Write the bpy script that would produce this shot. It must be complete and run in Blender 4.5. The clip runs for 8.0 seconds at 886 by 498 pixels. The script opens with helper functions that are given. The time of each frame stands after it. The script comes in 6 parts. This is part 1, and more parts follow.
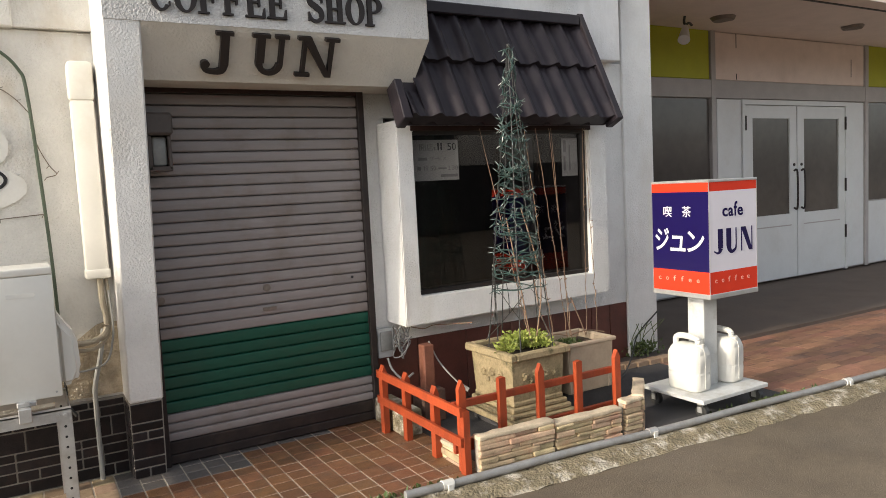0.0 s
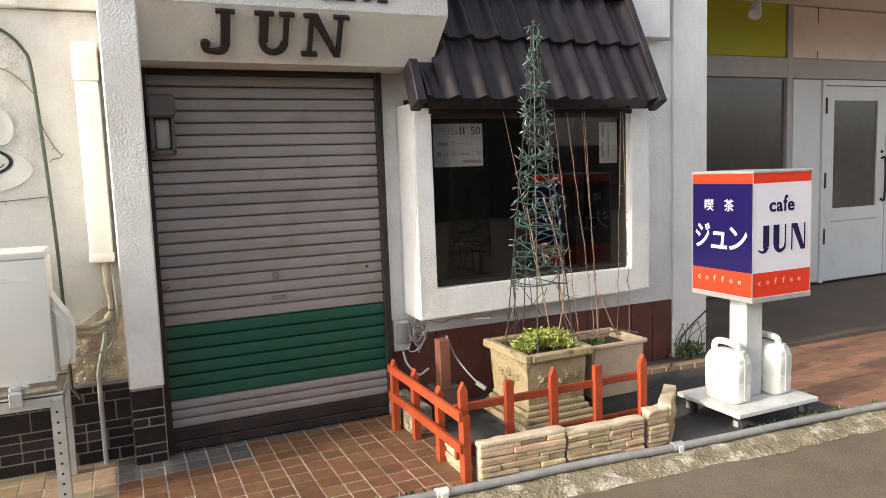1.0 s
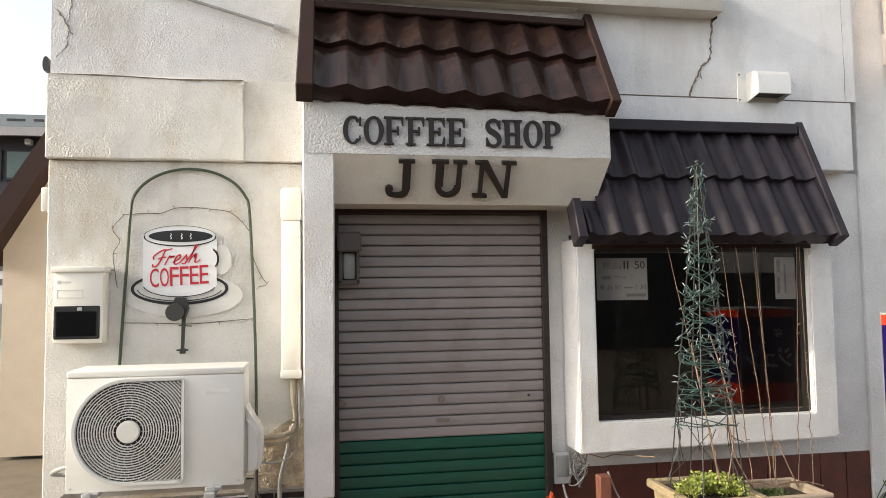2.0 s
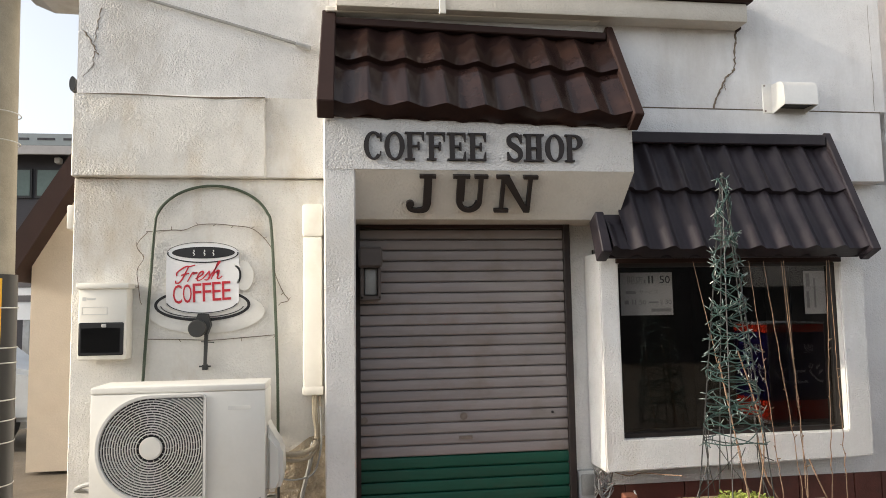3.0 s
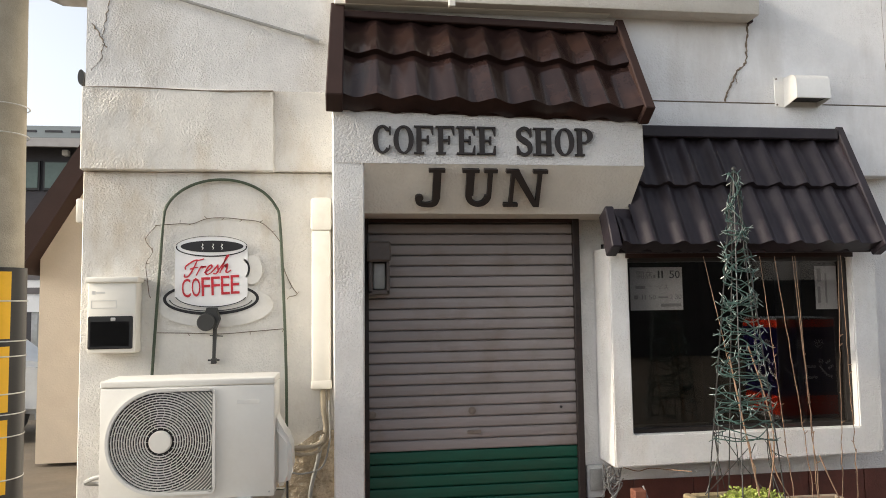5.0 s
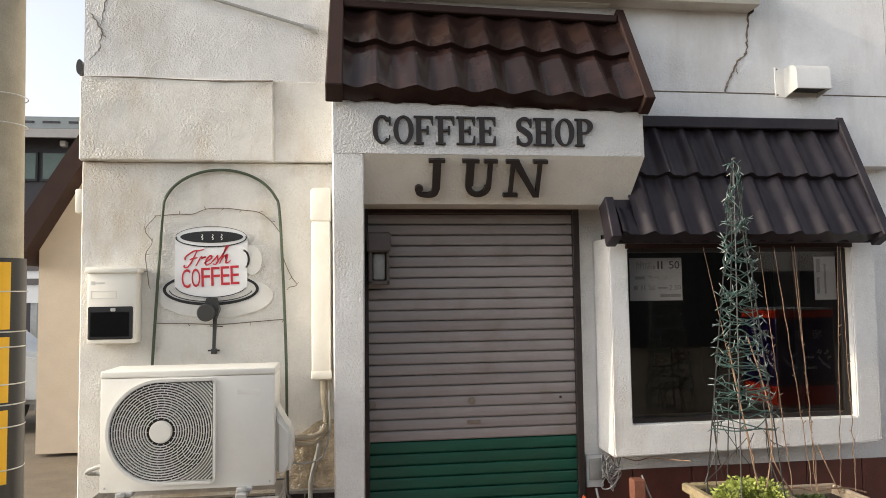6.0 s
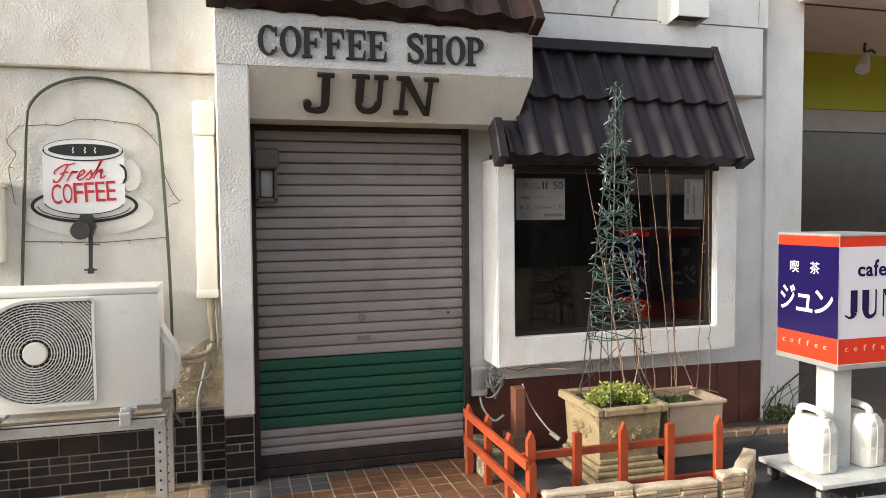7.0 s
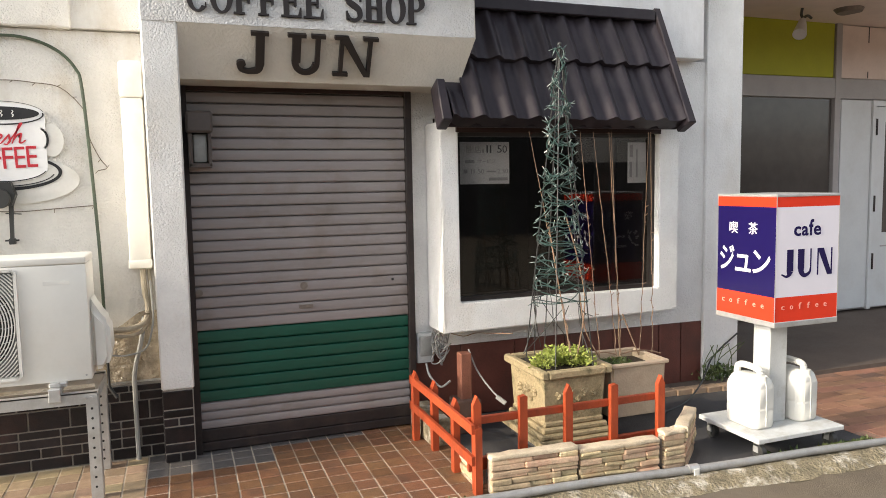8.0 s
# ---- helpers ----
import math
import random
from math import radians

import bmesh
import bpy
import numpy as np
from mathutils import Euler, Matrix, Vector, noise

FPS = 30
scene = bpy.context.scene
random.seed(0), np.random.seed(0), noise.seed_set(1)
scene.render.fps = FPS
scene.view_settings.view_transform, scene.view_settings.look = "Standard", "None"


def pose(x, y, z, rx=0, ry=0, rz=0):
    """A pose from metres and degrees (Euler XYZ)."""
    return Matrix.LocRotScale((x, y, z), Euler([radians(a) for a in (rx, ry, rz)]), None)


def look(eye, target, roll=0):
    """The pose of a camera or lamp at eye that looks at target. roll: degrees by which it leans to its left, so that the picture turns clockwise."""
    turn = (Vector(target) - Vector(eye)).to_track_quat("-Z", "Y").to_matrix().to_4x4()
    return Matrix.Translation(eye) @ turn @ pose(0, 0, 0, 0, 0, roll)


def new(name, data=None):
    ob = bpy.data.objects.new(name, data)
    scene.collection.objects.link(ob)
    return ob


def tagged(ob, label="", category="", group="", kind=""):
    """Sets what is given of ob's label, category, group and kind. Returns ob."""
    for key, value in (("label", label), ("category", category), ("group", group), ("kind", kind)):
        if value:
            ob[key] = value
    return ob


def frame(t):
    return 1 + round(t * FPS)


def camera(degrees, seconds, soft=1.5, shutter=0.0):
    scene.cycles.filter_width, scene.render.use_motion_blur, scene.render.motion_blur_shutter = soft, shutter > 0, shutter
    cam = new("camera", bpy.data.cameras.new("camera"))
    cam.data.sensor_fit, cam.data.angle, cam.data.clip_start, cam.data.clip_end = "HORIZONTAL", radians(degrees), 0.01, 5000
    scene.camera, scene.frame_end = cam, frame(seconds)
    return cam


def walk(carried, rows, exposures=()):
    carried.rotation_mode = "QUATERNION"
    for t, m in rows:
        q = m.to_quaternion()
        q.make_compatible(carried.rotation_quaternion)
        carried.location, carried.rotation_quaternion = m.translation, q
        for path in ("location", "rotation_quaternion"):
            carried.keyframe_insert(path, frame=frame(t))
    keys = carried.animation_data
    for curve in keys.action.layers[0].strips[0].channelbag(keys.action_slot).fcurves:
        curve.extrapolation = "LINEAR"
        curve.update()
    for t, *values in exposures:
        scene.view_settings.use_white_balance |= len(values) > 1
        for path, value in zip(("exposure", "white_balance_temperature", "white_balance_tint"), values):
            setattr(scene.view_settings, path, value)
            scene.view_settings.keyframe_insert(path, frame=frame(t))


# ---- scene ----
cam = camera(63.1, 8.0, soft=0.9)
PATH = [
    (0, (0.41, 0.308, 1.458), (1.422, 2.024, 1.283), -2.9),
    (0.2, (0.541, 0.319, 1.469), (1.413, 2.109, 1.277), -2.8),
    (0.5, (0.704, 0.366, 1.465), (1.467, 2.206, 1.285), -2.4),
    (0.7, (0.765, 0.379, 1.482), (1.56, 2.204, 1.287), -2.5),
    (1, (0.853, 0.35, 1.481), (1.664, 2.165, 1.261), -2.1),
    (1.2, (0.871, 0.272, 1.488), (1.635, 2.107, 1.262), -1.1),
    (1.5, (0.899, 0.156, 1.525), (1.509, 2.05, 1.324), -0.5),
    (1.7, (0.905, 0.149, 1.53), (1.372, 2.091, 1.434), -0.8),
    (1.8, (0.909, 0.145, 1.532), (1.323, 2.102, 1.515), -1.0),
    (2, (0.915, 0.138, 1.54), (1.255, 2.105, 1.666), -0.8),
    (2.2, (0.917, 0.142, 1.542), (1.233, 2.109, 1.716), -0.9),
    (3.5, (0.931, 0.168, 1.553), (1.195, 2.144, 1.714), -0.8),
    (4, (0.916, 0.171, 1.562), (1.176, 2.148, 1.719), -0.8),
    (4.5, (0.915, 0.175, 1.56), (1.175, 2.152, 1.716), -0.8),
    (6, (0.905, 0.178, 1.552), (1.17, 2.157, 1.675), -0.8),
    (6.5, (0.914, 0.173, 1.543), (1.178, 2.152, 1.658), -0.5),
    (6.6, (0.915, 0.168, 1.538), (1.201, 2.146, 1.633), -0.5),
    (6.8, (0.916, 0.159, 1.537), (1.33, 2.116, 1.537), -0.4),
    (7, (0.917, 0.15, 1.535), (1.468, 2.07, 1.437), -0.5),
    (7.2, (0.925, 0.147, 1.531), (1.58, 2.027, 1.346), -0.5),
    (7.5, (0.936, 0.142, 1.525), (1.639, 2.003, 1.314), -0.6),
    (8, (0.966, 0.205, 1.502), (1.648, 2.076, 1.32), -1.0),
]
walk(cam, [(t, look(eye, target, roll)) for t, eye, target, roll in PATH],
     exposures=[(0.0, 0.20), (0.5, 0.43), (1.0, 0.58), (1.5, 0.58), (2.0, 0.45), (3.5, 0.29), (6.5, 0.30), (7.0, 0.49), (7.5, 0.63), (8.0, 0.61)])

# ---- world, sun, exposure ----
SUN_WAY = Vector((1.0, 0.085, -0.43)).normalized()
world = bpy.data.worlds.new("world")
scene.world = world
world.use_nodes = True
wn = world.node_tree.nodes
sky = wn.new("ShaderNodeTexSky")
sky.sky_type = "NISHITA"
sky.sun_disc = False
sky.sun_elevation = math.asin(-SUN_WAY.z)
sky.sun_rotation = math.atan2(-SUN_WAY.x, -SUN_WAY.y)
sky.air_density, sky.dust_density = 1.0, 3.2
wn["Background"].inputs["Strength"].default_value = 0.25
haze = wn.new("ShaderNodeHueSaturation")
haze.inputs["Saturation"].default_value, haze.inputs["Value"].default_value = 0.36, 1.0
world.node_tree.links.new(sky.outputs[0], haze.inputs["Color"])
world.node_tree.links.new(haze.outputs[0], wn["Background"].inputs[0])
sun = new("sun", bpy.data.lights.new("sun", "SUN"))
sun.data.energy, sun.data.angle, sun.data.color = 2.35, radians(0.5), (1.0, 0.86, 0.66)
sun.rotation_mode = "QUATERNION"
sun.rotation_quaternion = SUN_WAY.to_track_quat("-Z", "Y")

# ---- materials ----


def mat(name, col, rough=0.6, metal=0.0, var=0.12, scale=6.0, bump=0.0, bscale=90.0, dirt=None, dscale=3.0,
        damt=0.5, drip=1.0, rnd=0.0, hue=0.0, grain=(1, 1, 1), spec=0.5, coat=0.0, patchy=0.0):
    """Paint, stone, metal: two scales of tone, a dirt layer, fine relief and a tone of its own for each piece."""
    m = bpy.data.materials.new(name)
    m.use_nodes = True
    nt, N, L = m.node_tree, m.node_tree.nodes, m.node_tree.links
    b = N["Principled BSDF"]
    b.inputs["Roughness"].default_value, b.inputs["Metallic"].default_value = rough, metal
    b.inputs["Specular IOR Level"].default_value = spec
    b.inputs["Coat Weight"].default_value = coat
    geo = N.new("ShaderNodeNewGeometry")
    mp = N.new("ShaderNodeMapping")
    mp.inputs["Scale"].default_value = grain
    L.new(geo.outputs["Position"], mp.inputs["Vector"])
    n1, n2 = N.new("ShaderNodeTexNoise"), N.new("ShaderNodeTexNoise")
    n1.inputs["Scale"].default_value, n2.inputs["Scale"].default_value = scale, scale * 9
    n1.inputs["Detail"].default_value = n2.inputs["Detail"].default_value = 4
    L.new(mp.outputs[0], n1.inputs["Vector"])
    L.new(mp.outputs[0], n2.inputs["Vector"])
    add = N.new("ShaderNodeMath")
    add.operation = "MULTIPLY_ADD"
    add.inputs[1].default_value = 0.45
    L.new(n2.outputs["Fac"], add.inputs[0])
    L.new(n1.outputs["Fac"], add.inputs[2])
    rng = N.new("ShaderNodeMapRange")
    rng.inputs["From Min"].default_value, rng.inputs["From Max"].default_value = 0.45, 1.0
    L.new(add.outputs[0], rng.inputs["Value"])
    mix = N.new("ShaderNodeMix")
    mix.data_type = "RGBA"
    mix.inputs[6].default_value = (*[c * (1 - var) for c in col], 1)
    mix.inputs[7].default_value = (*[min(1, c * (1 + var)) for c in col], 1)
    L.new(rng.outputs[0], mix.inputs[0])
    out = mix.outputs[2]
    if dirt:
        md = N.new("ShaderNodeMapping")
        md.inputs["Scale"].default_value = (1, 1, drip)
        L.new(geo.outputs["Position"], md.inputs["Vector"])
        nd = N.new("ShaderNodeTexNoise")
        nd.inputs["Scale"].default_value, nd.inputs["Detail"].default_value = dscale, 6
        nd.inputs["Roughness"].default_value = 0.65
        L.new(md.outputs[0], nd.inputs["Vector"])
        rd = N.new("ShaderNodeMapRange")
        rd.inputs["From Min"].default_value, rd.inputs["From Max"].default_value = 0.5, 0.78
        rd.inputs["To Max"].default_value = damt
        L.new(nd.outputs["Fac"], rd.inputs["Value"])
        mx = N.new("ShaderNodeMix")
        mx.data_type = "RGBA"
        mx.inputs[7].default_value = (*dirt, 1)
        L.new(rd.outputs[0], mx.inputs[0])
        L.new(out, mx.inputs[6])
        out = mx.outputs[2]
    if rnd or hue:
        oi = N.new("ShaderNodeObjectInfo")
        hs = N.new("ShaderNodeHueSaturation")
        r2 = N.new("ShaderNodeMapRange")
        r2.inputs["To Min"].default_value, r2.inputs["To Max"].default_value = 1 - rnd, 1 + rnd
        L.new(oi.outputs["Random"], r2.inputs["Value"])
        L.new(r2.outputs[0], hs.inputs["Value"])
        if hue:
            r3 = N.new("ShaderNodeMath")
            r3.operation = "MULTIPLY"
            r3.inputs[1].default_value = 7.31
            r4 = N.new("ShaderNodeMath")
            r4.operation = "FRACT"
            r5 = N.new("ShaderNodeMapRange")
            r5.inputs["To Min"].default_value, r5.inputs["To Max"].default_value = 0.5 - hue, 0.5 + hue
            L.new(oi.outputs["Random"], r3.inputs[0])
            L.new(r3.outputs[0], r4.inputs[0])
            L.new(r4.outputs[0], r5.inputs["Value"])
            L.new(r5.outputs[0], hs.inputs["Hue"])
        L.new(out, hs.inputs["Color"])
        out = hs.outputs[0]
    L.new(out, b.inputs["Base Color"])
    if bump:
        nb = N.new("ShaderNodeTexNoise")
        nb.inputs["Scale"].default_value, nb.inputs["Detail"].default_value = bscale, 4.5
        L.new(geo.outputs["Position"], nb.inputs["Vector"])
        bp = N.new("ShaderNodeBump")
        bp.inputs["Strength"].default_value, bp.inputs["Distance"].default_value = min(1, bump), 0.01 * max(1, bump)
        high = nb.outputs["Fac"]
        if patchy:
            npz, rp, mul = N.new("ShaderNodeTexNoise"), N.new("ShaderNodeMapRange"), N.new("ShaderNodeMath")
            npz.inputs["Scale"].default_value, npz.inputs["Detail"].default_value = 4.5, 3
            rp.inputs["From Min"].default_value, rp.inputs["From Max"].default_value = 0.38, 0.66
            rp.inputs["To Min"].default_value = 1 - patchy
            mul.operation = "MULTIPLY"
            L.new(geo.outputs["Position"], npz.inputs["Vector"])
            L.new(npz.outputs["Fac"], rp.inputs["Value"])
            L.new(rp.outputs[0], mul.inputs[0])
            L.new(high, mul.inputs[1])
            high = mul.outputs[0]
        L.new(high, bp.inputs["Height"])
        L.new(bp.outputs[0], b.inputs["Normal"])
    return m


def glass(name, tint, rough=0.0):
    m = bpy.data.materials.new(name)
    m.use_nodes = True
    b = m.node_tree.nodes["Principled BSDF"]
    b.inputs["Base Color"].default_value = (*tint, 1)
    b.inputs["Roughness"].default_value, b.inputs["IOR"].default_value = rough, 1.5
    b.inputs["Transmission Weight"].default_value = 1.0
    return m


STUCCO = mat("stucco", (0.78, 0.775, 0.755), 0.33, var=0.07, bump=1.0, bscale=95, dirt=(0.52, 0.44, 0.32), dscale=2.0, damt=0.5, drip=0.35, patchy=0.6)
STUCCO_OLD = mat("stucco_old", (0.70, 0.675, 0.62), 0.34, var=0.09, bump=0.95, bscale=105, dirt=(0.47, 0.38, 0.26), dscale=2.6, damt=1.0, drip=0.4, patchy=0.7)
FLAKED = mat("stucco_flaked", (0.56, 0.47, 0.34), 0.2, var=0.25, scale=14, bump=3.0, bscale=42, dirt=(0.27, 0.21, 0.14), dscale=9, damt=0.9)
PLASTER = mat("plaster_smooth", (0.585, 0.548, 0.482), 0.55, var=0.07, bump=0.55, bscale=70, dirt=(0.46, 0.40, 0.31), dscale=2.0, damt=0.4)
UPPER = mat("stucco_upper", (0.78, 0.78, 0.78), 0.45, var=0.06, bump=0.9, bscale=100, dirt=(0.45, 0.42, 0.38), dscale=1.8, damt=0.65, drip=0.25, patchy=0.85)
# weathered, and greyer than STUCCO: the canopy's shade is put into this colour
SIGN_STUCCO_SHADED = mat("stucco_sign_shaded", (0.60, 0.595, 0.585), 0.45, var=0.08, bump=1.1, bscale=90, dirt=(0.42, 0.39, 0.34), dscale=3.0, damt=0.5, patchy=0.4)
SIGN_BOARD = mat("painted_board", (0.68, 0.665, 0.62), 0.5, var=0.06, scale=9, dirt=(0.50, 0.45, 0.36), dscale=6, damt=0.5)
UPPER_OLD = mat("stucco_upper_old", (0.66, 0.65, 0.63), 0.38, var=0.10, bump=1.1, bscale=100, dirt=(0.40, 0.36, 0.30), dscale=2.4, damt=0.8, drip=0.45, patchy=0.6)
ROOF_BROWN = mat("roof_tile_brown", (0.024, 0.0135, 0.012), 0.15, var=0.25, scale=5, bump=0.04, bscale=30, dirt=(0.07, 0.035, 0.02), dscale=5, damt=0.3, rnd=0.15, spec=0.3)
ROOF_DARK = mat("roof_tile_dark", (0.029, 0.024, 0.029), 0.36, var=0.25, scale=5, bump=0.1, bscale=30, dirt=(0.07, 0.06, 0.055), dscale=6, damt=0.4, rnd=0.15, spec=0.2)
BRICK = mat("brick_black", (0.016, 0.013, 0.014), 0.42, var=0.35, scale=18, bump=0.35, bscale=120, spec=0.3, dirt=(0.055, 0.028, 0.024), dscale=7, damt=0.7, rnd=0.45, hue=0.02)
MORTAR = mat("mortar", (0.27, 0.245, 0.215), 0.9, var=0.15, bump=0.3, bscale=150)
SLAT = mat("shutter_grey", (0.255, 0.228, 0.222), 0.48, var=0.10, scale=4, dirt=(0.13, 0.085, 0.05), dscale=4, damt=0.5, grain=(0.4, 1, 3), rnd=0.05)
SLAT_GREEN = mat("shutter_green", (0.006, 0.068, 0.043), 0.42, var=0.1, scale=4, dirt=(0.03, 0.06, 0.04), dscale=5, damt=0.3, rnd=0.06)
DARK_STEEL = mat("dark_steel", (0.026, 0.020, 0.019), 0.5, var=0.25, spec=0.3, dirt=(0.09, 0.06, 0.045), dscale=8, damt=0.5)
LETTER = mat("letter_dark", (0.015, 0.010, 0.009), 0.55, var=0.2, scale=20)
TILE = mat("floor_tile", (0.18, 0.090, 0.046), 0.42, var=0.28, scale=22, bump=0.35, bscale=180, dirt=(0.085, 0.06, 0.045), dscale=7, damt=0.8, rnd=0.18, hue=0.008)
TILE_GREY = mat("floor_tile_grey", (0.33, 0.24, 0.155), 0.5, var=0.2, scale=30, bump=0.25, bscale=220, rnd=0.25, hue=0.02)
TILE_SLATE = mat("floor_tile_slate", (0.115, 0.106, 0.102), 0.5, var=0.2, scale=30, bump=0.25, bscale=220, dirt=(0.15, 0.12, 0.09), dscale=9, damt=0.6, rnd=0.18)
GROUT = mat("grout", (0.50, 0.44, 0.36), 0.9, var=0.2, bump=0.3, bscale=200)
ASPHALT = mat("asphalt", (0.145, 0.115, 0.079), 0.75, var=0.25, scale=3, bump=0.6, bscale=260, dirt=(0.14, 0.12, 0.095), dscale=1.1, damt=0.6)
DARK_PAVE = mat("dark_paving", (0.060, 0.058, 0.060), 0.7, var=0.25, scale=5, bump=0.4, bscale=200, dirt=(0.10, 0.09, 0.08), dscale=2, damt=0.5)
CONCRETE = mat("concrete", (0.21, 0.175, 0.11), 0.9, var=0.5, scale=14, bump=1.8, bscale=60, dirt=(0.64, 0.59, 0.50), dscale=8.5, damt=1.5)
PAVER_JOINT = mat("paver_joint", (0.23, 0.135, 0.095), 0.9, var=0.25, bump=0.3, bscale=200)
PAVER = mat("paver", (0.31, 0.16, 0.10), 0.7, var=0.2, scale=12, bump=0.3, bscale=160, rnd=0.18, hue=0.01)
GALV = mat("galvanised", (0.52, 0.52, 0.51), 0.42, 0.55, var=0.12, scale=14, dirt=(0.30, 0.26, 0.20), dscale=9, damt=0.5)
AC_WHITE = mat("ac_casing", (0.74, 0.72, 0.66), 0.42, var=0.03, dirt=(0.50, 0.44, 0.33), dscale=2.5, damt=0.25)
AC_GRILLE = mat("ac_grille", (0.66, 0.65, 0.61), 0.4, var=0.04)
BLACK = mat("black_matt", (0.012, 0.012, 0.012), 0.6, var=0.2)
BLACK_PAINT = mat("black_paint", (0.016, 0.016, 0.017), 0.45, var=0.1)
WHITE_PAINT = mat("white_paint", (0.80, 0.80, 0.79), 0.4, var=0.03, dirt=(0.55, 0.50, 0.42), dscale=5, damt=0.2)
PVC = mat("cream_plastic", (0.78, 0.75, 0.67), 0.4, var=0.03, dirt=(0.50, 0.42, 0.28), dscale=4, damt=0.3)
PLASTIC = mat("white_plastic", (0.68, 0.67, 0.62), 0.38, var=0.03, bump=0.05, bscale=40, dirt=(0.55, 0.50, 0.42), dscale=8, damt=0.25)
RED = mat("sign_red", (0.72, 0.045, 0.018), 0.22, var=0.04, spec=0.4)
BLUE = mat("sign_blue", (0.012, 0.0075, 0.066), 0.2, var=0.04, spec=0.4)
SIGN_WHITE = mat("sign_white", (0.74, 0.71, 0.77), 0.22, var=0.02, spec=0.4)
RED_PAINT = mat("red_paint", (0.48, 0.022, 0.035), 0.45, var=0.06)
FENCE = mat("fence_paint", (0.34, 0.055, 0.016), 0.5, var=0.25, scale=7, grain=(1, 1, 0.3), bump=0.2, bscale=90, dirt=(0.12, 0.03, 0.015), dscale=9, damt=0.6, rnd=0.12)
STONE = mat("edging_stone", (0.50, 0.38, 0.24), 0.85, var=0.35, scale=14, bump=0.6, bscale=60, dirt=(0.30, 0.12, 0.065), dscale=7, damt=0.9, rnd=0.32, hue=0.022)
STONE_CAP = mat("edging_cap", (0.60, 0.50, 0.36), 0.85, var=0.2, scale=14, bump=0.8, bscale=90, dirt=(0.36, 0.28, 0.18), dscale=9, damt=0.6)
PANE_TEAL = mat("house_pane", (0.10, 0.145, 0.13), 0.15, var=0.15, scale=1.5)
STONE_BACK = mat("edging_core", (0.36, 0.32, 0.26), 0.9, var=0.25, scale=12, bump=0.7, bscale=90)
PLANTER = mat("planter_stone", (0.35, 0.275, 0.155), 0.8, var=0.4, scale=7, bump=0.7, bscale=70, dirt=(0.085, 0.075, 0.035), dscale=7, damt=1.4)
PLANTER_PLAIN = mat("planter_plain", (0.37, 0.295, 0.215), 0.75, var=0.15, scale=7, bump=0.25, bscale=90, dirt=(0.26, 0.21, 0.14), dscale=4, damt=0.5)
SOIL = mat("soil", (0.05, 0.035, 0.022), 0.95, var=0.4, scale=30, bump=1.0, bscale=120)
LEAF = mat("leaf", (0.27, 0.32, 0.06), 0.5, var=0.4, scale=30, dirt=(0.55, 0.52, 0.20), dscale=24, damt=0.9)
WEED = mat("weed", (0.075, 0.11, 0.03), 0.6, var=0.4, scale=30, dirt=(0.16, 0.12, 0.05), dscale=14, damt=0.7)
WIRE_GREEN = mat("wire_green", (0.036, 0.070, 0.062), 0.4, var=0.3, scale=30)
BULB = mat("bulb", (0.17, 0.21, 0.195), 0.25, var=0.4, scale=60)
TWIG = mat("dry_vine", (0.26, 0.17, 0.11), 0.85, var=0.3, scale=40)
BASE_BROWN = mat("base_tile_brown", (0.125, 0.040, 0.028), 0.5, var=0.25, scale=8, bump=0.2, bscale=120, dirt=(0.04, 0.03, 0.028), dscale=3, damt=0.6, rnd=0.15)
BLOCK_BROWN = mat("block_brown", (0.11, 0.062, 0.046), 0.8, var=0.25, scale=10, bump=0.5, bscale=110, dirt=(0.07, 0.06, 0.05), dscale=6, damt=0.7)
POST_BROWN = mat("brick_post", (0.20, 0.075, 0.045), 0.7, var=0.25, scale=12, bump=0.4, bscale=120)
CABLE_GREY = mat("cable_grey", (0.33, 0.33, 0.31), 0.5, var=0.1)
CABLE_DARK = mat("cable_dark", (0.035, 0.035, 0.033), 0.5, var=0.1)
HOSE = mat("hose_green", (0.055, 0.075, 0.045), 0.45, var=0.25, scale=20)
ALU = mat("window_bronze", (0.030, 0.026, 0.024), 0.35, 0.4, var=0.1)
PAPER = mat("paper", (0.72, 0.68, 0.63), 0.8, var=0.05)
INK = mat("ink_grey", (0.12, 0.11, 0.11), 0.7, var=0.1)
INK_SOFT = mat("ink_faded", (0.42, 0.39, 0.37), 0.8, var=0.1)
# near-black, so the room's lack of light is put into its colour
INTERIOR_SHADE = mat("interior_shade", (0.036, 0.030, 0.027), 0.8, var=0.3)
FAR_GREEN = mat("far_green", (0.38, 0.39, 0.014), 0.6, var=0.06)
FAR_CREAM = mat("far_cream", (0.74, 0.62, 0.55), 0.75, var=0.06, dirt=(0.40, 0.31, 0.26), dscale=2, damt=0.3)
FAR_GREY = mat("far_grey", (0.38, 0.36, 0.35), 0.55, var=0.08)
FAR_WHITE = mat("far_white", (0.64, 0.66, 0.665), 0.45, var=0.05, dirt=(0.38, 0.36, 0.33), dscale=3, damt=0.4)
FAR_SOFFIT = mat("far_soffit", (0.74, 0.63, 0.57), 0.8, var=0.06)
CREAM_WALL = mat("cream_wall", (0.54, 0.46, 0.36), 0.8, var=0.06, bump=0.2, bscale=60, dirt=(0.48, 0.38, 0.27), dscale=2, damt=0.4)
BROWN_TRIM = mat("brown_trim", (0.032, 0.017, 0.014), 0.6, var=0.15, spec=0.2)
POLE = mat("pole_concrete", (0.34, 0.31, 0.25), 0.85, var=0.15, scale=8, bump=0.25, bscale=120, dirt=(0.23, 0.19, 0.12), dscale=3, damt=0.5, drip=0.2)
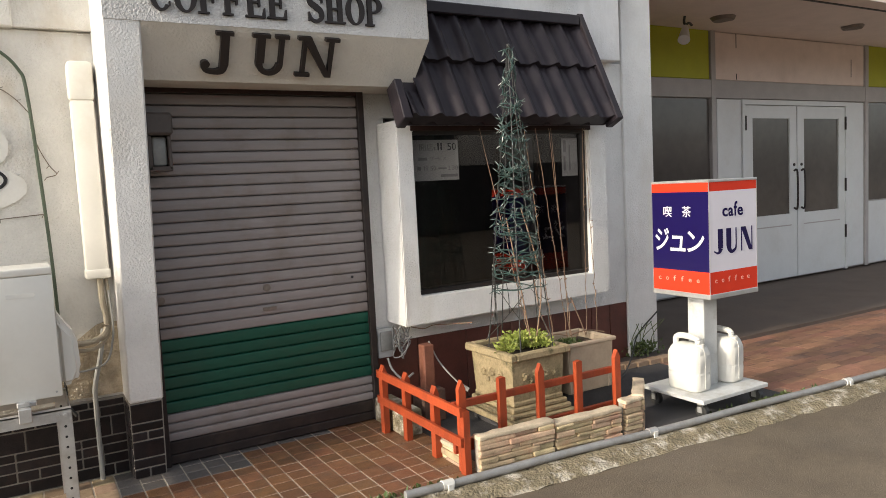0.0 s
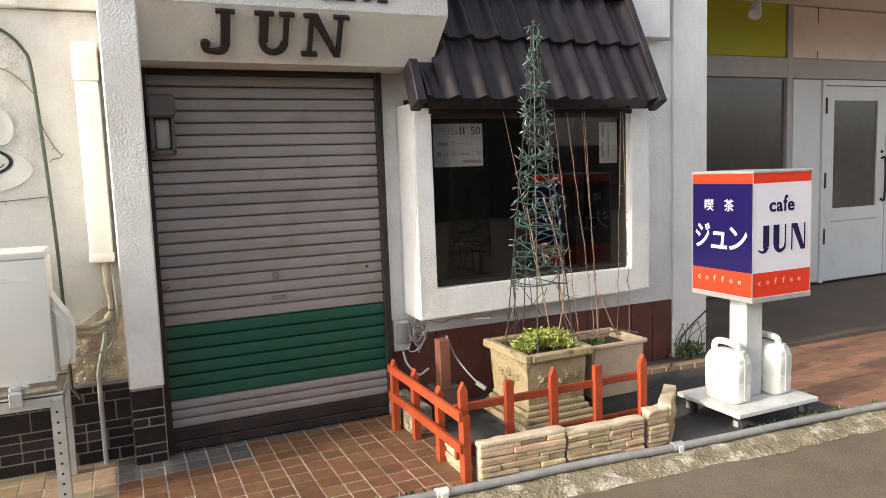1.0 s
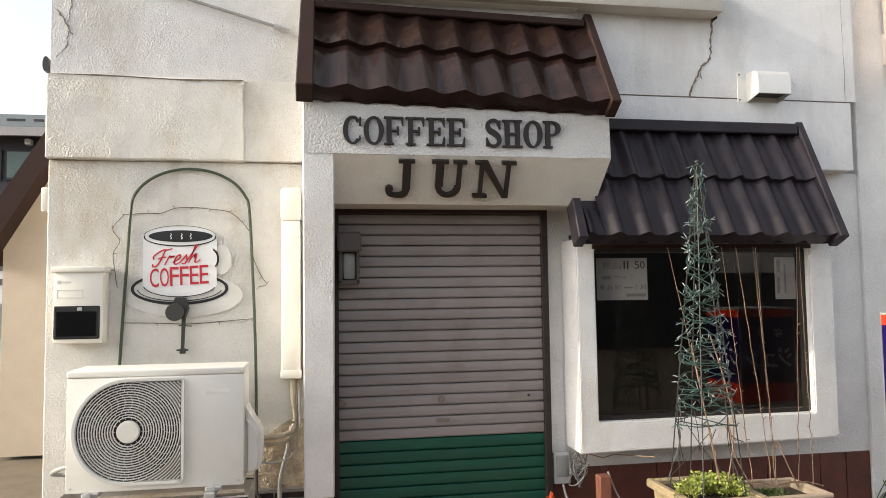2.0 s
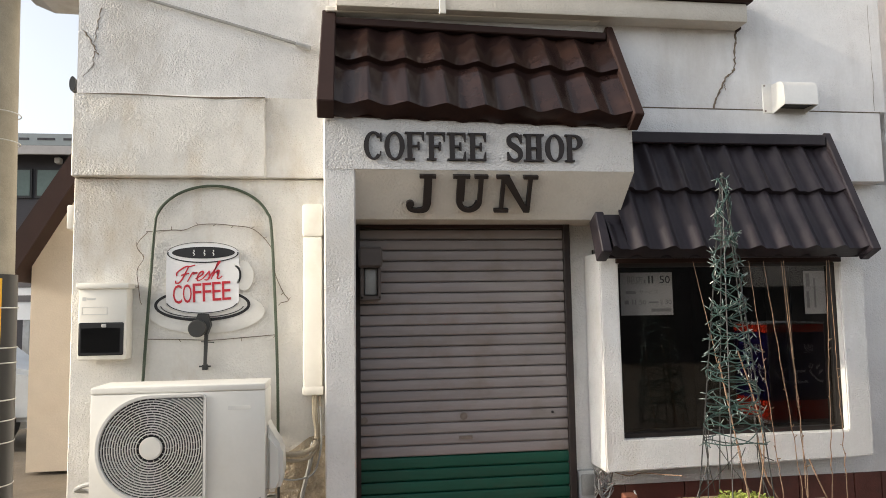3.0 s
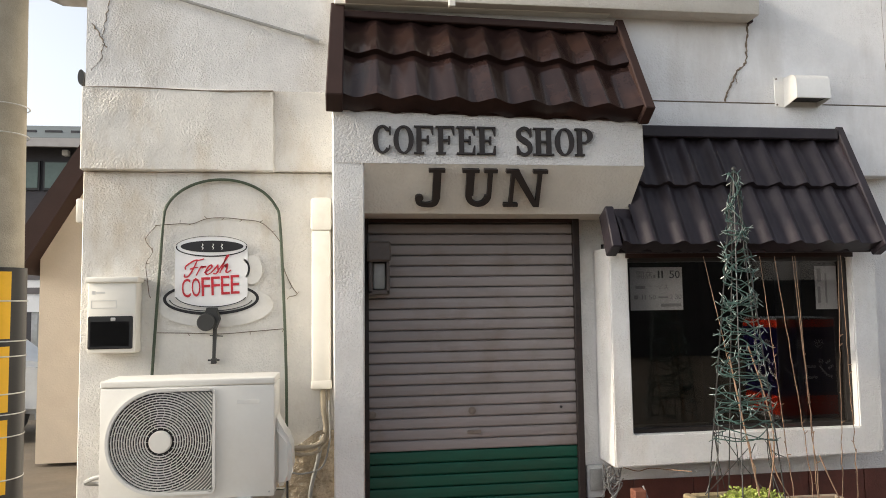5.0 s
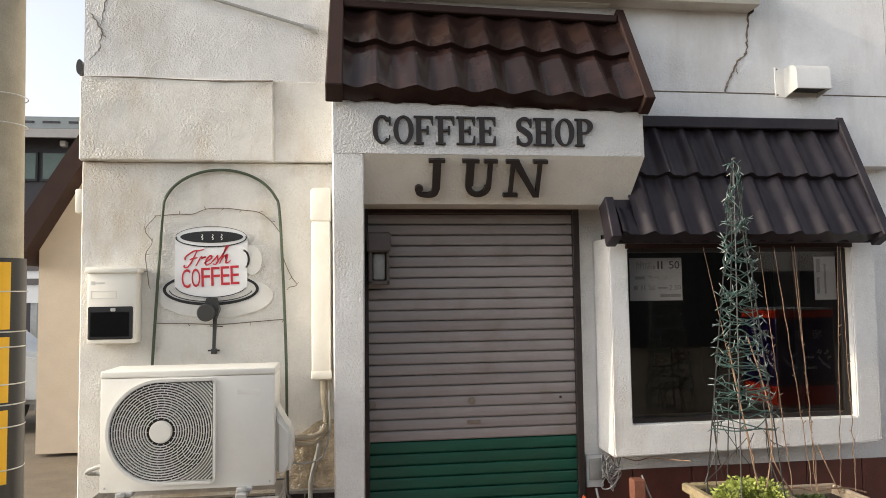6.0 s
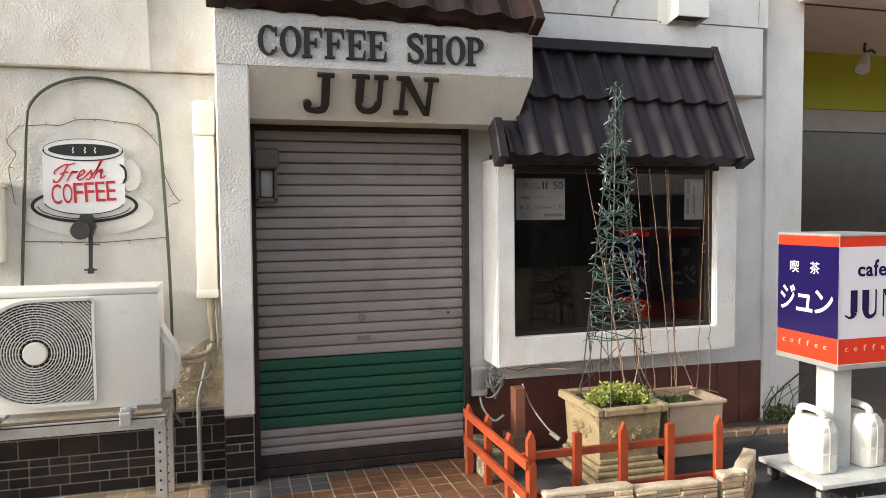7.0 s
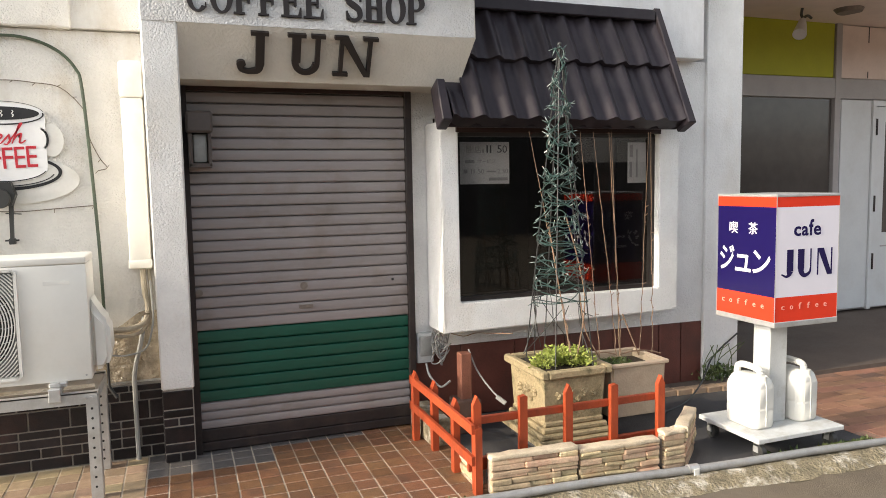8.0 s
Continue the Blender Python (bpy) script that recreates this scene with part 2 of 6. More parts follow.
YELLOW = mat("guard_yellow", (0.75, 0.42, 0.01), 0.5, var=0.06)
HOUSE_DARK = mat("house_dark", (0.045, 0.043, 0.05), 0.7, var=0.15, grain=(1, 1, 8))
HOUSE_ROOF = mat("house_roof", (0.10, 0.115, 0.11), 0.55, var=0.15)
OPP_LIGHT = mat("street_wall", (0.72, 0.66, 0.58), 0.8, var=0.12, scale=0.6)
OPP_DARK = mat("street_wall_dark", (0.05, 0.045, 0.042), 0.7, var=0.3, scale=0.6)
METAL_HOOD = mat("vent_steel", (0.72, 0.71, 0.68), 0.35, 0.3, var=0.06)
LOCK_DULL = mat("lock_dull", (0.20, 0.165, 0.14), 0.5, 0.3, var=0.25, scale=30)
CRACK = mat("crack", (0.17, 0.135, 0.10), 0.9, var=0.4, scale=20)
LAMP_METAL = mat("lamp_metal", (0.085, 0.068, 0.060), 0.55, var=0.2, dirt=(0.12, 0.09, 0.07), dscale=9, damt=0.6)
LAMP_GLASS = mat("lamp_glass", (0.28, 0.28, 0.265), 0.4, var=0.2, scale=20)
PIPE_TAPE = mat("pipe_tape", (0.37, 0.32, 0.24), 0.6, var=0.2, scale=12)
SIGN_FAINT = mat("sign_faded_print", (0.78, 0.33, 0.24), 0.3, var=0.1)
GRILLE_SHADE = mat("grille_shade", (0.16, 0.16, 0.155), 0.6, var=0.1)
PORCH = mat("porch_paving", (0.115, 0.088, 0.070), 0.7, var=0.2, scale=3, bump=0.3, bscale=200, dirt=(0.09, 0.08, 0.07), dscale=1.5, damt=0.5)
FAR_PANE = mat("far_pane", (0.085, 0.075, 0.068), 0.12, var=0.25, scale=1.2)
PIPE_GREY = mat("pipe_grey", (0.29, 0.29, 0.285), 0.5, 0.2, var=0.2, scale=14, dirt=(0.20, 0.18, 0.13), dscale=12, damt=0.7)
BOARD_WHITE = mat("weathered_board", (0.56, 0.57, 0.56), 0.6, var=0.12, scale=10, dirt=(0.30, 0.27, 0.20), dscale=9, damt=0.7)
WINDOW_GLASS = glass("window_glass", (0.55, 0.55, 0.56))

# ---- mesh helpers ----
WORLD = {}


def box(bm, x0, x1, y0, y1, z0, z1, bev=0.0, seg=1):
    vs = [bm.verts.new(p) for p in ((x0, y0, z0), (x1, y0, z0), (x1, y1, z0), (x0, y1, z0), (x0, y0, z1), (x1, y0, z1), (x1, y1, z1), (x0, y1, z1))]
    fs = [bm.faces.new([vs[i] for i in f]) for f in ((3, 2, 1, 0), (4, 5, 6, 7), (0, 1, 5, 4), (1, 2, 6, 5), (2, 3, 7, 6), (3, 0, 4, 7))]
    if bev:
        es = {e for f in fs for e in f.edges}
        bmesh.ops.bevel(bm, geom=list(es), offset=bev, segments=seg, affect="EDGES", profile=0.5)
    return bm


def prism(bm, outline, a0, a1, axis="x"):
    """A solid with a flat outline, drawn out along an axis. outline: the two other coordinates, in order."""
    def at(p, a):
        return (a, p[0], p[1]) if axis == "x" else (p[0], a, p[1]) if axis == "y" else (p[0], p[1], a)
    v0 = [bm.verts.new(at(p, a0)) for p in outline]
    v1 = [bm.verts.new(at(p, a1)) for p in outline]
    n = len(outline)
    bm.faces.new(v0)
    bm.faces.new(v1[::-1])
    for i in range(n):
        bm.faces.new((v0[i], v1[i], v1[(i + 1) % n], v0[(i + 1) % n]))
    bmesh.ops.recalc_face_normals(bm, faces=bm.faces[:])
    return bm


def tube(bm, pts, r, sides=6, cap=True):
    pts = [Vector(p) for p in pts]
    rings = []
    up = Vector((0.13, 0.21, 0.97)).normalized()
    for i, p in enumerate(pts):
        d = (pts[min(i + 1, len(pts) - 1)] - pts[max(i - 1, 0)]).normalized()
        s = d.cross(up)
        if s.length < 0.05:
            s = d.cross(Vector((1, 0.1, 0)))
        s.normalize()
        t = s.cross(d)
        rr = r[i] if isinstance(r, (list, tuple)) else r
        rings.append([bm.verts.new(p + rr * (math.cos(a) * s + math.sin(a) * t)) for a in [2 * math.pi * k / sides for k in range(sides)]])
    for a, b in zip(rings, rings[1:]):
        for k in range(sides):
            bm.faces.new((a[k], a[(k + 1) % sides], b[(k + 1) % sides], b[k]))
    if cap:
        bm.faces.new(rings[0][::-1])
        bm.faces.new(rings[-1])
    return bm


def bend(pts, steps=6):
    """Smooth line through points."""
    pts = [Vector(p) for p in pts]
    q = [2 * pts[0] - pts[1]] + pts + [2 * pts[-1] - pts[-2]]
    out = []
    for i in range(1, len(q) - 2):
        for k in range(steps):
            t = k / steps
            a, b, c, d = q[i - 1], q[i], q[i + 1], q[i + 2]
            out.append(0.5 * (2 * b + (c - a) * t + (2 * a - 5 * b + 4 * c - d) * t * t + (3 * b - a - 3 * c + d) * t ** 3))
    return out + [pts[-1]]


def disc(bm, c, rx, rz, y0, y1, n=40, turn=0.0):
    """A flat oval plate that faces the street."""
    pts = []
    for k in range(n):
        a = 2 * math.pi * k / n
        u, v = rx * math.cos(a), rz * math.sin(a)
        pts.append((c[0] + u * math.cos(turn) - v * math.sin(turn), c[1] + u * math.sin(turn) + v * math.cos(turn)))
    return prism(bm, pts, y0, y1, "y")


def ring(bm, c, rx, rz, w, y0, y1, a0=0.0, a1=360.0, n=40):
    """A flat oval band, or a piece of one."""
    full = a1 - a0 >= 359.9
    m = n if full else n + 1
    sets = []
    for f, y in ((0, y0), (1, y0), (1, y1), (0, y1)):
        sets.append([bm.verts.new((c[0] + (rx - f * w) * math.cos(radians(a0 + (a1 - a0) * k / n)), y, c[1] + (rz - f * w) * math.sin(radians(a0 + (a1 - a0) * k / n)))) for k in range(m)])
    for i in range(4):
        a, b = sets[i], sets[(i + 1) % 4]
        for k in range(m if full else m - 1):
            j = (k + 1) % m
            bm.faces.new((a[k], a[j], b[j], b[k]))
    if not full:
        bm.faces.new([s[0] for s in sets])
        bm.faces.new([s[-1] for s in sets][::-1])
    bmesh.ops.recalc_face_normals(bm, faces=bm.faces[:])
    return bm


def mesh_of(name, bm, material, smooth=False):
    me = bpy.data.meshes.new(name)
    bm.to_mesh(me)
    bm.free()
    me.materials.append(material)
    if smooth:
        me.shade_smooth()
        me.set_sharp_from_angle(angle=radians(40))
    return me


def thing(name, at, label, category, group="", kind=""):
    ob = new(name)
    ob.empty_display_size = 0.05
    ob.matrix_basis = Matrix.Translation(at)
    WORLD[ob] = Matrix.Translation(at)
    return tagged(ob, label, category, group, kind)


def part(name, bm, material, parent=None, label="", smooth=False):
    ob = new(name, mesh_of(name, bm, material, smooth))
    WORLD[ob] = Matrix()
    if parent:
        ob.parent = parent
        ob.matrix_parent_inverse = WORLD[parent].inverted()
    return tagged(ob, label)


def piece(name, me, m, parent, label=""):
    ob = new(name, me)
    ob.matrix_basis = m
    WORLD[ob] = m
    ob.parent = parent
    ob.matrix_parent_inverse = WORLD[parent].inverted()
    return tagged(ob, label)


def NB():
    return bmesh.new()


def structure(name, bm, material, label, category, smooth=False):
    return tagged(part(name, bm, material, None, "", smooth), label, category, "", "structure")


GLYPHS = {}


def glyph(ch, w, h, depth, material, serif=0.0, bold=0.0):
    """One raised letter, w wide and h high, standing on z = 0 about x = 0, its back at y = 0."""
    key = (ch, round(w, 4), round(h, 4), depth, material.name)
    if key in GLYPHS:
        return GLYPHS[key]
    cu = bpy.data.curves.new("letter", "FONT")
    cu.body, cu.size, cu.extrude, cu.resolution_u, cu.offset = ch, 1.0, 0.02, 3, bold
    ob = bpy.data.objects.new("letter", cu)
    scene.collection.objects.link(ob)
    me = bpy.data.meshes.new_from_object(ob.evaluated_get(bpy.context.evaluated_depsgraph_get()))
    bpy.data.objects.remove(ob)
    bpy.data.curves.remove(cu)
    co = np.array([v.co for v in me.vertices])
    lo, hi = co.min(0), co.max(0)
    bm = NB()
    bm.from_mesh(me)
    bpy.data.meshes.remove(me)
    for v in bm.verts:
        p = v.co.copy()
        v.co = ((p.x - (lo[0] + hi[0]) / 2) / (hi[0] - lo[0]) * w, -(p.z + 0.02) / 0.04 * depth, (p.y - lo[1]) / (hi[1] - lo[1]) * h)
    if serif:
        s, t = serif, h * 0.075
        spots = {"F": [(-0.36, 0), (-0.36, 1)], "E": [(-0.36, 0), (-0.36, 1)], "P": [(-0.36, 0), (-0.36, 1)],
                 "H": [(-0.36, 0), (-0.36, 1), (0.36, 0), (0.36, 1)], "U": [(-0.36, 1), (0.36, 1)], "J": [(0.30, 1)],
                 "N": [(-0.36, 0), (-0.36, 1), (0.36, 1)]}.get(ch, [])
        for u, top in spots:
            z = h - t if top else 0.0
            box(bm, u * w - s, u * w + s, -depth * 1.01, 0, z, z + t)
        for v0, v1 in {"F": [(0.70, 1.0)], "E": [(0.0, 0.3), (0.70, 1.0)]}.get(ch, []):
            box(bm, w * 0.42, w * 0.53, -depth * 1.01, 0, v0 * h, v1 * h)
    GLYPHS[key] = mesh_of("letter", bm, material)
    return GLYPHS[key]


def word(text, spans, h, depth, material, m, parent, serif=0.0, bold=0.0, base=None):
    """Raised letters on a face. spans: the left and right end of each letter along the face's x; m: the face's pose."""
    for k, (ch, (a, b)) in enumerate(zip(text, spans)):
        up = base[k] if base else 0.0
        piece("letter", glyph(ch, b - a, h[k] if isinstance(h, (list, tuple)) else h, depth, material, serif, bold), m @ Matrix.Translation(((a + b) / 2, 0, up)), parent)


def rect(x0, x1, z0, z1):
    return [(x0, z0), (x1, z0), (x1, z1), (x0, z1)]


def bow(c, rx, rz, tx, tz, a0, a1, n=18):
    """A curved stroke, tx thick at its sides and tz at top and bottom."""
    a = [radians(a0 + (a1 - a0) * k / n) for k in range(n + 1)]
    out = [(c[0] + rx * math.cos(u), c[1] + rz * math.sin(u)) for u in a]
    return out + [(c[0] + (rx - tx) * math.cos(u), c[1] + (rz - tz) * math.sin(u)) for u in reversed(a)]


def stroke(path, w0, w1=None, w2=None):
    """A pen stroke along a smooth path of (x, z); its width goes from w0 over w1 to w2."""
    w1 = w0 if w1 is None else w1
    w2 = w0 if w2 is None else w2
    pts = bend([(x, 0, z) for x, z in path], 5)
    a, b = [], []
    for k, p in enumerate(pts):
        d = (pts[min(k + 1, len(pts) - 1)] - pts[max(k - 1, 0)]).normalized()
        u = 2 * k / (len(pts) - 1)
        r = (w0 + (w1 - w0) * u if u < 1 else w1 + (w2 - w1) * (u - 1)) / 2
        a.append((p.x - d.z * r, p.z + d.x * r))
        b.append((p.x + d.z * r, p.z - d.x * r))
    return a + b[::-1]


def roman(ch, w, h, s, t):
    """Strokes of a serif capital, w wide and h high, with stems s and hairlines t thick."""
    e = 0.13 * w
    foot = [rect(0, 2 * e + s, 0, t)]
    top = [rect(0, 2 * e + s, h - t, h)]
    stem = [rect(e, e + s, 0, h)]
    if ch in "EF":
        out = stem + foot + [rect(0, w, h - t, h), [(w, h), (w, 0.68 * h), (w - 0.2 * s, 0.68 * h), (w - 0.7 * s, h)], rect(e, 0.7 * w, 0.47 * h, 0.47 * h + t), rect(0.66 * w, 0.66 * w + 0.4 * s, 0.36 * h, 0.65 * h)]
        return out + ([rect(0, w, 0, t), [(w, 0), (w, 0.32 * h), (w - 0.2 * s, 0.32 * h), (w - 0.7 * s, 0)]] if ch == "E" else [])
    if ch == "H":
        right = [[(w - x, z) for x, z in q] for q in stem + foot + top]
        return stem + foot + top + right + [rect(e, w - e, 0.46 * h, 0.46 * h + t)]
    if ch == "P":
        return stem + foot + [rect(0, 0.55 * w, h - t, h), rect(e, 0.55 * w, 0.45 * h, 0.45 * h + t), bow((0.5 * w, 0.725 * h), 0.5 * w, 0.275 * h, s, t, -90, 90)]
    if ch == "O":
        return [bow((w / 2, h / 2), w / 2, h / 2, s, t, 90, 270), bow((w / 2, h / 2), w / 2, h / 2, s, t, -90, 90)]
    if ch == "C":
        return [bow((0.54 * w, h / 2), 0.54 * w, h / 2, s, t, 42, 318), rect(0.90 * w, w, 0.66 * h, 0.95 * h), rect(0.90 * w, 0.97 * w, 0.16 * h, 0.30 * h)]
    if ch == "S":
        p = [(0.88, 0.74), (0.72, 0.93), (0.45, 0.97), (0.17, 0.85), (0.20, 0.65), (0.50, 0.52), (0.80, 0.37), (0.83, 0.15), (0.55, 0.03), (0.25, 0.08), (0.08, 0.27)]
        return [stroke([(x * w, z * h) for x, z in p], t, s * 1.15, t), rect(0.84 * w, 0.94 * w, 0.66 * h, 0.97 * h), rect(0.03 * w, 0.13 * w, 0.03 * h, 0.33 * h)]
    if ch == "J":
        x = w - e - s
        ball = [(0.15 * w + 0.14 * w * math.cos(k * 0.45), 0.22 * h + 0.085 * h * math.sin(k * 0.45)) for k in range(14)]
        return [rect(x, x + s, 0.22 * h, h), rect(x - 1.2 * e, w, h - t, h), stroke([(x + s / 2, 0.24 * h), (x + s * 0.25, 0.08 * h), (0.40 * w, 0.035 * h), (0.14 * w, 0.08 * h), (0.06 * w, 0.20 * h)], s, 1.2 * t, t), ball]
    if ch == "U":
        r = 0.55 * s
        return [rect(e, e + s, 0.3 * h, h), rect(w - e - r, w - e, 0.3 * h, h), rect(0, 2 * e + s, h - t, h), rect(w - 2 * e - r, w, h - t, h), bow((w / 2, 0.3 * h), w / 2 - e, 0.3 * h, s * 0.8, 1.3 * t, 180, 360)]
    r = 0.48 * s
    return [rect(e, e + r, 0, h), rect(w - e - r, w - e, 0, h), rect(0, 2 * e + r, 0, t), rect(0, e + s, h - t, h), rect(w - 2 * e - r, w, h - t, h), [(e * 0.7, h), (e + s * 0.95, h), (w - e, 0), (w - e - s * 0.8, 0)]]


def slender(ch, w, h, s, t):
    """Strokes of a poster capital: one very thick stem and hairlines."""
    if ch == "J":
        return [rect(w - s, w, 0.2 * h, h), stroke([(w - s / 2, 0.21 * h), (w - 0.7 * s, 0.07 * h), (0.38 * w, 0.015 * h), (0.0, 0.10 * h)], s, 0.35 * s, t)]
    if ch == "U":
        return [rect(0, s, 0.3 * h, h), rect(w - t, w, 0.3 * h, h), stroke([(s / 2, 0.32 * h), (0.62 * s, 0.14 * h), (0.52 * w, 0.02 * h), (0.88 * w, 0.12 * h), (w - t / 2, 0.32 * h)], s, 0.5 * s, t)]
    return [rect(0, t, 0, h), rect(w - t, w, 0, h), [(0, h), (s, h), (w, 0), (w - s * 0.75, 0)]]


def lettered(text, spans, h, depth, material, m, parent, kind, s, t, base=0.0):
    """Letters cut from a sheet, one piece each, on the face m."""
    for ch, (a, b) in zip(text, spans):
        bm = NB()
        for k, outline in enumerate(kind(ch, b - a, h, s, t)):
            prism(bm, outline, -depth * (1 + 0.012 * k), 0.0, "y")
        piece("letter", mesh_of("letter", bm, material), m @ Matrix.Translation((a, 0, base)), parent)


def even(x0, x1, n, gap=0.14):
    c = (x1 - x0) / n
    return [(x0 + c * (k + gap / 2), x0 + c * (k + 1 - gap / 2)) for k in range(n)]


def wobble(bm, amt, freq=6.0, seed=0.0):
    for v in bm.verts:
        n = noise.noise_vector(v.co * freq + Vector((seed, seed * 1.7, 0)))
        v.co += amt * n
    return bm

# ---- ground ----


def kerb_y(x):
    return 3.24 - 0.072 * (x - 2.03)


bm = NB()
box(bm, -60, 60, -60, 90, -0.4, -0.035)
structure("ground", bm, ASPHALT, "grey-brown worn asphalt street in low sun", "road")
bm = NB()
prism(bm, [(-0.75, kerb_y(-0.75)), (14, kerb_y(14)), (14, 4.9), (-0.75, 4.9)], -0.3, -0.0035, "z")
pavement = structure("pavement", bm, GROUT, "pavement bed with pale joints in front of the shop", "pavement")
bm = NB()
prism(bm, [(2.30, kerb_y(2.30) + 0.01), (4.62, kerb_y(4.62) + 0.01), (4.62, 4.62), (2.30, 4.62)], -0.1, -0.003, "z")
structure("pavement_dark", bm, DARK_PAVE, "dark grey paved strip beside the planters", "pavement")
bm = NB()
prism(bm, [(4.05, 4.36), (4.62, 4.30), (14, 4.15), (14, 6.3), (4.05, 6.3)], -0.1, 0.030, "z")
structure("porch_floor", bm, PORCH, "slightly raised dark grey porch floor under the neighbouring canopy", "floor")
# crumbling concrete edge along the road
bm = NB()
nx, ny = 150, 8
grid = []
for i in range(nx + 1):
    x = -4 + 14 * i / nx
    wdt = 0.20 + 0.05 * noise.noise(Vector((x * 3, 0, 0))) + 0.03 * noise.noise(Vector((x * 11, 2, 0)))
    col = []
    for j in range(ny + 1):
        f = j / ny
        z = 0.008 - 0.05 * max(0, f - 0.45) ** 1.3 / 0.55 + 0.014 * noise.noise(Vector((x * 14, f * 5, 3)))
        col.append(bm.verts.new((x, kerb_y(x) + 0.02 - wdt * f, z)))
    grid.append(col)
for i in range(nx):
    for j in range(ny):
        bm.faces.new((grid[i][j], grid[i][j + 1], grid[i + 1][j + 1], grid[i + 1][j]))
bmesh.ops.recalc_face_normals(bm, faces=bm.faces[:])
structure("kerb", bm, CONCRETE, "crumbling mossy concrete edge between pavement and road", "kerb", True)

# ---- shop walls ----
bm = NB()
box(bm, -0.59, 0.90, 4.50, 4.80, 0.0, 2.335, 0.006)
wall_left = structure("wall_left", bm, STUCCO_OLD, "rough white stucco wall with yellow stains behind the air conditioner", "wall")
bm = NB()
box(bm, -0.595, 0.484, 4.452, 4.80, 2.335, 2.82, 0.008)
bmesh.ops.subdivide_edges(bm, edges=bm.edges[:], cuts=11, use_grid_fill=True)
wobble(bm, 0.003, 11)
box(bm, 0.46, 0.84, 4.466, 4.80, 2.338, 2.818, 0.004)
structure("band_left", bm, STUCCO_OLD, "projecting white stucco band with a dark cracked upper edge", "wall")
bm = NB()
box(bm, -0.585, 0.86, 4.487, 4.80, 2.822, 4.6)
structure("wall_upper_left", bm, UPPER_OLD, "weathered white stucco upper wall with a spalled corner", "wall")
bm = NB()
prism(bm, [(-0.598, 2.816), (-0.2, 2.812), (0.2, 2.800), (0.48, 2.812), (0.48, 2.817), (0.1, 2.808), (-0.3, 2.820)], 4.448, 4.453, "y")
structure("crack_left", bm, CRACK, "thin dark crack along the band's upper edge", "crack")
bm = NB()
box(bm, 0.50, 0.832, 4.490, 4.502, 0.44, 0.80)
bmesh.ops.subdivide_edges(bm, edges=bm.edges[:], cuts=9, use_grid_fill=True)
for v in bm.verts:
    if v.co.z > 0.75:
        v.co.z += 0.06 * noise.noise(v.co * 9) - 0.25 * (0.80 - v.co.x)
    v.co.y += 0.007 * noise.noise(v.co * 16)
structure("flaked_render", bm, FLAKED, "glossy crumpled yellowed render above the brick base", "wall", True)
# leaning pier beside the shutter
bm = NB()
prism(bm, [(4.0, 2.62), (4.0, 2.30), (4.27, 0.42), (4.80, 0.42), (4.80, 2.62)], 0.832, 1.0)
bmesh.ops.bevel(bm, geom=bm.edges[:], offset=0.008, segments=1, affect="EDGES")
structure("pier", bm, STUCCO, "leaning white stucco pier beside the shutter", "pillar", True)
bm = NB()
prism(bm, [(4.275, 0.42), (4.325, 0.0), (4.80, 0.0), (4.80, 0.42)], 0.838, 0.994)
pier_base = structure("pier_base", bm, MORTAR, "pier base clad in black bricks with pale joints", "pillar")
# sign box over the shutter: upright face, sloping face, soffit
bm = NB()
prism(bm, [(4.0, 2.62), (4.0, 2.30), (4.14, 2.05), (4.46, 2.05), (4.46, 2.62)], 1.0, 2.56)
for v in bm.verts:
    if v.co.x > 2.0:
        v.co.x -= 0.05 if v.co.z < 2.1 else 0.0
        v.co += 0.008 * noise.noise_vector(v.co * 5)
structure("sign_box", bm, PLASTER, "white plastered sign box over the shutter with a sloping lower face", "wall")
bm = NB()
box(bm, 0.838, 2.556, 3.996, 4.001, 2.302, 2.62)
structure("sign_box_face", bm, SIGN_STUCCO_SHADED, "upright rough stucco face of the sign box", "wall")
# wall right of the shutter, with the window opening
bm = NB()
box(bm, 2.30, 2.46, 4.45, 4.75, 0.47, 2.32)
box(bm, 4.02, 4.515, 4.45, 4.75, 0.47, 2.32)
box(bm, 2.46, 4.02, 4.45, 4.75, 0.47, 0.72)
box(bm, 2.46, 4.02, 4.45, 4.75, 1.90, 2.32)
structure("wall_right", bm, STUCCO, "white stucco wall round the shop window", "wall")
bm = NB()
box(bm, 0.86, 4.41, 4.34, 4.75, 2.32, 2.775, 0.005)
structure("band_right", bm, UPPER, "projecting white wall band above the window canopy", "wall")
bm = NB()
box(bm, 0.86, 4.45, 4.345, 4.75, 2.783, 4.6)
structure("wall_upper_right", bm, UPPER, "white painted upper wall with a long crack", "wall")
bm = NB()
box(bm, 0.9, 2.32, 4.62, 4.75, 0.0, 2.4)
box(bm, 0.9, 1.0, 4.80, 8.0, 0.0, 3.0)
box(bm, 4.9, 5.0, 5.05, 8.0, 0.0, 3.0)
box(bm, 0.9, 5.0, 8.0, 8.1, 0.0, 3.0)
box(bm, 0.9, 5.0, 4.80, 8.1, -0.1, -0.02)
# added dark sheets keep the sides of the opening from looking lit
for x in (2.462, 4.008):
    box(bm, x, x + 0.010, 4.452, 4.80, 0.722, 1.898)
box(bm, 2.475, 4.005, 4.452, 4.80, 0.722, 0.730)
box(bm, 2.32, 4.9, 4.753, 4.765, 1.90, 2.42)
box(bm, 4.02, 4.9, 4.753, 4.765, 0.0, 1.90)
structure("interior_walls", bm, INTERIOR_SHADE, "room walls behind the shop window, their near-black colour standing for unlit shade", "wall")
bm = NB()
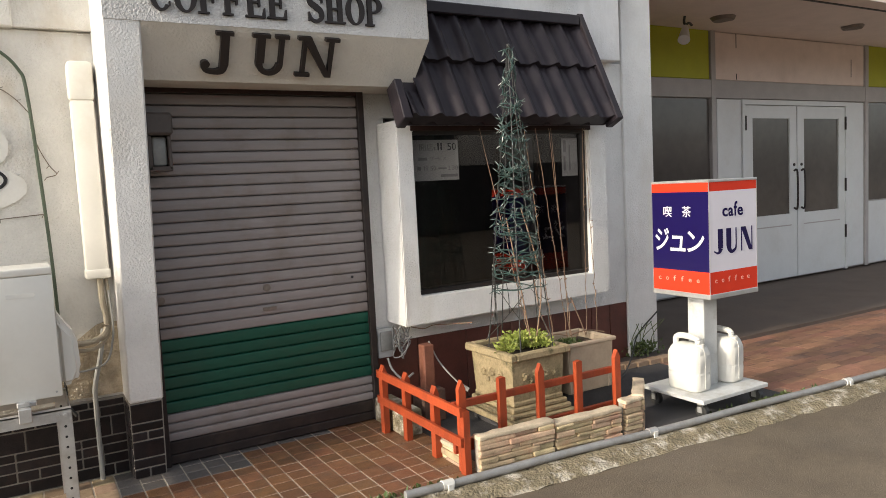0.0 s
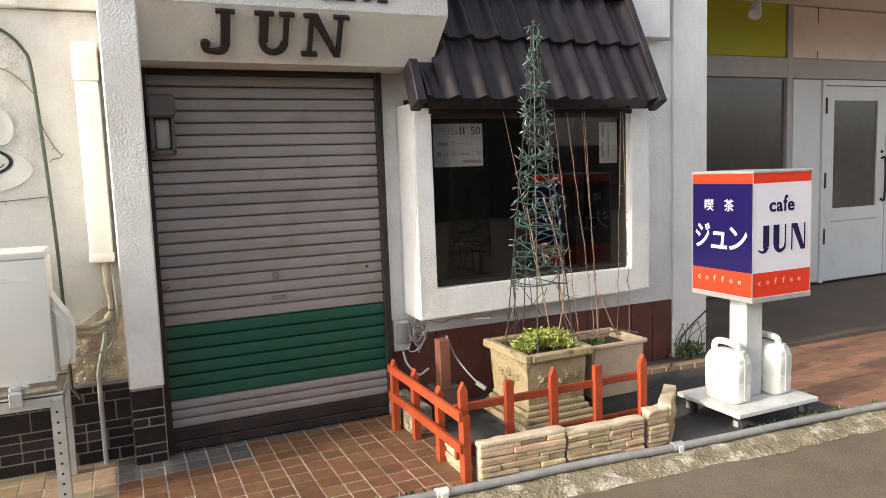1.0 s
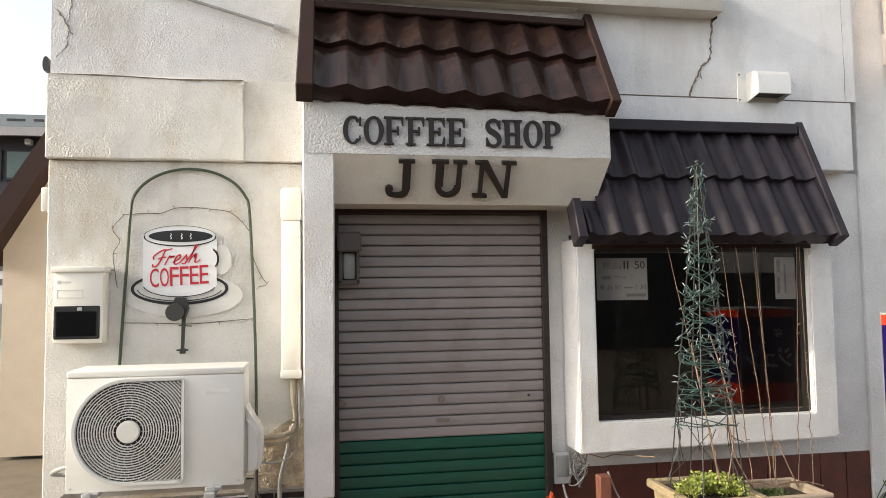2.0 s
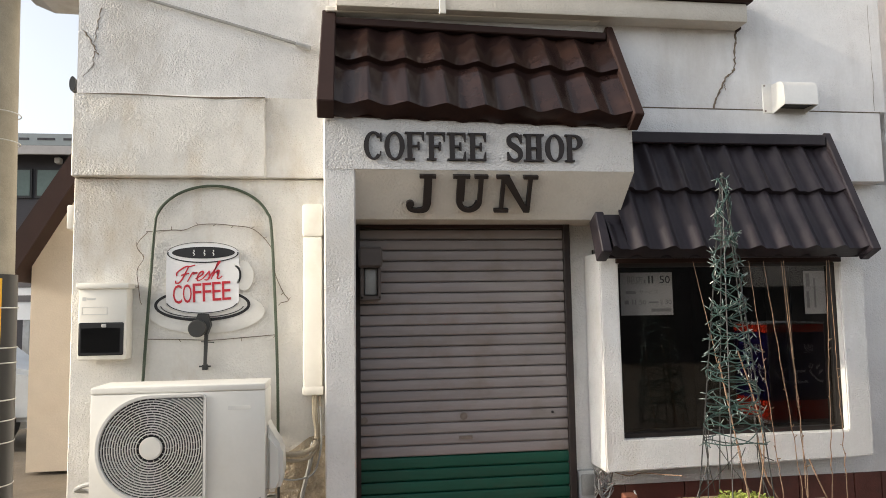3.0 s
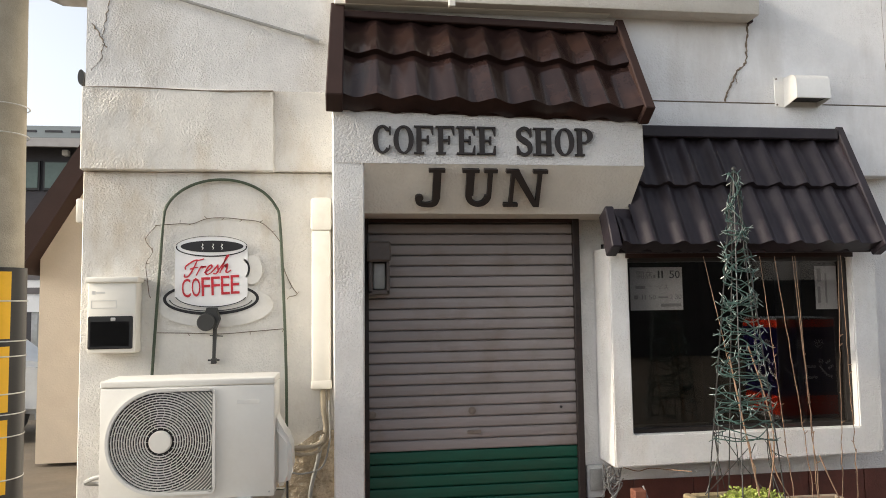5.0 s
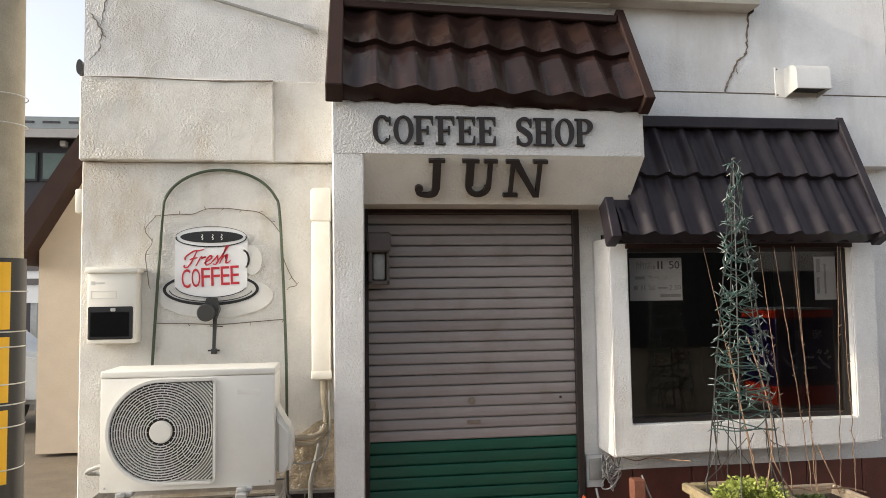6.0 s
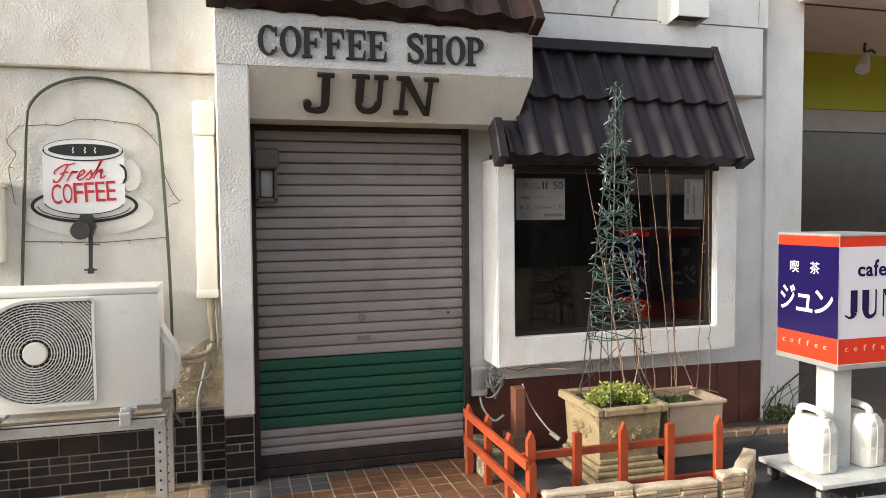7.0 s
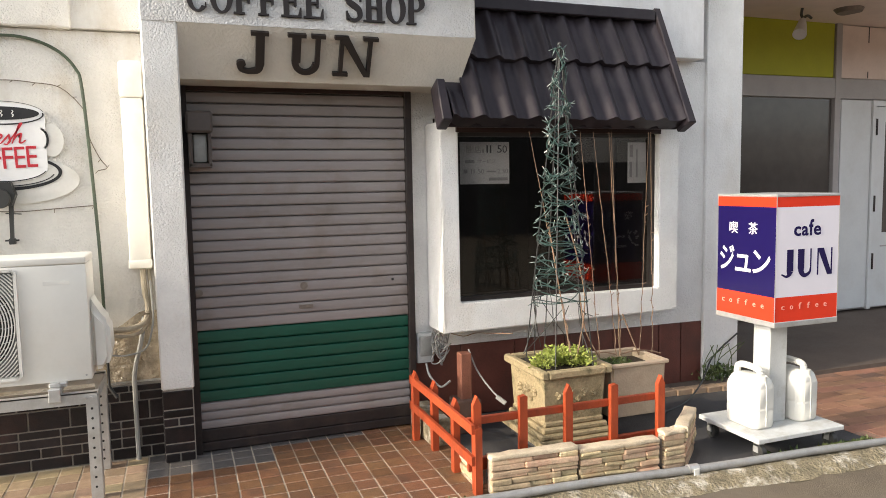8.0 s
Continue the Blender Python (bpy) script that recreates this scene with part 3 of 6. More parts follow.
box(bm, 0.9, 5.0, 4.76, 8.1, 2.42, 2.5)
structure("ceiling", bm, INTERIOR_SHADE, "ceiling of the closed shop, shade put into its near-black colour", "ceiling")
bm = NB()
box(bm, 4.512, 4.828, 4.425, 5.05, 0.0, 4.6, 0.006)
structure("column", bm, STUCCO, "white stuccoed corner column with yellow drips", "pillar")
bm = NB()
box(bm, -0.6, 5.0, 4.82, 8.4, 4.3, 4.6)
structure("roof_slab", bm, UPPER, "flat roof slab that closes the shop", "roof")
bm = NB()
box(bm, -0.58, 0.88, 4.80, 8.2, 0.0, 4.3)
structure("wall_side", bm, STUCCO_OLD, "plain stuccoed body of the shop", "wall")
bm = NB()
box(bm, 2.302, 4.53, 4.462, 4.75, 0.0, 0.47)
base_wall = structure("wall_base", bm, DARK_STEEL, "low base wall clad in brown panels below the window", "wall")
# joints, cracks and drip lines on the upper wall
bm = NB()
box(bm, 2.6, 4.41, 4.341, 4.35, 2.7755, 2.7815)
rk = random.Random(12)
for pts, w in (([(3.432, 3.30), (3.425, 3.21), (3.415, 3.13), (3.412, 3.06), (3.395, 3.02), (3.345, 2.985), (3.305, 2.90), (3.275, 2.84), (3.255, 2.785)], 0.0065), ([(3.345, 2.985), (3.33, 2.94), (3.34, 2.90)], 0.002), ([(4.372, 2.79), (4.375, 3.1), (4.372, 3.5)], 0.0012)):
    path = []
    for (x0, z0), (x1, z1) in zip(pts, pts[1:]):
        for k in range(5):
            f = k / 5
            path.append((x0 + (x1 - x0) * f + rk.uniform(-0.005, 0.005), 4.3425, z0 + (z1 - z0) * f + rk.uniform(-0.003, 0.003)))
    path.append((pts[-1][0], 4.3425, pts[-1][1]))
    tube(bm, path, [w * rk.uniform(0.5, 1.2) for p in path], 5)
structure("crack_right", bm, CRACK, "dark branching crack in the upper wall", "crack")
bm = NB()
rk = random.Random(9)
for a, b, w in (((-0.46, 3.34), (-0.485, 3.20), 0.004), ((-0.485, 3.20), (-0.50, 3.12), 0.0025), ((-0.555, 3.20), (-0.49, 3.10), 0.006), ((-0.49, 3.10), (-0.475, 3.06), 0.005), ((-0.49, 3.08), (-0.505, 2.98), 0.003), ((-0.505, 2.98), (-0.56, 2.92), 0.002)):
    path = [(a[0] + (b[0] - a[0]) * k / 7 + rk.uniform(-0.006, 0.006), 4.4868, a[1] + (b[1] - a[1]) * k / 7) for k in range(8)]
    tube(bm, path, [w * rk.uniform(0.4, 1.1) for k in range(8)], 4)
structure("crack_corner", bm, CRACK, "short cracks at the spalled wall corner", "crack")


# ---- roller shutter ----
shutter = thing("roller_shutter", (1.64, 4.43, 0), "closed grey roller shutter with a green painted band", "shutter")
PITCH = 0.0633


def slat_mesh(material, h=PITCH):
    bm = NB()
    prof = [(0.0, 0.0), (-0.011, 0.003), (-0.015, 0.010), (-0.017, h * 0.5), (-0.016, h - 0.010), (-0.012, h - 0.006), (-0.004, h - 0.005), (0.006, h - 0.001), (0.006, 0.0)]
    prism(bm, prof, -0.64, 0.635)
    return mesh_of("slat", bm, material, False)


slat_grey, slat_green, slat_light = slat_mesh(SLAT), slat_mesh(SLAT_GREEN, 0.0683), slat_mesh(SLAT, 0.0517)
for k in range(3):
    piece("slat", slat_light, Matrix.Translation((1.63, 4.43, 0.132 + k * 0.0517)), shutter)
for k in range(6):
    piece("slat", slat_green, Matrix.Translation((1.63, 4.43, 0.287 + k * 0.0683)), shutter, "green painted slat")
for k in range(22):
    piece("slat", slat_grey, Matrix.Translation((1.63, 4.43, 0.697 + k * PITCH)), shutter)
bm = NB()
box(bm, 0.985, 2.27, 4.405, 4.45, 0.008, 0.058, 0.004)
box(bm, 0.985, 2.27, 4.413, 4.45, 0.060, 0.130, 0.004)
part("bottom_bar", bm, DARK_STEEL, shutter, "dark brown bottom bar")
bm = NB()
box(bm, 2.262, 2.302, 4.385, 4.47, 0.0, 2.06, 0.003)
part("guide_rail", bm, DARK_STEEL, shutter, "dark guide rail")
bm = NB()
box(bm, 0.99, 1.03, 4.385, 4.47, 0.0, 2.06, 0.003)
part("guide_rail", bm, DARK_STEEL, shutter, "dark guide rail")
bm = NB()
box(bm, 1.03, 2.262, 4.39, 4.412, 2.028, 2.06, 0.003)
part("head_rail", bm, BROWN_TRIM, shutter, "brown head rail")
bm = NB()
disc(bm, (1.63, 0.92), 0.022, 0.022, 4.404, 4.412, 16)
part("lock_disc", bm, LOCK_DULL, shutter, "worn round lock")
bm = NB()
box(bm, 1.60, 1.68, 4.402, 4.414, 0.788, 0.808, 0.002)
part("lock", bm, LOCK_DULL, shutter, "worn lock plate")
bm = NB()
disc(bm, (2.168, 0.925), 0.008, 0.008, 4.405, 4.413, 10)
part("keyhole", bm, BLACK, shutter)
bm = NB()
disc(bm, (1.05, 0.915), 0.02, 0.02, 4.405, 4.412, 12)
part("stop_plate", bm, LOCK_DULL, shutter, "worn brown stop plate")


# ---- bricks of the wall base and the pier base ----
def brick_mesh(w, h, d=0.007):
    bm = NB()
    box(bm, 0, w, -d, 0.004, 0, h, 0.003)
    return mesh_of("brick", bm, BRICK)


rb = random.Random(4)
BRICKS = {}


def lay(parent, x0, x1, z0, z1, place, rows):
    """Mixed courses of long, short and tall bricks."""
    z, k = z0, 0
    while z < z1 - 0.02:
        h, widths = rows[k % len(rows)]
        h = min(h, z1 - z)
        x = x0
        first = True
        while x < x1 - 0.012:
            w = rb.choice(widths)
            if first:
                w *= rb.choice((0.5, 0.75, 1.0)) if x1 - x0 > 0.3 else 1.0
                first = False
            w = round(min(w, x1 - x), 3)
            if x1 - x - w < 0.03:
                w = round(x1 - x, 3)
            key = (round(w - 0.008, 3), round(h - 0.008, 3))
            if key not in BRICKS:
                BRICKS[key] = brick_mesh(*key)
            piece("brick", BRICKS[key], place(x, z), parent)
            x += w
        z += h
        k += 1


ROWS_B = [(0.064, (0.2, 0.2)), (0.056, (0.1, 0.1, 0.2)), (0.053, (0.1, 0.1, 0.2)), (0.045, (0.1, 0.2)), (0.108, (0.2, 0.2)), (0.052, (0.2, 0.1)), (0.045, (0.1, 0.2))]
bm = NB()
box(bm, -0.59, 0.84, 4.486, 4.5, 0.0, 0.425)
brick_bed = structure("brick_base", bm, MORTAR, "black and oxblood brick base below the stucco wall", "wall")
lay(brick_bed, -0.588, 0.836, 0.004, 0.42, lambda x, z: Matrix.Translation((x, 4.486, z)), ROWS_B)
lean = math.atan2(0.05, 0.42)
ROWS_P = [(0.055, (0.08, 0.08)), (0.055, (0.16,)), (0.099, (0.16,)), (0.049, (0.08, 0.08)), (0.048, (0.16,)), (0.114, (0.16,))]
lay(pier_base, 0.836, 0.996, 0.004, 0.42, lambda x, z: Matrix.Translation((x, 4.326 - z * 0.119, z)) @ Matrix.Rotation(lean, 4, "X"), ROWS_P)
lay(pier_base, 4.33, 4.48, 0.004, 0.40, lambda x, z: Matrix.Translation((0.838, 8.81 - x, z)) @ Matrix.Rotation(radians(-90), 4, "Z"), [(0.058, (0.15,)), (0.1, (0.15,)), (0.055, (0.07, 0.08))])

# brown panels under the window
for x0, x1 in ((2.305, 2.62), (2.62, 3.0), (3.0, 3.38), (3.38, 3.76), (3.76, 4.14), (4.14, 4.33), (4.33, 4.512)):
    bm = NB()
    box(bm, x0 + 0.003, x1 - 0.003, 4.445, 4.463, 0.002, 0.468, 0.002)
    part("panel", bm, BASE_BROWN, base_wall)

# ---- projecting shop window ----
window = tagged(thing("window_1", (3.25, 4.18, 0.61), "dark shop window in a thick projecting white stucco surround", "window"), kind="structure")
bm = NB()
outer = [(2.408, 0.606), (4.085, 0.628), (4.092, 1.86), (2.408, 1.86)]
inner = [(2.524, 0.785), (3.930, 0.785), (3.930, 1.80), (2.521, 1.80)]
vo = [[bm.verts.new((x, y, z)) for x, z in outer] for y in (4.18, 4.452)]
vi = [[bm.verts.new((x, y, z)) for x, z in inner] for y in (4.18, 4.452)]
for k in range(4):
    j = (k + 1) % 4
    bm.faces.new((vo[0][k], vo[0][j], vi[0][j], vi[0][k]))
    bm.faces.new((vo[1][k], vi[1][k], vi[1][j], vo[1][j]))
    bm.faces.new((vo[0][k], vo[1][k], vo[1][j], vo[0][j]))
    bm.faces.new((vi[0][k], vi[0][j], vi[1][j], vi[1][k]))
bmesh.ops.recalc_face_normals(bm, faces=bm.faces[:])
bmesh.ops.bevel(bm, geom=bm.edges[:], offset=0.007, segments=2, affect="EDGES")
part("surround", bm, STUCCO, window, "thick white stucco surround", True)
bm = NB()
box(bm, 2.524, 3.93, 4.225, 4.27, 0.785, 0.812, 0.002)
box(bm, 2.524, 3.93, 4.225, 4.27, 1.775, 1.80, 0.002)
box(bm, 2.524, 2.536, 4.225, 4.27, 0.812, 1.775, 0.002)
box(bm, 3.885, 3.93, 4.225, 4.27, 0.812, 1.775, 0.002)
part("window_frame", bm, ALU, window, "dark bronze window frame")
bm = NB()
box(bm, 2.536, 3.885, 4.243, 4.249, 0.812, 1.775)
pane = part("pane", bm, WINDOW_GLASS, window, "dark reflecting glass pane")
pane.visible_shadow = False

bm = NB()
box(bm, 2.505, 3.937, 4.168, 4.184, 1.796, 1.862, 0.002)
part("lintel_board", bm, BROWN_TRIM, window, "dark brown lintel board")
# strips added over the white reveal: its shade, painted dark
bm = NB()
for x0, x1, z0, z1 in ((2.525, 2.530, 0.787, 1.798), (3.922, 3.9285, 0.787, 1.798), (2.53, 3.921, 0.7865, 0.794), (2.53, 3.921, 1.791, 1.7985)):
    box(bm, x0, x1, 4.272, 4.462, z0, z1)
part("lining", bm, INTERIOR_SHADE, window, "added dark brown strips that stand for shade inside the surround")

# notices behind the glass
poster = thing("notice", (2.72, 4.252, 1.49), "white paper notice with opening hours taped inside the window", "notice")
bm = NB()
box(bm, 2.558, 2.882, 4.2515, 4.2535, 1.492, 1.745)
part("sheet", bm, PAPER, poster)
face = Matrix.Translation((0, 4.2512, 0))
word("11", [(2.731, 2.741), (2.753, 2.763)], 0.045, 0.001, INK, face, poster, base=[1.68, 1.68])
word("50", even(2.80, 2.87, 2), 0.045, 0.001, INK, face, poster, base=[1.68, 1.68])
word("開店", [(2.600, 2.645), (2.652, 2.698)], 0.044, 0.001, INK_SOFT, face, poster, base=[1.678, 1.678])
word("サービス", [(2.672, 2.700), (2.706, 2.728), (2.734, 2.760), (2.766, 2.792)], [0.024, 0.004, 0.024, 0.022], 0.001, INK_SOFT, face, poster, base=[1.617, 1.627, 1.617, 1.617])
word("11", [(2.628, 2.634), (2.645, 2.651)], 0.028, 0.001, INK_SOFT, face, poster, base=[1.555, 1.555])
word("50", even(2.67, 2.715, 2), 0.028, 0.001, INK_SOFT, face, poster, base=[1.555, 1.555])
word("2", even(2.80, 2.82, 1), 0.028, 0.001, INK_SOFT, face, poster, base=[1.555])
word("30", even(2.83, 2.875, 2), 0.028, 0.001, INK_SOFT, face, poster, base=[1.555, 1.555])
bm = NB()
for x0, x1, z0, z1 in ((2.703, 2.715, 1.68, 1.70), (2.59, 2.65, 1.618, 1.636), (2.58, 2.605, 1.557, 1.58), (2.73, 2.79, 1.562, 1.572), (2.745, 2.87, 1.512, 1.53)):
    box(bm, x0, x1, 4.2502, 4.2512, z0, z1)
part("print", bm, INK_SOFT, poster, "faded grey print")
notice2 = thing("notice", (3.82, 4.252, 1.48), "narrow white paper notice inside the window", "notice")
bm = NB()
box(bm, 3.736, 3.878, 4.2515, 4.2535, 1.482, 1.745)
part("sheet", bm, PAPER, notice2)
bm = NB()
for x0, x1, z0, z1 in ((3.75, 3.768, 1.52, 1.62), (3.75, 3.775, 1.65, 1.73), (3.80, 3.812, 1.52, 1.70)):
    box(bm, x0, x1, 4.2502, 4.2512, z0, z1)
part("print", bm, INK_SOFT, notice2, "faded grey print")


# ---- tiled canopies ----
def wave(u):
    """Height of a tile over its width, 0 to 1: a hollow pan and a narrow raised ridge at its edge."""
    lip = 0.5 + 0.5 * math.cos(math.pi * min(1.0, u / 0.17 if u < 0.5 else (1 - u) / 0.07))
    return 0.030 * (0.5 + 0.5 * math.cos(2 * math.pi * u)) + 0.004 * lip


def soft_wave(u):
    """A shallow hollow and a broad round roll."""
    return 0.034 * (0.5 + 0.5 * math.cos(2 * math.pi * (u - 0.04))) ** 1.7 + 0.004 * math.cos(4 * math.pi * u)


def tile_mesh(w, length, material, lift, shape=wave, drop=0.046):
    bm = NB()
    nu, nv = 28, 3
    top, bot = [], []
    for i in range(nu + 1):
        u = i / nu
        tr, br = [], []
        for j in range(nv + 1):
            v = j / nv
            hgt = shape(u) + lift * (1 - v)
            tr.append(bm.verts.new((u * w, v * length, hgt)))
            br.append(bm.verts.new((u * w, v * length, hgt - (drop if j == 0 else 0.012))))
        top.append(tr)
        bot.append(br)
    for i in range(nu):
        for j in range(nv):
            bm.faces.new((top[i][j], top[i + 1][j], top[i + 1][j + 1], top[i][j + 1]))
            bm.faces.new((bot[i][j], bot[i][j + 1], bot[i + 1][j + 1], bot[i + 1][j]))
        bm.faces.new((top[i][0], bot[i][0], bot[i + 1][0], top[i + 1][0]))
        bm.faces.new((top[i][nv], top[i + 1][nv], bot[i + 1][nv], bot[i][nv]))
    for i in (0, nu):
        for j in range(nv):
            bm.faces.new((top[i][j], top[i][j + 1], bot[i][j + 1], bot[i][j]))
    bmesh.ops.recalc_face_normals(bm, faces=bm.faces[:])
    return mesh_of("tile", bm, material, True)


def canopy(name, label, x0, x1, eave, top, n, courses, material, trim, shape=wave, cap=0.0, left=1.0, wide=0.0):
    """Two courses of rolled tiles between two verge boards, from the eave's (y, z) to the wall's."""
    ob = thing(name, ((x0 + x1) / 2, eave[0], eave[1]), label, "canopy")
    dy, dz = top[0] - eave[0], top[1] - eave[1]
    slope, length = math.atan2(dz, dy), math.hypot(dy, dz)
    w, step = (x1 - x0 - 0.06) / n, length / courses
    meshes = [tile_mesh(w, step * 1.04, material, 0.036, shape, d) for d in (0.102, 0.046)]
    for c in range(courses):
        for k in range(n):
            m = Matrix.Translation((x0 + 0.03 + k * w, eave[0] + dy * c / courses, eave[1] + dz * c / courses)) @ Matrix.Rotation(slope, 4, "X")
            if left < 1 and c == 0 and k == 0:
                # cut to fit under the sign box
                piece("tile", tile_mesh(w * 0.6, step * 0.46, material, 0.036, lambda u: shape(u * 0.6), 0.092), m, ob, "cut corner tile")
                piece("tile", tile_mesh(w * 0.4, step * 1.04, material, 0.036, lambda u: shape(0.6 + u * 0.4), 0.092), m @ Matrix.Translation((w * 0.6, 0, 0)), ob, "cut corner tile")
                continue
            piece("tile", meshes[c > 0], m, ob)
    rot = Matrix.Rotation(slope, 4, "X")
    for x, run in ((x0 - (0.025 if left == 1 else 0.04), left), (x1 - 0.035, 1.0)):
        bm = NB()
        extra = wide if x < x0 else 0.0
        v0 = [(0, -0.03), (0.06 + extra, -0.03), (0.056 + extra, (length + 0.03) * run), (0.006, (length + 0.03) * run)]
        prism(bm, v0, -0.05, 0.078 if run == 1 else 0.068, "z")
        bmesh.ops.bevel(bm, geom=bm.edges[:], offset=0.006, segments=1, affect="EDGES")
        bm.transform(Matrix.Translation((x, eave[0], eave[1])) @ rot)
        part("verge_board", bm, trim, ob)
    bm = NB()
    box(bm, x0 + 0.035, x1 - 0.035, top[0] - 0.085, top[0] + 0.0, top[1] - 0.03, top[1] + 0.015 + cap, 0.006)
    part("ridge_cap", bm, trim, ob)
    bm = NB()
    box(bm, x0 + 0.035, x1 - 0.035, 0.05, length, -0.045, -0.014)
    bm.transform(Matrix.Translation((0, eave[0], eave[1])) @ rot)
    part("board", bm, trim, ob, "dark boarding under the tiles")
    bm = NB()
    box(bm, x0 + 0.02, x1 - 0.02, eave[0] + 0.05, eave[0] + 0.08, eave[1] - 0.028, eave[1] + 0.02, 0.004)
    part("fascia_board", bm, trim, ob)
    return ob


door_canopy = canopy("door_canopy", "glossy dark brown rolled-tile canopy above the sign box", 0.825, 2.555, (3.935, 2.615), (4.345, 3.235), 8, 2, ROOF_BROWN, BROWN_TRIM, wide=0.03)
# it sags a little towards the window
hinge = Matrix.Translation((0.825, 3.935, 2.62))
door_canopy.matrix_basis = hinge @ Matrix.Rotation(radians(1.15), 4, "Y") @ hinge.inverted() @ door_canopy.matrix_basis
canopy("window_canopy", "steep black-brown rolled-tile canopy above the shop window", 2.375, 3.988, (4.0, 1.845), (4.345, 2.565), 9, 2, ROOF_DARK, ROOF_DARK, soft_wave, 0.025, 0.28)

# eaves box and gutter of the upper floor
bm = NB()
box(bm, 0.9, 3.43, 4.20, 4.345, 3.29, 3.41, 0.01, 2)
eaves = thing("eaves_box", (2.2, 4.27, 3.29), "white boxed eaves with a brown cover above the canopy", "eaves")
part("eaves_board", bm, PLASTER, eaves, "white stuccoed eaves board", True)
bm = NB()
box(bm, 0.9, 3.46, 4.17, 4.345, 3.412, 3.48, 0.008)
part("cover", bm, BROWN_TRIM, eaves, "brown metal cover")
bm = NB()
box(bm, 3.425, 3.446, 4.30, 4.345, 3.285, 3.411, 0.004)
part("end_cap", bm, BROWN_TRIM, eaves)
bm = NB()
box(bm, 0.84, 2.50, 4.27, 4.345, 3.285, 3.315, 0.004)
part("flashing", bm, PVC, eaves, "pale flashing strip")

bm = NB()
box(bm, 1.495, 1.535, 4.186, 4.215, 3.262, 3.412, 0.004)
part("joint_strip", bm, PVC, eaves, "pale upright joint strip")

# ---- shop lettering ----
lettering = thing("shop_lettering", (1.66, 3.99, 2.35), "raised dark brown serif letters spelling the shop's trade", "lettering")
face = Matrix.Translation((-0.010, 3.997, 2.352))
lettered("COFFEE", [(1.055, 1.152), (1.166, 1.275), (1.276, 1.381), (1.394, 1.496), (1.508, 1.609), (1.621, 1.722)], 0.154, 0.018, LETTER, face, lettering, roman, 0.027, 0.010)
lettered("SHOP", [(1.838, 1.929), (1.934, 2.049), (2.057, 2.165), (2.170, 2.272)], 0.154, 0.018, LETTER, face, lettering, roman, 0.027, 0.010)
tilt = math.atan2(0.14, 0.25)
lettering2 = thing("name_lettering", (1.66, 4.08, 2.08), "large raised dark brown serif letters on the sloping sign face", "lettering")
face = Matrix.Translation((0, 4.109, 2.094)) @ Matrix.Rotation(tilt, 4, "X")
lettered("JUN", [(1.275, 1.434), (1.528, 1.722), (1.770, 2.003)], 0.215, 0.028, LETTER, face, lettering2, roman, 0.043, 0.019)

# lamp on the shutter's left guide
lamp = thing("wall_lamp", (1.08, 4.36, 1.6), "dark metal porch lamp with frosted glass", "lamp")
bm = NB()
box(bm, 1.02, 1.155, 4.25, 4.40, 1.79, 1.905, 0.012)
part("hood", bm, LAMP_METAL, lamp)
bm = NB()
box(bm, 1.028, 1.05, 4.28, 4.40, 1.61, 1.79, 0.004)
box(bm, 1.128, 1.146, 4.28, 4.40, 1.61, 1.79, 0.004)
box(bm, 1.028, 1.146, 4.28, 4.40, 1.605, 1.63, 0.004)
part("cage", bm, LAMP_METAL, lamp)
bm = NB()
box(bm, 1.052, 1.126, 4.30, 4.385, 1.632, 1.788, 0.015, 2)
part("lamp_glass", bm, LAMP_GLASS, lamp, "dull frosted glass", True)

# ---- vent hood on the upper wall ----
vent = thing("vent_hood", (3.75, 4.30, 2.78), "stainless steel range-hood vent on the upper wall", "vent")
VX0, VX1 = 3.655, 3.872
shell = [(4.338, 2.958), (4.262, 2.957), (4.238, 2.950), (4.218, 2.935), (4.207, 2.912), (4.204, 2.80)]
bm = NB()
prism(bm, shell + [(y + 0.004, z - 0.003) for y, z in reversed(shell)], VX0, VX1)
part("hood", bm, METAL_HOOD, vent, "", True)
for x in (VX0 - 0.004, VX1):
    bm = NB()
    prism(bm, shell + [(4.338, 2.772)], x, x + 0.004)
    part("cheek", bm, METAL_HOOD, vent)
bm = NB()
box(bm, 3.588, 3.895, 4.338, 4.345, 2.772, 2.968, 0.002)
back = part("back_plate", bm, METAL_HOOD, vent)
for x, z in ((3.602, 2.952), (3.602, 2.788), (3.882, 2.952)):
    bm = NB()
    disc(bm, (x, z), 0.006, 0.006, 4.333, 4.339, 8)
    part("screw", bm, LOCK_DULL, back)
# the hood is open below; this added black plate paints its dark inside
bm = NB()
box(bm, VX0 + 0.002, VX1 - 0.002, 4.215, 4.337, 2.808, 2.816)
part("grille", bm, BLACK, vent, "black plate standing for the shade inside the open hood")
vent.matrix_basis = Matrix.Translation((0, 0, -0.018)) @ vent.matrix_basis

# ---- air conditioner on its stand ----
ac = thing("air_conditioner", (0.09, 4.25, 0.56), "cream outdoor air-conditioning unit with a round fan grille", "air conditioner")
bm = NB()
box(bm, -0.345, 0.525, 4.10, 4.40, 0.564, 1.139, 0.006, 2)
part("casing", bm, AC_WHITE, ac, "", True)
bm = NB()
box(bm, -0.3465, 0.5265, 4.0985, 4.402, 1.1398, 1.176, 0.007, 3)
part("lid", bm, AC_WHITE, ac, "overhanging top cover", True)
FC, FR = (-0.045, 0.863), 0.256
# flat disc on the casing; the depth's darkness is painted black
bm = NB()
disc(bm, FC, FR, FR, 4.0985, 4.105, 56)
part("fan_shade_disc", bm, BLACK, ac, "flat black disc standing for the shade in the fan opening")
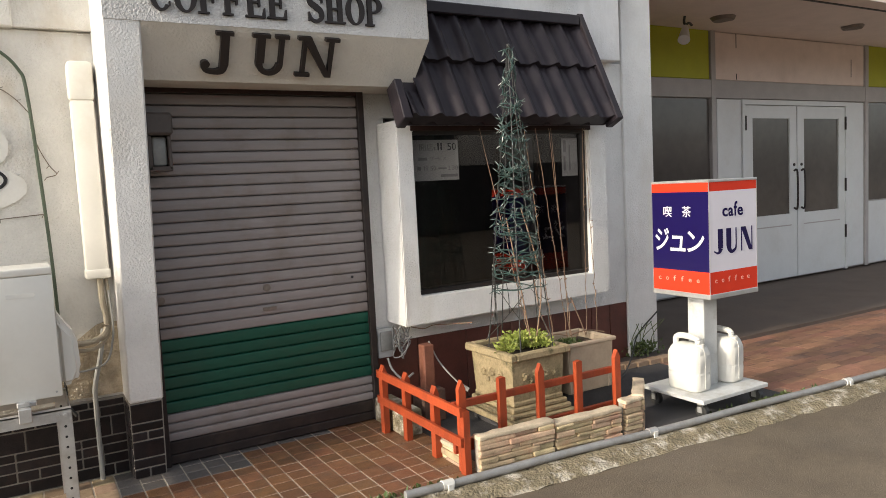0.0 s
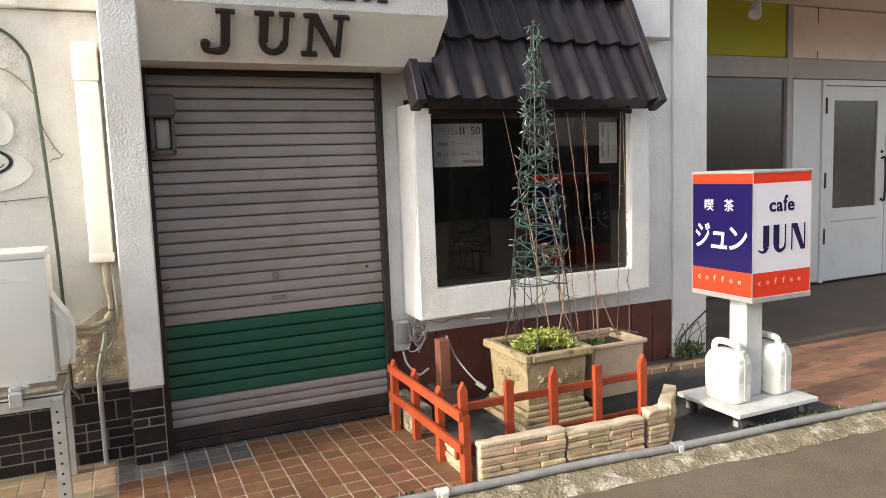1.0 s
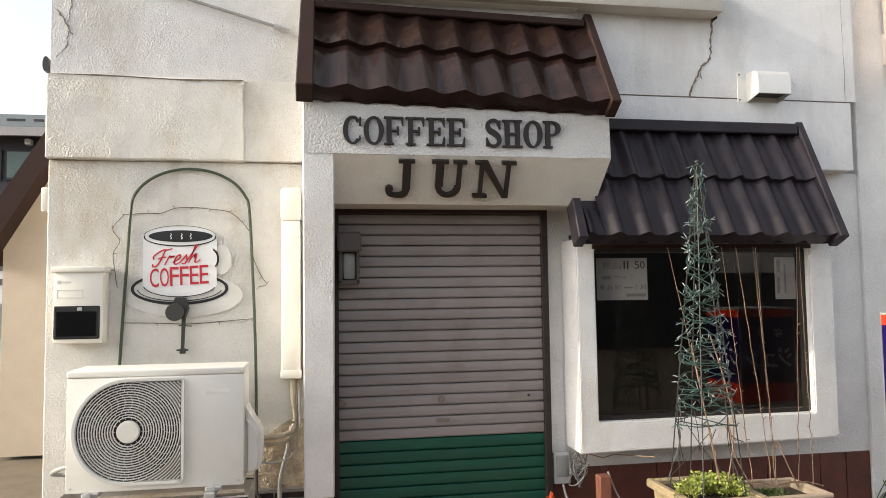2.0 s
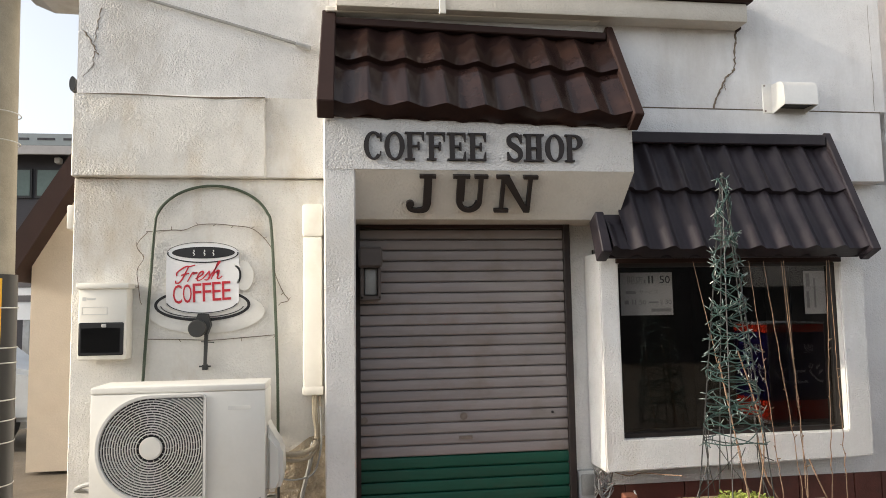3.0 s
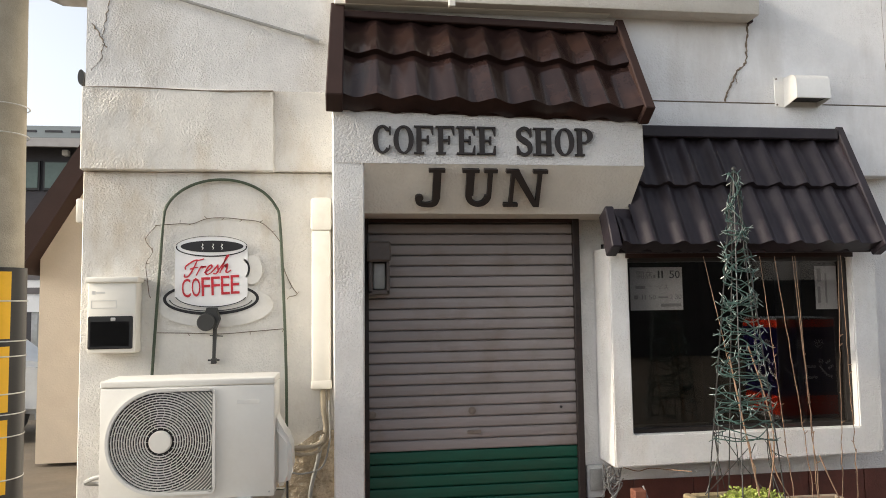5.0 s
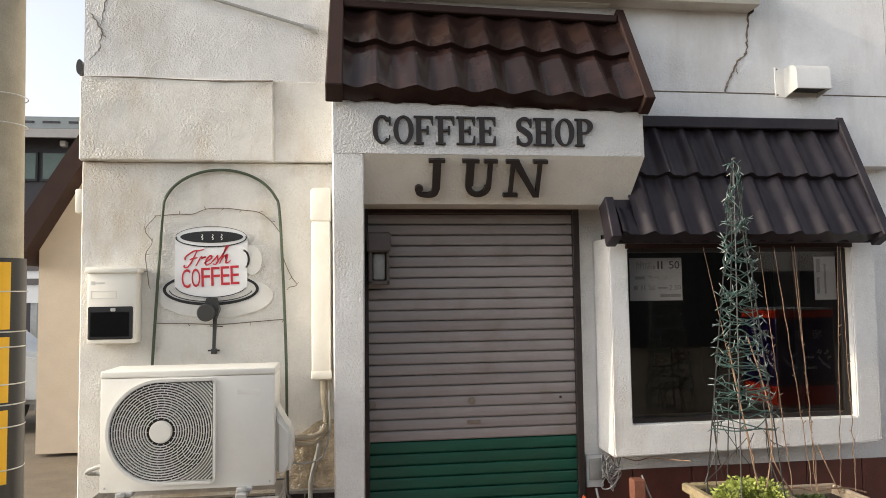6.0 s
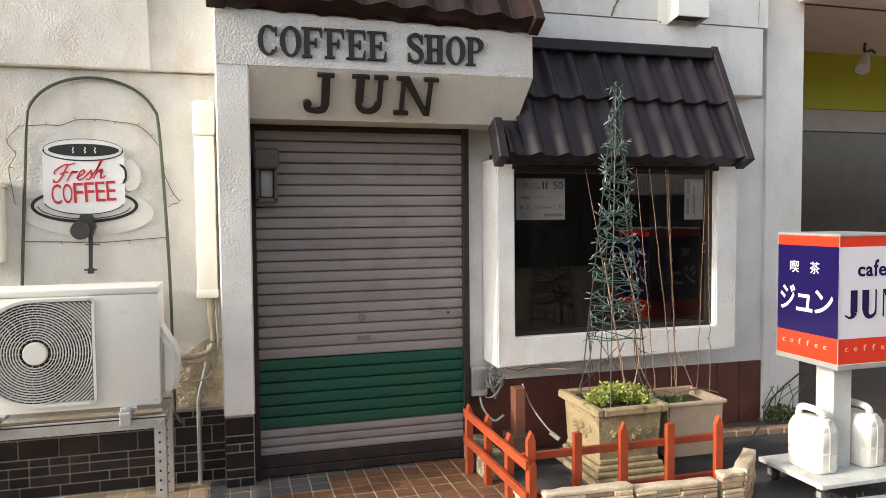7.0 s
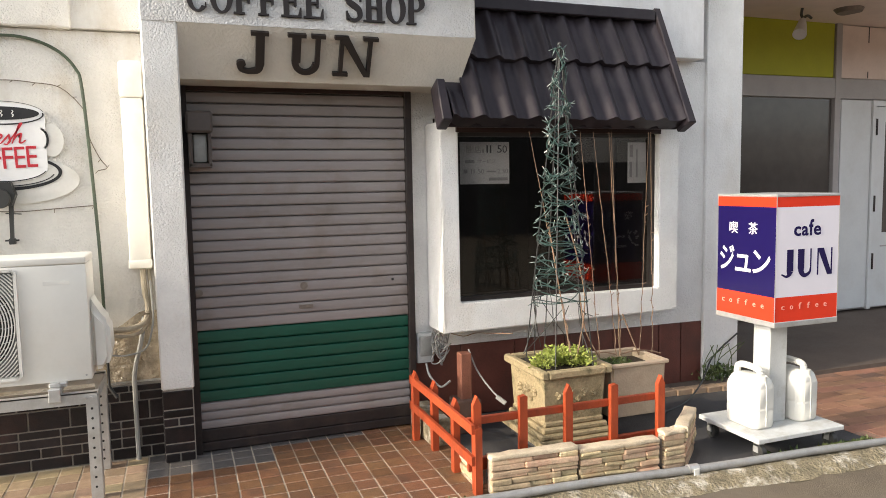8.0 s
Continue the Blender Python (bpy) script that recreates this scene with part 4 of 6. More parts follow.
for k in range(15):
    r = 0.076 + k * 0.0128
    bm = NB()
    ring(bm, FC, r, r, 0.0046, 4.086, 4.0965, n=56)
    n = 14 + 2 * k
    for q in range(n):
        a = 2 * math.pi * (q + 0.5 * (k % 2)) / n + 0.16 * k
        c, d = math.cos(a), math.sin(a)
        p0, p1 = r - 0.0047, r - 0.0127
        prism(bm, [(FC[0] + p * c + t * d, FC[1] + p * d - t * c) for p, t in ((p0, 0.0009), (p0, -0.0009), (p1, -0.0009), (p1, 0.0009))], 4.0885, 4.0955, "y")
    part("grille_ring", bm, AC_GRILLE, ac)
for k in range(7):
    r = FR + 0.0125 + k * 0.0128
    lo, hi = math.degrees(math.acos(min(1, 0.256 / r))), math.degrees(math.asin(min(1, 0.249 / r)))
    for a0, a1 in ((lo, hi), (-hi, -lo)):
        if hi - lo > 2:
            bm = NB()
            ring(bm, FC, r, r, 0.0048, 4.086, 4.0965, a0, a1, n=12)
            part("grille_arc", bm, AC_GRILLE, ac)
bm = NB()
disc(bm, FC, 0.057, 0.057, 4.080, 4.0985, 36)
bmesh.ops.bevel(bm, geom=[e for e in bm.edges if abs(e.verts[0].co.y - 4.080) < 1e-4 and abs(e.verts[1].co.y - 4.080) < 1e-4], offset=0.006, segments=2, affect="EDGES")
part("hub", bm, AC_WHITE, ac, "", True)
# rim: round on one side, square on the other
bm = NB()
ring(bm, FC, FR + 0.013, FR + 0.013, 0.015, 4.081, 4.101, 90, 270, 40)
top, low, rad = FC[1] + FR + 0.013, FC[1] - FR - 0.013, 0.03
corner = [(0.228 - rad + rad * math.sin(radians(a)), top - rad + rad * math.cos(radians(a))) for a in range(0, 91, 15)]
run = [(FC[0], top)] + corner + [(x, low + top - z) for x, z in reversed(corner)] + [(FC[0], low)]
for (x0, z0), (x1, z1) in zip(run, run[1:]):
    d = Vector((x1 - x0, z1 - z0)).normalized() * 0.014
    prism(bm, [(x0, z0), (x1, z1), (x1 + d.y, z1 - d.x), (x0 + d.y, z0 - d.x)], 4.081, 4.101, "y")
part("grille_rim", bm, AC_GRILLE, ac)
# flat plates painted grey for the shade behind the grille corners
for s in (1, -1):
    bm = NB()
    rim = [(FC[0] + 0.25 * math.cos(radians(a)), FC[1] + s * 0.25 * math.sin(radians(a))) for a in range(4, 89, 6)]
    prism(bm, rim + [(0.214, FC[1] + s * 0.25), (0.214, FC[1] + s * 0.02)], 4.0975, 4.1005, "y")
    part("corner_shade_plate", bm, GRILLE_SHADE, ac, "grey plate with the shade behind the grille corner in its colour")
bm = NB()
prism(bm, [(0.520, 0.98), (0.555, 0.90), (0.608, 0.83), (0.615, 0.66), (0.590, 0.60), (0.520, 0.59)], 4.15, 4.37, "y")
bmesh.ops.bevel(bm, geom=bm.edges[:], offset=0.024, segments=3, affect="EDGES")
part("valve_cover", bm, AC_WHITE, ac, "", True)
bm = NB()
box(bm, 0.335, 0.452, 4.0985, 4.101, 1.042, 1.062)
part("badge", bm, AC_GRILLE, ac, "raised pale maker's badge")
for x in (-0.32, 0.50):
    bm = NB()
    disc(bm, (x, 0.588), 0.005, 0.005, 4.097, 4.101, 8)
    part("screw", bm, GALV, ac)
for x in (-0.22, 0.375):
    bm = NB()
    box(bm, x - 0.04, x + 0.04, 4.07, 4.43, 0.545, 0.566, 0.004)
    part("foot", bm, GALV, ac)
    bm = NB()
    disc(bm, (x, 0.562), 0.012, 0.012, 4.055, 4.075, 6)
    part("bolt", bm, GALV, ac)

stand = thing("equipment_stand", (0.09, 4.2, 0), "galvanised slotted steel stand carrying the air conditioner", "stand")
for x, y in ((-0.40, 4.03), (0.555, 4.03), (-0.40, 4.42), (0.555, 4.42)):
    s = -1 if x < 0 else 1
    bm = NB()
    box(bm, min(x, x - s * 0.052), max(x, x - s * 0.052), y - 0.003, y + 0.003, 0.002, 0.50)
    box(bm, x - 0.003, x + 0.003, y, y + 0.05, 0.002, 0.50)
    leg = part("leg", bm, GALV, stand)
    for k in range(9):
        bm = NB()
        disc(bm, (x - s * 0.027, 0.06 + k * 0.047), 0.006, 0.006, y - 0.0042, y - 0.0028, 8)
        part("slot", bm, BLACK, leg)
for y in (4.03, 4.42):
    bm = NB()
    box(bm, -0.40, 0.555, y - 0.008, y - 0.003, 0.462, 0.515)
    box(bm, -0.40, 0.555, y - 0.008, y + 0.035, 0.510, 0.515)
    part("rail", bm, GALV, stand)
for x in (-0.40, 0.552):
    bm = NB()
    box(bm, x, x + 0.005, 4.03, 4.46, 0.466, 0.51)
    part("side_rail", bm, GALV, stand)
for x in (-0.22, 0.375):
    bm = NB()
    box(bm, x - 0.024, x + 0.024, 4.005, 4.46, 0.516, 0.544, 0.003)
    box(bm, x - 0.026, x + 0.026, 4.000, 4.018, 0.486, 0.548, 0.003)
    part("cross_bar", bm, GALV, stand)
for x in (-0.375, -0.345, 0.50, 0.53):
    bm = NB()
    disc(bm, (x, 0.488), 0.009, 0.009, 4.012, 4.024, 6)
    part("bolt", bm, GALV, stand)
stand.matrix_basis = Matrix.Translation((0, -0.055, 0)) @ stand.matrix_basis @ Matrix.Diagonal((1, 1, 1.036, 1))
ac.matrix_basis = Matrix.Translation((0.914, 0.17, 1.54)) @ Matrix.Scale(0.982, 4) @ Matrix.Translation((-0.914, -0.17, -1.54)) @ ac.matrix_basis

# refrigerant lines, duct cover and drain
duct = thing("duct_cover", (0.755, 4.45, 1.06), "cream plastic pipe cover on the stucco wall", "pipe cover")
bm = NB()
box(bm, 0.702, 0.812, 4.415, 4.502, 1.075, 1.985, 0.016, 2)
part("trunking", bm, PVC, duct, "", True)
bm = NB()
box(bm, 0.697, 0.818, 4.408, 4.502, 1.98, 2.178, 0.022, 2)
part("top_cap", bm, PVC, duct, "", True)
bm = NB()
box(bm, 0.698, 0.818, 4.41, 4.502, 1.068, 1.12, 0.012, 2)
part("end_collar", bm, PVC, duct, "", True)
lines = thing("refrigerant_pipe", (0.75, 4.45, 0.8), "taped cream pipes looping from the cover to the unit", "pipe")
bm = NB()
tube(bm, bend([(0.765, 4.455, 1.08), (0.768, 4.455, 0.95), (0.78, 4.45, 0.85), (0.76, 4.43, 0.775), (0.69, 4.41, 0.745), (0.60, 4.38, 0.75)]), 0.015, 8)
part("pipe", bm, PIPE_TAPE, lines, "", True)
bm = NB()
tube(bm, bend([(0.795, 4.46, 1.06), (0.80, 4.46, 0.92), (0.79, 4.45, 0.80), (0.74, 4.43, 0.72), (0.66, 4.41, 0.705), (0.60, 4.38, 0.72)]), 0.010, 8)
part("pipe", bm, PIPE_TAPE, lines, "", True)
bm = NB()
tube(bm, bend([(0.80, 4.44, 1.0), (0.805, 4.43, 0.85), (0.80, 4.43, 0.75), (0.76, 4.42, 0.63), (0.66, 4.41, 0.60), (0.59, 4.40, 0.61)]), 0.006, 6)
part("cable", bm, CABLE_GREY, lines, "", True)
drain = thing("drain_pipe", (0.685, 4.46, 0), "thin grey drain pipe standing on the tiles", "pipe")
bm = NB()
tube(bm, bend([(0.76, 4.45, 0.80), (0.735, 4.45, 0.66), (0.70, 4.45, 0.52), (0.692, 4.45, 0.42), (0.692, 4.45, 0.0)]), 0.013, 8)
part("pipe", bm, CABLE_GREY, drain, "", True)
bm = NB()
tube(bm, [(0.56, 4.47, 0.75), (0.562, 4.475, 0.42)], 0.008, 6)
tube(bm, [(0.562, 4.475, 0.42), (0.60, 4.46, 0.36)], 0.01, 6)
part("strap", bm, CABLE_DARK, drain, "black cable beside the pipe")
conduit = thing("cable_stub", (-0.45, 4.3, 0.6), "pale cable loop leaving the unit", "cable")
bm = NB()
tube(bm, bend([(-0.34, 4.33, 0.63), (-0.42, 4.34, 0.645), (-0.50, 4.38, 0.61), (-0.47, 4.45, 0.585), (-0.36, 4.40, 0.595)]), 0.012, 8)
part("cable", bm, CABLE_GREY, conduit, "", True)

# ---- meter box ----
meter = thing("meter_box", (-0.40, 4.44, 1.29), "off-white plastic electric meter box with a dark window", "meter box")
bm = NB()
box(bm, -0.513, -0.255, 4.38, 4.502, 1.30, 1.70, 0.012, 2)
part("case", bm, PVC, meter, "", True)
bm = NB()
box(bm, -0.522, -0.244, 4.365, 4.502, 1.690, 1.722, 0.008, 2)
part("lid", bm, PVC, meter, "", True)
bm = NB()
box(bm, -0.505, -0.270, 4.374, 4.382, 1.325, 1.505, 0.006)
part("bezel", bm, BLACK_PAINT, meter, "black window bezel")
bm = NB()
box(bm, -0.490, -0.288, 4.3725, 4.3745, 1.34, 1.475)
part("meter_glass", bm, glass("meter_glass", (0.3, 0.3, 0.3)), meter)
bm = NB()
box(bm, -0.385, -0.36, 4.368, 4.376, 1.478, 1.497, 0.003)
part("seal", bm, GALV, meter)
bm = NB()
for x0, x1, z0, z1 in ((-0.49, -0.36, 1.548, 1.552), (-0.49, -0.36, 1.588, 1.592), (-0.492, -0.488, 1.548, 1.592), (-0.362, -0.358, 1.548, 1.592), (-0.49, -0.47, 1.625, 1.645), (-0.465, -0.42, 1.63, 1.64)):
    box(bm, x0, x1, 4.3785, 4.381, z0, z1)
part("moulding", bm, AC_GRILLE, meter)

# ---- cup sign on the wall ----
cup = thing("cup_sign", (0.13, 4.49, 1.43), "painted cut-out sign of a white coffee cup and saucer", "sign")
Y = 4.488
bm = NB()
disc(bm, (0.155, 1.555), 0.325, 0.125, Y, Y + 0.013, 48)
saucer = part("saucer", bm, SIGN_BOARD, cup)
bm = NB()
ring(bm, (0.13, 1.595), 0.268, 0.094, 0.017, Y - 0.003, Y - 0.0005, 0, 360, 56)
part("outline", bm, BLACK_PAINT, saucer, "thick black painted outline")
bm = NB()
ring(bm, (0.13, 1.597), 0.235, 0.075, 0.005, Y - 0.003, Y - 0.0005, 185, 350, 40)
part("outline", bm, BLACK_PAINT, saucer, "thin black painted line")
bm = NB()
disc(bm, (0.36, 1.76), 0.055, 0.085, Y - 0.002, Y + 0.011, 32)
handle = part("cup_handle", bm, SIGN_BOARD, cup)
bm = NB()
ring(bm, (0.30, 1.765), 0.046, 0.062, 0.011, Y - 0.006, Y - 0.0025, -55, 75, 16)
part("outline", bm, BLACK_PAINT, handle, "curved black painted stroke")
bm = NB()
pts = [(-0.073, 1.885), (-0.073, 1.62)] + [(0.13 + 0.203 * math.cos(radians(a)), 1.615 + 0.072 * math.sin(radians(a))) for a in range(188, 353, 8)] + [(0.333, 1.62), (0.333, 1.885)] + [(0.13 + 0.203 * math.cos(radians(a)), 1.893 + 0.058 * math.sin(radians(a))) for a in range(5, 176, 10)]
prism(bm, pts, Y - 0.006, Y + 0.009, "y")
body = part("cup_body", bm, WHITE_PAINT, cup)
bm = NB()
ring(bm, (0.13, 1.893), 0.200, 0.056, 0.007, Y - 0.0085, Y - 0.0062, 172, 368, 48)
part("outline", bm, BLACK_PAINT, body, "black painted rim line")
bm = NB()
ring(bm, (0.13, 1.620), 0.203, 0.074, 0.005, Y - 0.0085, Y - 0.0062, 190, 345, 40)
part("outline", bm, BLACK_PAINT, body, "thin black line round the foot")
bm = NB()
ring(bm, (0.13, 1.893), 0.203, 0.066, 0.003, Y - 0.0085, Y - 0.0062, 10, 170, 40)
part("outline", bm, BLACK_PAINT, body, "fine upper rim line")
bm = NB()
disc(bm, (0.133, 1.897), 0.176, 0.034, Y - 0.0088, Y - 0.0062, 48)
coffee = part("coffee", bm, BLACK_PAINT, body, "black painted coffee surface")
bm = NB()
for x in (0.077, 0.136, 0.186):
    tube(bm, bend([(x, Y - 0.0095, 1.912), (x + 0.005, Y - 0.0095, 1.905), (x - 0.002, Y - 0.0095, 1.896), (x + 0.006, Y - 0.0095, 1.888), (x, Y - 0.0095, 1.880)], 3), 0.0026, 5)
part("steam_mark", bm, WHITE_PAINT, coffee)
face = Matrix.Translation((0, Y - 0.006, 0))
slant = face @ Matrix(((1, 0, 0.22, -0.22 * 1.77), (0, 1, 0, 0), (0.10, 0, 1, -0.013), (0, 0, 0, 1)))
script = ([[(-0.020, 0.045), (-0.024, 0.062), (-0.005, 0.080), (0.02, 0.094), (0.045, 0.093), (0.070, 0.098)], [(0.035, 0.095), (0.026, 0.06), (0.016, 0.025), (0.002, 0.003), (-0.016, 0.004), (-0.020, 0.018)], [(0.004, 0.045), (0.022, 0.050), (0.046, 0.052)]],
          [[(0.048, 0.004), (0.062, 0.048), (0.068, 0.054), (0.074, 0.046), (0.088, 0.053), (0.090, 0.045)]],
          [[(0.090, 0.016), (0.108, 0.026), (0.126, 0.042), (0.120, 0.056), (0.106, 0.048), (0.098, 0.022), (0.108, 0.003), (0.130, 0.012)]],
          [[(0.130, 0.012), (0.146, 0.034), (0.159, 0.056)], [(0.157, 0.052), (0.163, 0.034), (0.168, 0.018), (0.158, 0.003), (0.142, 0.006)]],
          [[(0.160, 0.010), (0.180, 0.045), (0.200, 0.088), (0.206, 0.104), (0.196, 0.098), (0.188, 0.050), (0.180, 0.004)], [(0.183, 0.020), (0.196, 0.044), (0.212, 0.052), (0.214, 0.030), (0.214, 0.008), (0.226, 0.004), (0.240, 0.016)]])
for lines in script:
    bm = NB()
    for k, line in enumerate(lines):
        prism(bm, stroke(line, 0.007, 0.010, 0.006), -0.003 - 0.0001 * k, 0.0, "y")
    bm.transform(slant @ Matrix.Translation((0.004, 0, 1.733)))
    part("letter", bm, RED_PAINT, body)
slant = face @ Matrix(((1, 0, 0, 0), (0, 1, 0, 0), (0.07, 0, 1, -0.004), (0, 0, 0, 1)))
word("COFFEE", even(-0.035, 0.292, 6, 0.12), 0.108, 0.003, RED_PAINT, slant, body, bold=0.0, base=[1.608] * 6)

# old lamp bracket in front of it
spot = thing("lamp_bracket", (0.13, 4.45, 1.3), "grey weathered lamp bracket hanging on the wall", "bracket")
bm = NB()
disc(bm, (0.115, 1.462), 0.05, 0.05, 4.40, 4.43, 28)
bmesh.ops.bevel(bm, geom=bm.edges[:], offset=0.004, segments=1, affect="EDGES")
part("cover", bm, CABLE_DARK, spot)
bm = NB()
prism(bm, [(0.115, 1.425), (0.165, 1.425), (0.185, 1.48), (0.165, 1.545), (0.115, 1.545), (0.10, 1.50)], 4.425, 4.485, "y")
part("housing", bm, CABLE_DARK, spot)
bm = NB()
prism(bm, [(0.146, 1.43), (0.166, 1.43), (0.158, 1.23), (0.142, 1.23)], 4.455, 4.475, "y")
part("arm", bm, CABLE_DARK, spot)
bm = NB()
box(bm, 0.136, 0.166, 4.45, 4.485, 1.225, 1.255, 0.003)
tube(bm, [(0.118, 4.465, 1.245), (0.182, 4.465, 1.245)], 0.005, 6)
tube(bm, [(0.128, 4.465, 1.385), (0.20, 4.465, 1.38)], 0.003, 6)
part("clamp", bm, CABLE_DARK, spot)

# plant hoop and dry tendrils
hoop = thing("plant_hoop", (0.18, 4.47, 0.6), "green metal plant hoop leaning on the wall", "plant support")
bm = NB()
arc = [(-0.195, 4.46, 0.9), (-0.187, 4.47, 1.18), (-0.155, 4.478, 1.80), (-0.140, 4.48, 2.05)]
arc += [(0.185 - 0.327 * math.cos(radians(a)), 4.48, 2.05 + 0.238 * math.sin(radians(a))) for a in range(20, 161, 20)]
arc += [(0.515, 4.48, 2.05), (0.535, 4.478, 1.70), (0.555, 4.47, 1.18), (0.56, 4.468, 0.7)]
tube(bm, bend(arc), 0.0085, 8)
part("rod", bm, HOSE, hoop, "", True)
tend = thing("dry_tendril", (0.18, 4.48, 1.4), "thin dry vine tendrils clinging to the wall", "vine")
rt = random.Random(3)
for pts in ([(-0.19, 2.02), (-0.05, 2.03), (0.02, 2.03), (0.10, 2.06), (0.20, 2.065), (0.30, 2.055), (0.40, 2.04), (0.47, 1.985), (0.52, 1.92)],
            [(-0.18, 2.02), (-0.24, 1.94), (-0.20, 1.87), (-0.235, 1.80), (-0.225, 1.70), (-0.215, 1.62)],
            [(0.52, 1.85), (0.545, 1.75), (0.585, 1.66), (0.615, 1.615), (0.57, 1.60)],
            [(-0.17, 1.405), (0.0, 1.40), (0.18, 1.392), (0.35, 1.402), (0.54, 1.415)]):
    bm = NB()
    tube(bm, bend([(x, 4.490, z) for x, z in pts], 4), 0.0024, 4)
    for x, z in pts[1:]:
        a = rt.random() * 6.28
        tube(bm, [(x, 4.487, z), (x + 0.02 * math.cos(a), 4.484, z + 0.02 * math.sin(a))], 0.0018, 4)
    part("stem", bm, CRACK, tend)

# cable, insulator and clamp on the upper left wall
wire = thing("overhead_cable", (0.2, 4.45, 3.2), "taut grey cable anchored in the upper wall", "cable")
bm = NB()
tube(bm, [(-1.6, 4.46, 3.78), (0.70, 4.465, 3.145)], 0.009, 6)
part("cable", bm, CABLE_GREY, wire, "", True)
bm = NB()
tube(bm, [(0.66, 4.465, 3.156), (0.745, 4.468, 3.132)], 0.017, 8)
part("anchor", bm, GALV, wire, "", True)
ring_ob = thing("wall_insulator", (-0.6, 4.52, 2.87), "small grey insulator on the wall corner", "insulator")
bm = NB()
for k in range(3):
    disc(bm, (-0.615, 2.885), 0.018 - 0.002 * k, 0.045, 4.50 + 0.02 * k, 4.512 + 0.02 * k, 20)
part("disc", bm, CABLE_DARK, ring_ob, "", True)
ins = thing("cable_clamp", (-0.62, 4.55, 2.1), "small white clamp on the corner of the wall", "clamp")
bm = NB()
box(bm, -0.635, -0.585, 4.52, 4.60, 2.04, 2.18, 0.01, 2)
part("body", bm, PVC, ins, "", True)
lampbox = thing("street_light", (-0.8, 4.8, 3.48), "underside of a grey street light head", "street light")
bm = NB()
prism(bm, [(-1.02, 3.545), (-0.90, 3.495), (-0.66, 3.49), (-0.60, 3.52), (-0.60, 3.62), (-1.02, 3.62)], 4.72, 4.98, "y")
part("head", bm, GALV, lampbox)
bm = NB()
tube(bm, [(-1.2, 4.88, 3.60), (-0.95, 4.86, 3.58)], 0.03, 8)
part("arm", bm, GALV, lampbox)

# ---- fence, edging, planters ----
fence = thing("picket_fence", (2.8, 3.38, 0), "low orange-red painted wooden picket fence", "fence")


def picket(x, y, h, w=0.042, d=0.028, pointed=True):
    bm = NB()
    tip = 0.045 if pointed else 0.006
    prism(bm, [(x - w / 2, 0.0), (x + w / 2, 0.0), (x + w / 2, h - tip), (x, h) if pointed else (x + w / 4, h), (x - w / 2, h - tip)], y - d / 2, y + d / 2, "y")
    part("picket", bm, FENCE, fence)


for x, h, p in ((2.278, 0.472, True), (2.528, 0.445, False), (2.785, 0.472, True), (3.055, 0.443, False), (3.348, 0.458, True)):
    picket(x, 3.372, h, pointed=p)
for x, y, h, p in ((2.258, 3.318, 0.335, False), (2.262, 3.62, 0.392, True), (2.262, 3.95, 0.40, True), (2.215, 4.15, 0.412, True)):
    picket(x, y, h, 0.036, 0.045, p)
bm = NB()
box(bm, 2.24, 3.385, 3.388, 3.412, 0.318, 0.356, 0.003)
part("rail", bm, FENCE, fence)
bm = NB()
box(bm, 2.24, 3.385, 3.388, 3.412, 0.085, 0.150, 0.003)
part("rail", bm, FENCE, fence)
for z in (0.305, 0.150):
    bm = NB()
    prism(bm, [(2.222, 3.30), (2.240, 3.30), (2.212, 4.20), (2.194, 4.20)], z, z + 0.046, "z")
    for v in bm.verts:
        v.co.z += (v.co.y - 3.3) * 0.03
    part("rail", bm, FENCE, fence)

rs = random.Random(11)


def stone_block(label, p0, p1, h, thick=0.06):
    """Cast edging block with a face of thin stacked stones, from p0 to p1 along its street side."""
    a, b = Vector((*p0, 0)), Vector((*p1, 0))
    ln = (b - a).length
    m = Matrix.Translation(a) @ Matrix.Rotation(math.atan2(b.y - a.y, b.x - a.x), 4, "Z")
    ob = thing("edging_block", (a + b) / 2, label, "edging", "edging blocks round the planters")
    bm = NB()
    box(bm, 0.004, ln - 0.004, 0.012, thick, 0, h - 0.012, 0.008)
    wobble(bm, 0.004, 9)
    bm.transform(m)
    part("core", bm, STONE_BACK, ob)
    z = 0.0
    while z < h - 0.034:
        rh = min(rs.uniform(0.016, 0.036), h - 0.022 - z)
        x = 0.0
        while x < ln - 0.01:
            w = min(rs.uniform(0.10, 0.27), ln - x)
            if ln - x - w < 0.05:
                w = ln - x
            d = rs.uniform(0.0, 0.016)
            bm = NB()
            box(bm, x + 0.001, x + w - 0.001, -d, 0.02, z + 0.0005, z + rh - 0.0005, 0.006, 2)
            wobble(bm, 0.006, 13, x * 9 + z * 31)
            bm.transform(m)
            part("stone", bm, STONE, ob)
            x += w
        z += rh
    bm = NB()
    box(bm, -0.002, ln + 0.002, -0.010, thick - 0.002, z - 0.001, h, 0.007, 2)
    bmesh.ops.subdivide_edges(bm, edges=[e for e in bm.edges if abs(e.verts[0].co.x - e.verts[1].co.x) > 0.04], cuts=7)
    wobble(bm, 0.006, 17, a.x)
    bm.transform(m)
    part("cap", bm, STONE_CAP, ob, "pale rounded top edge", True)
    return ob


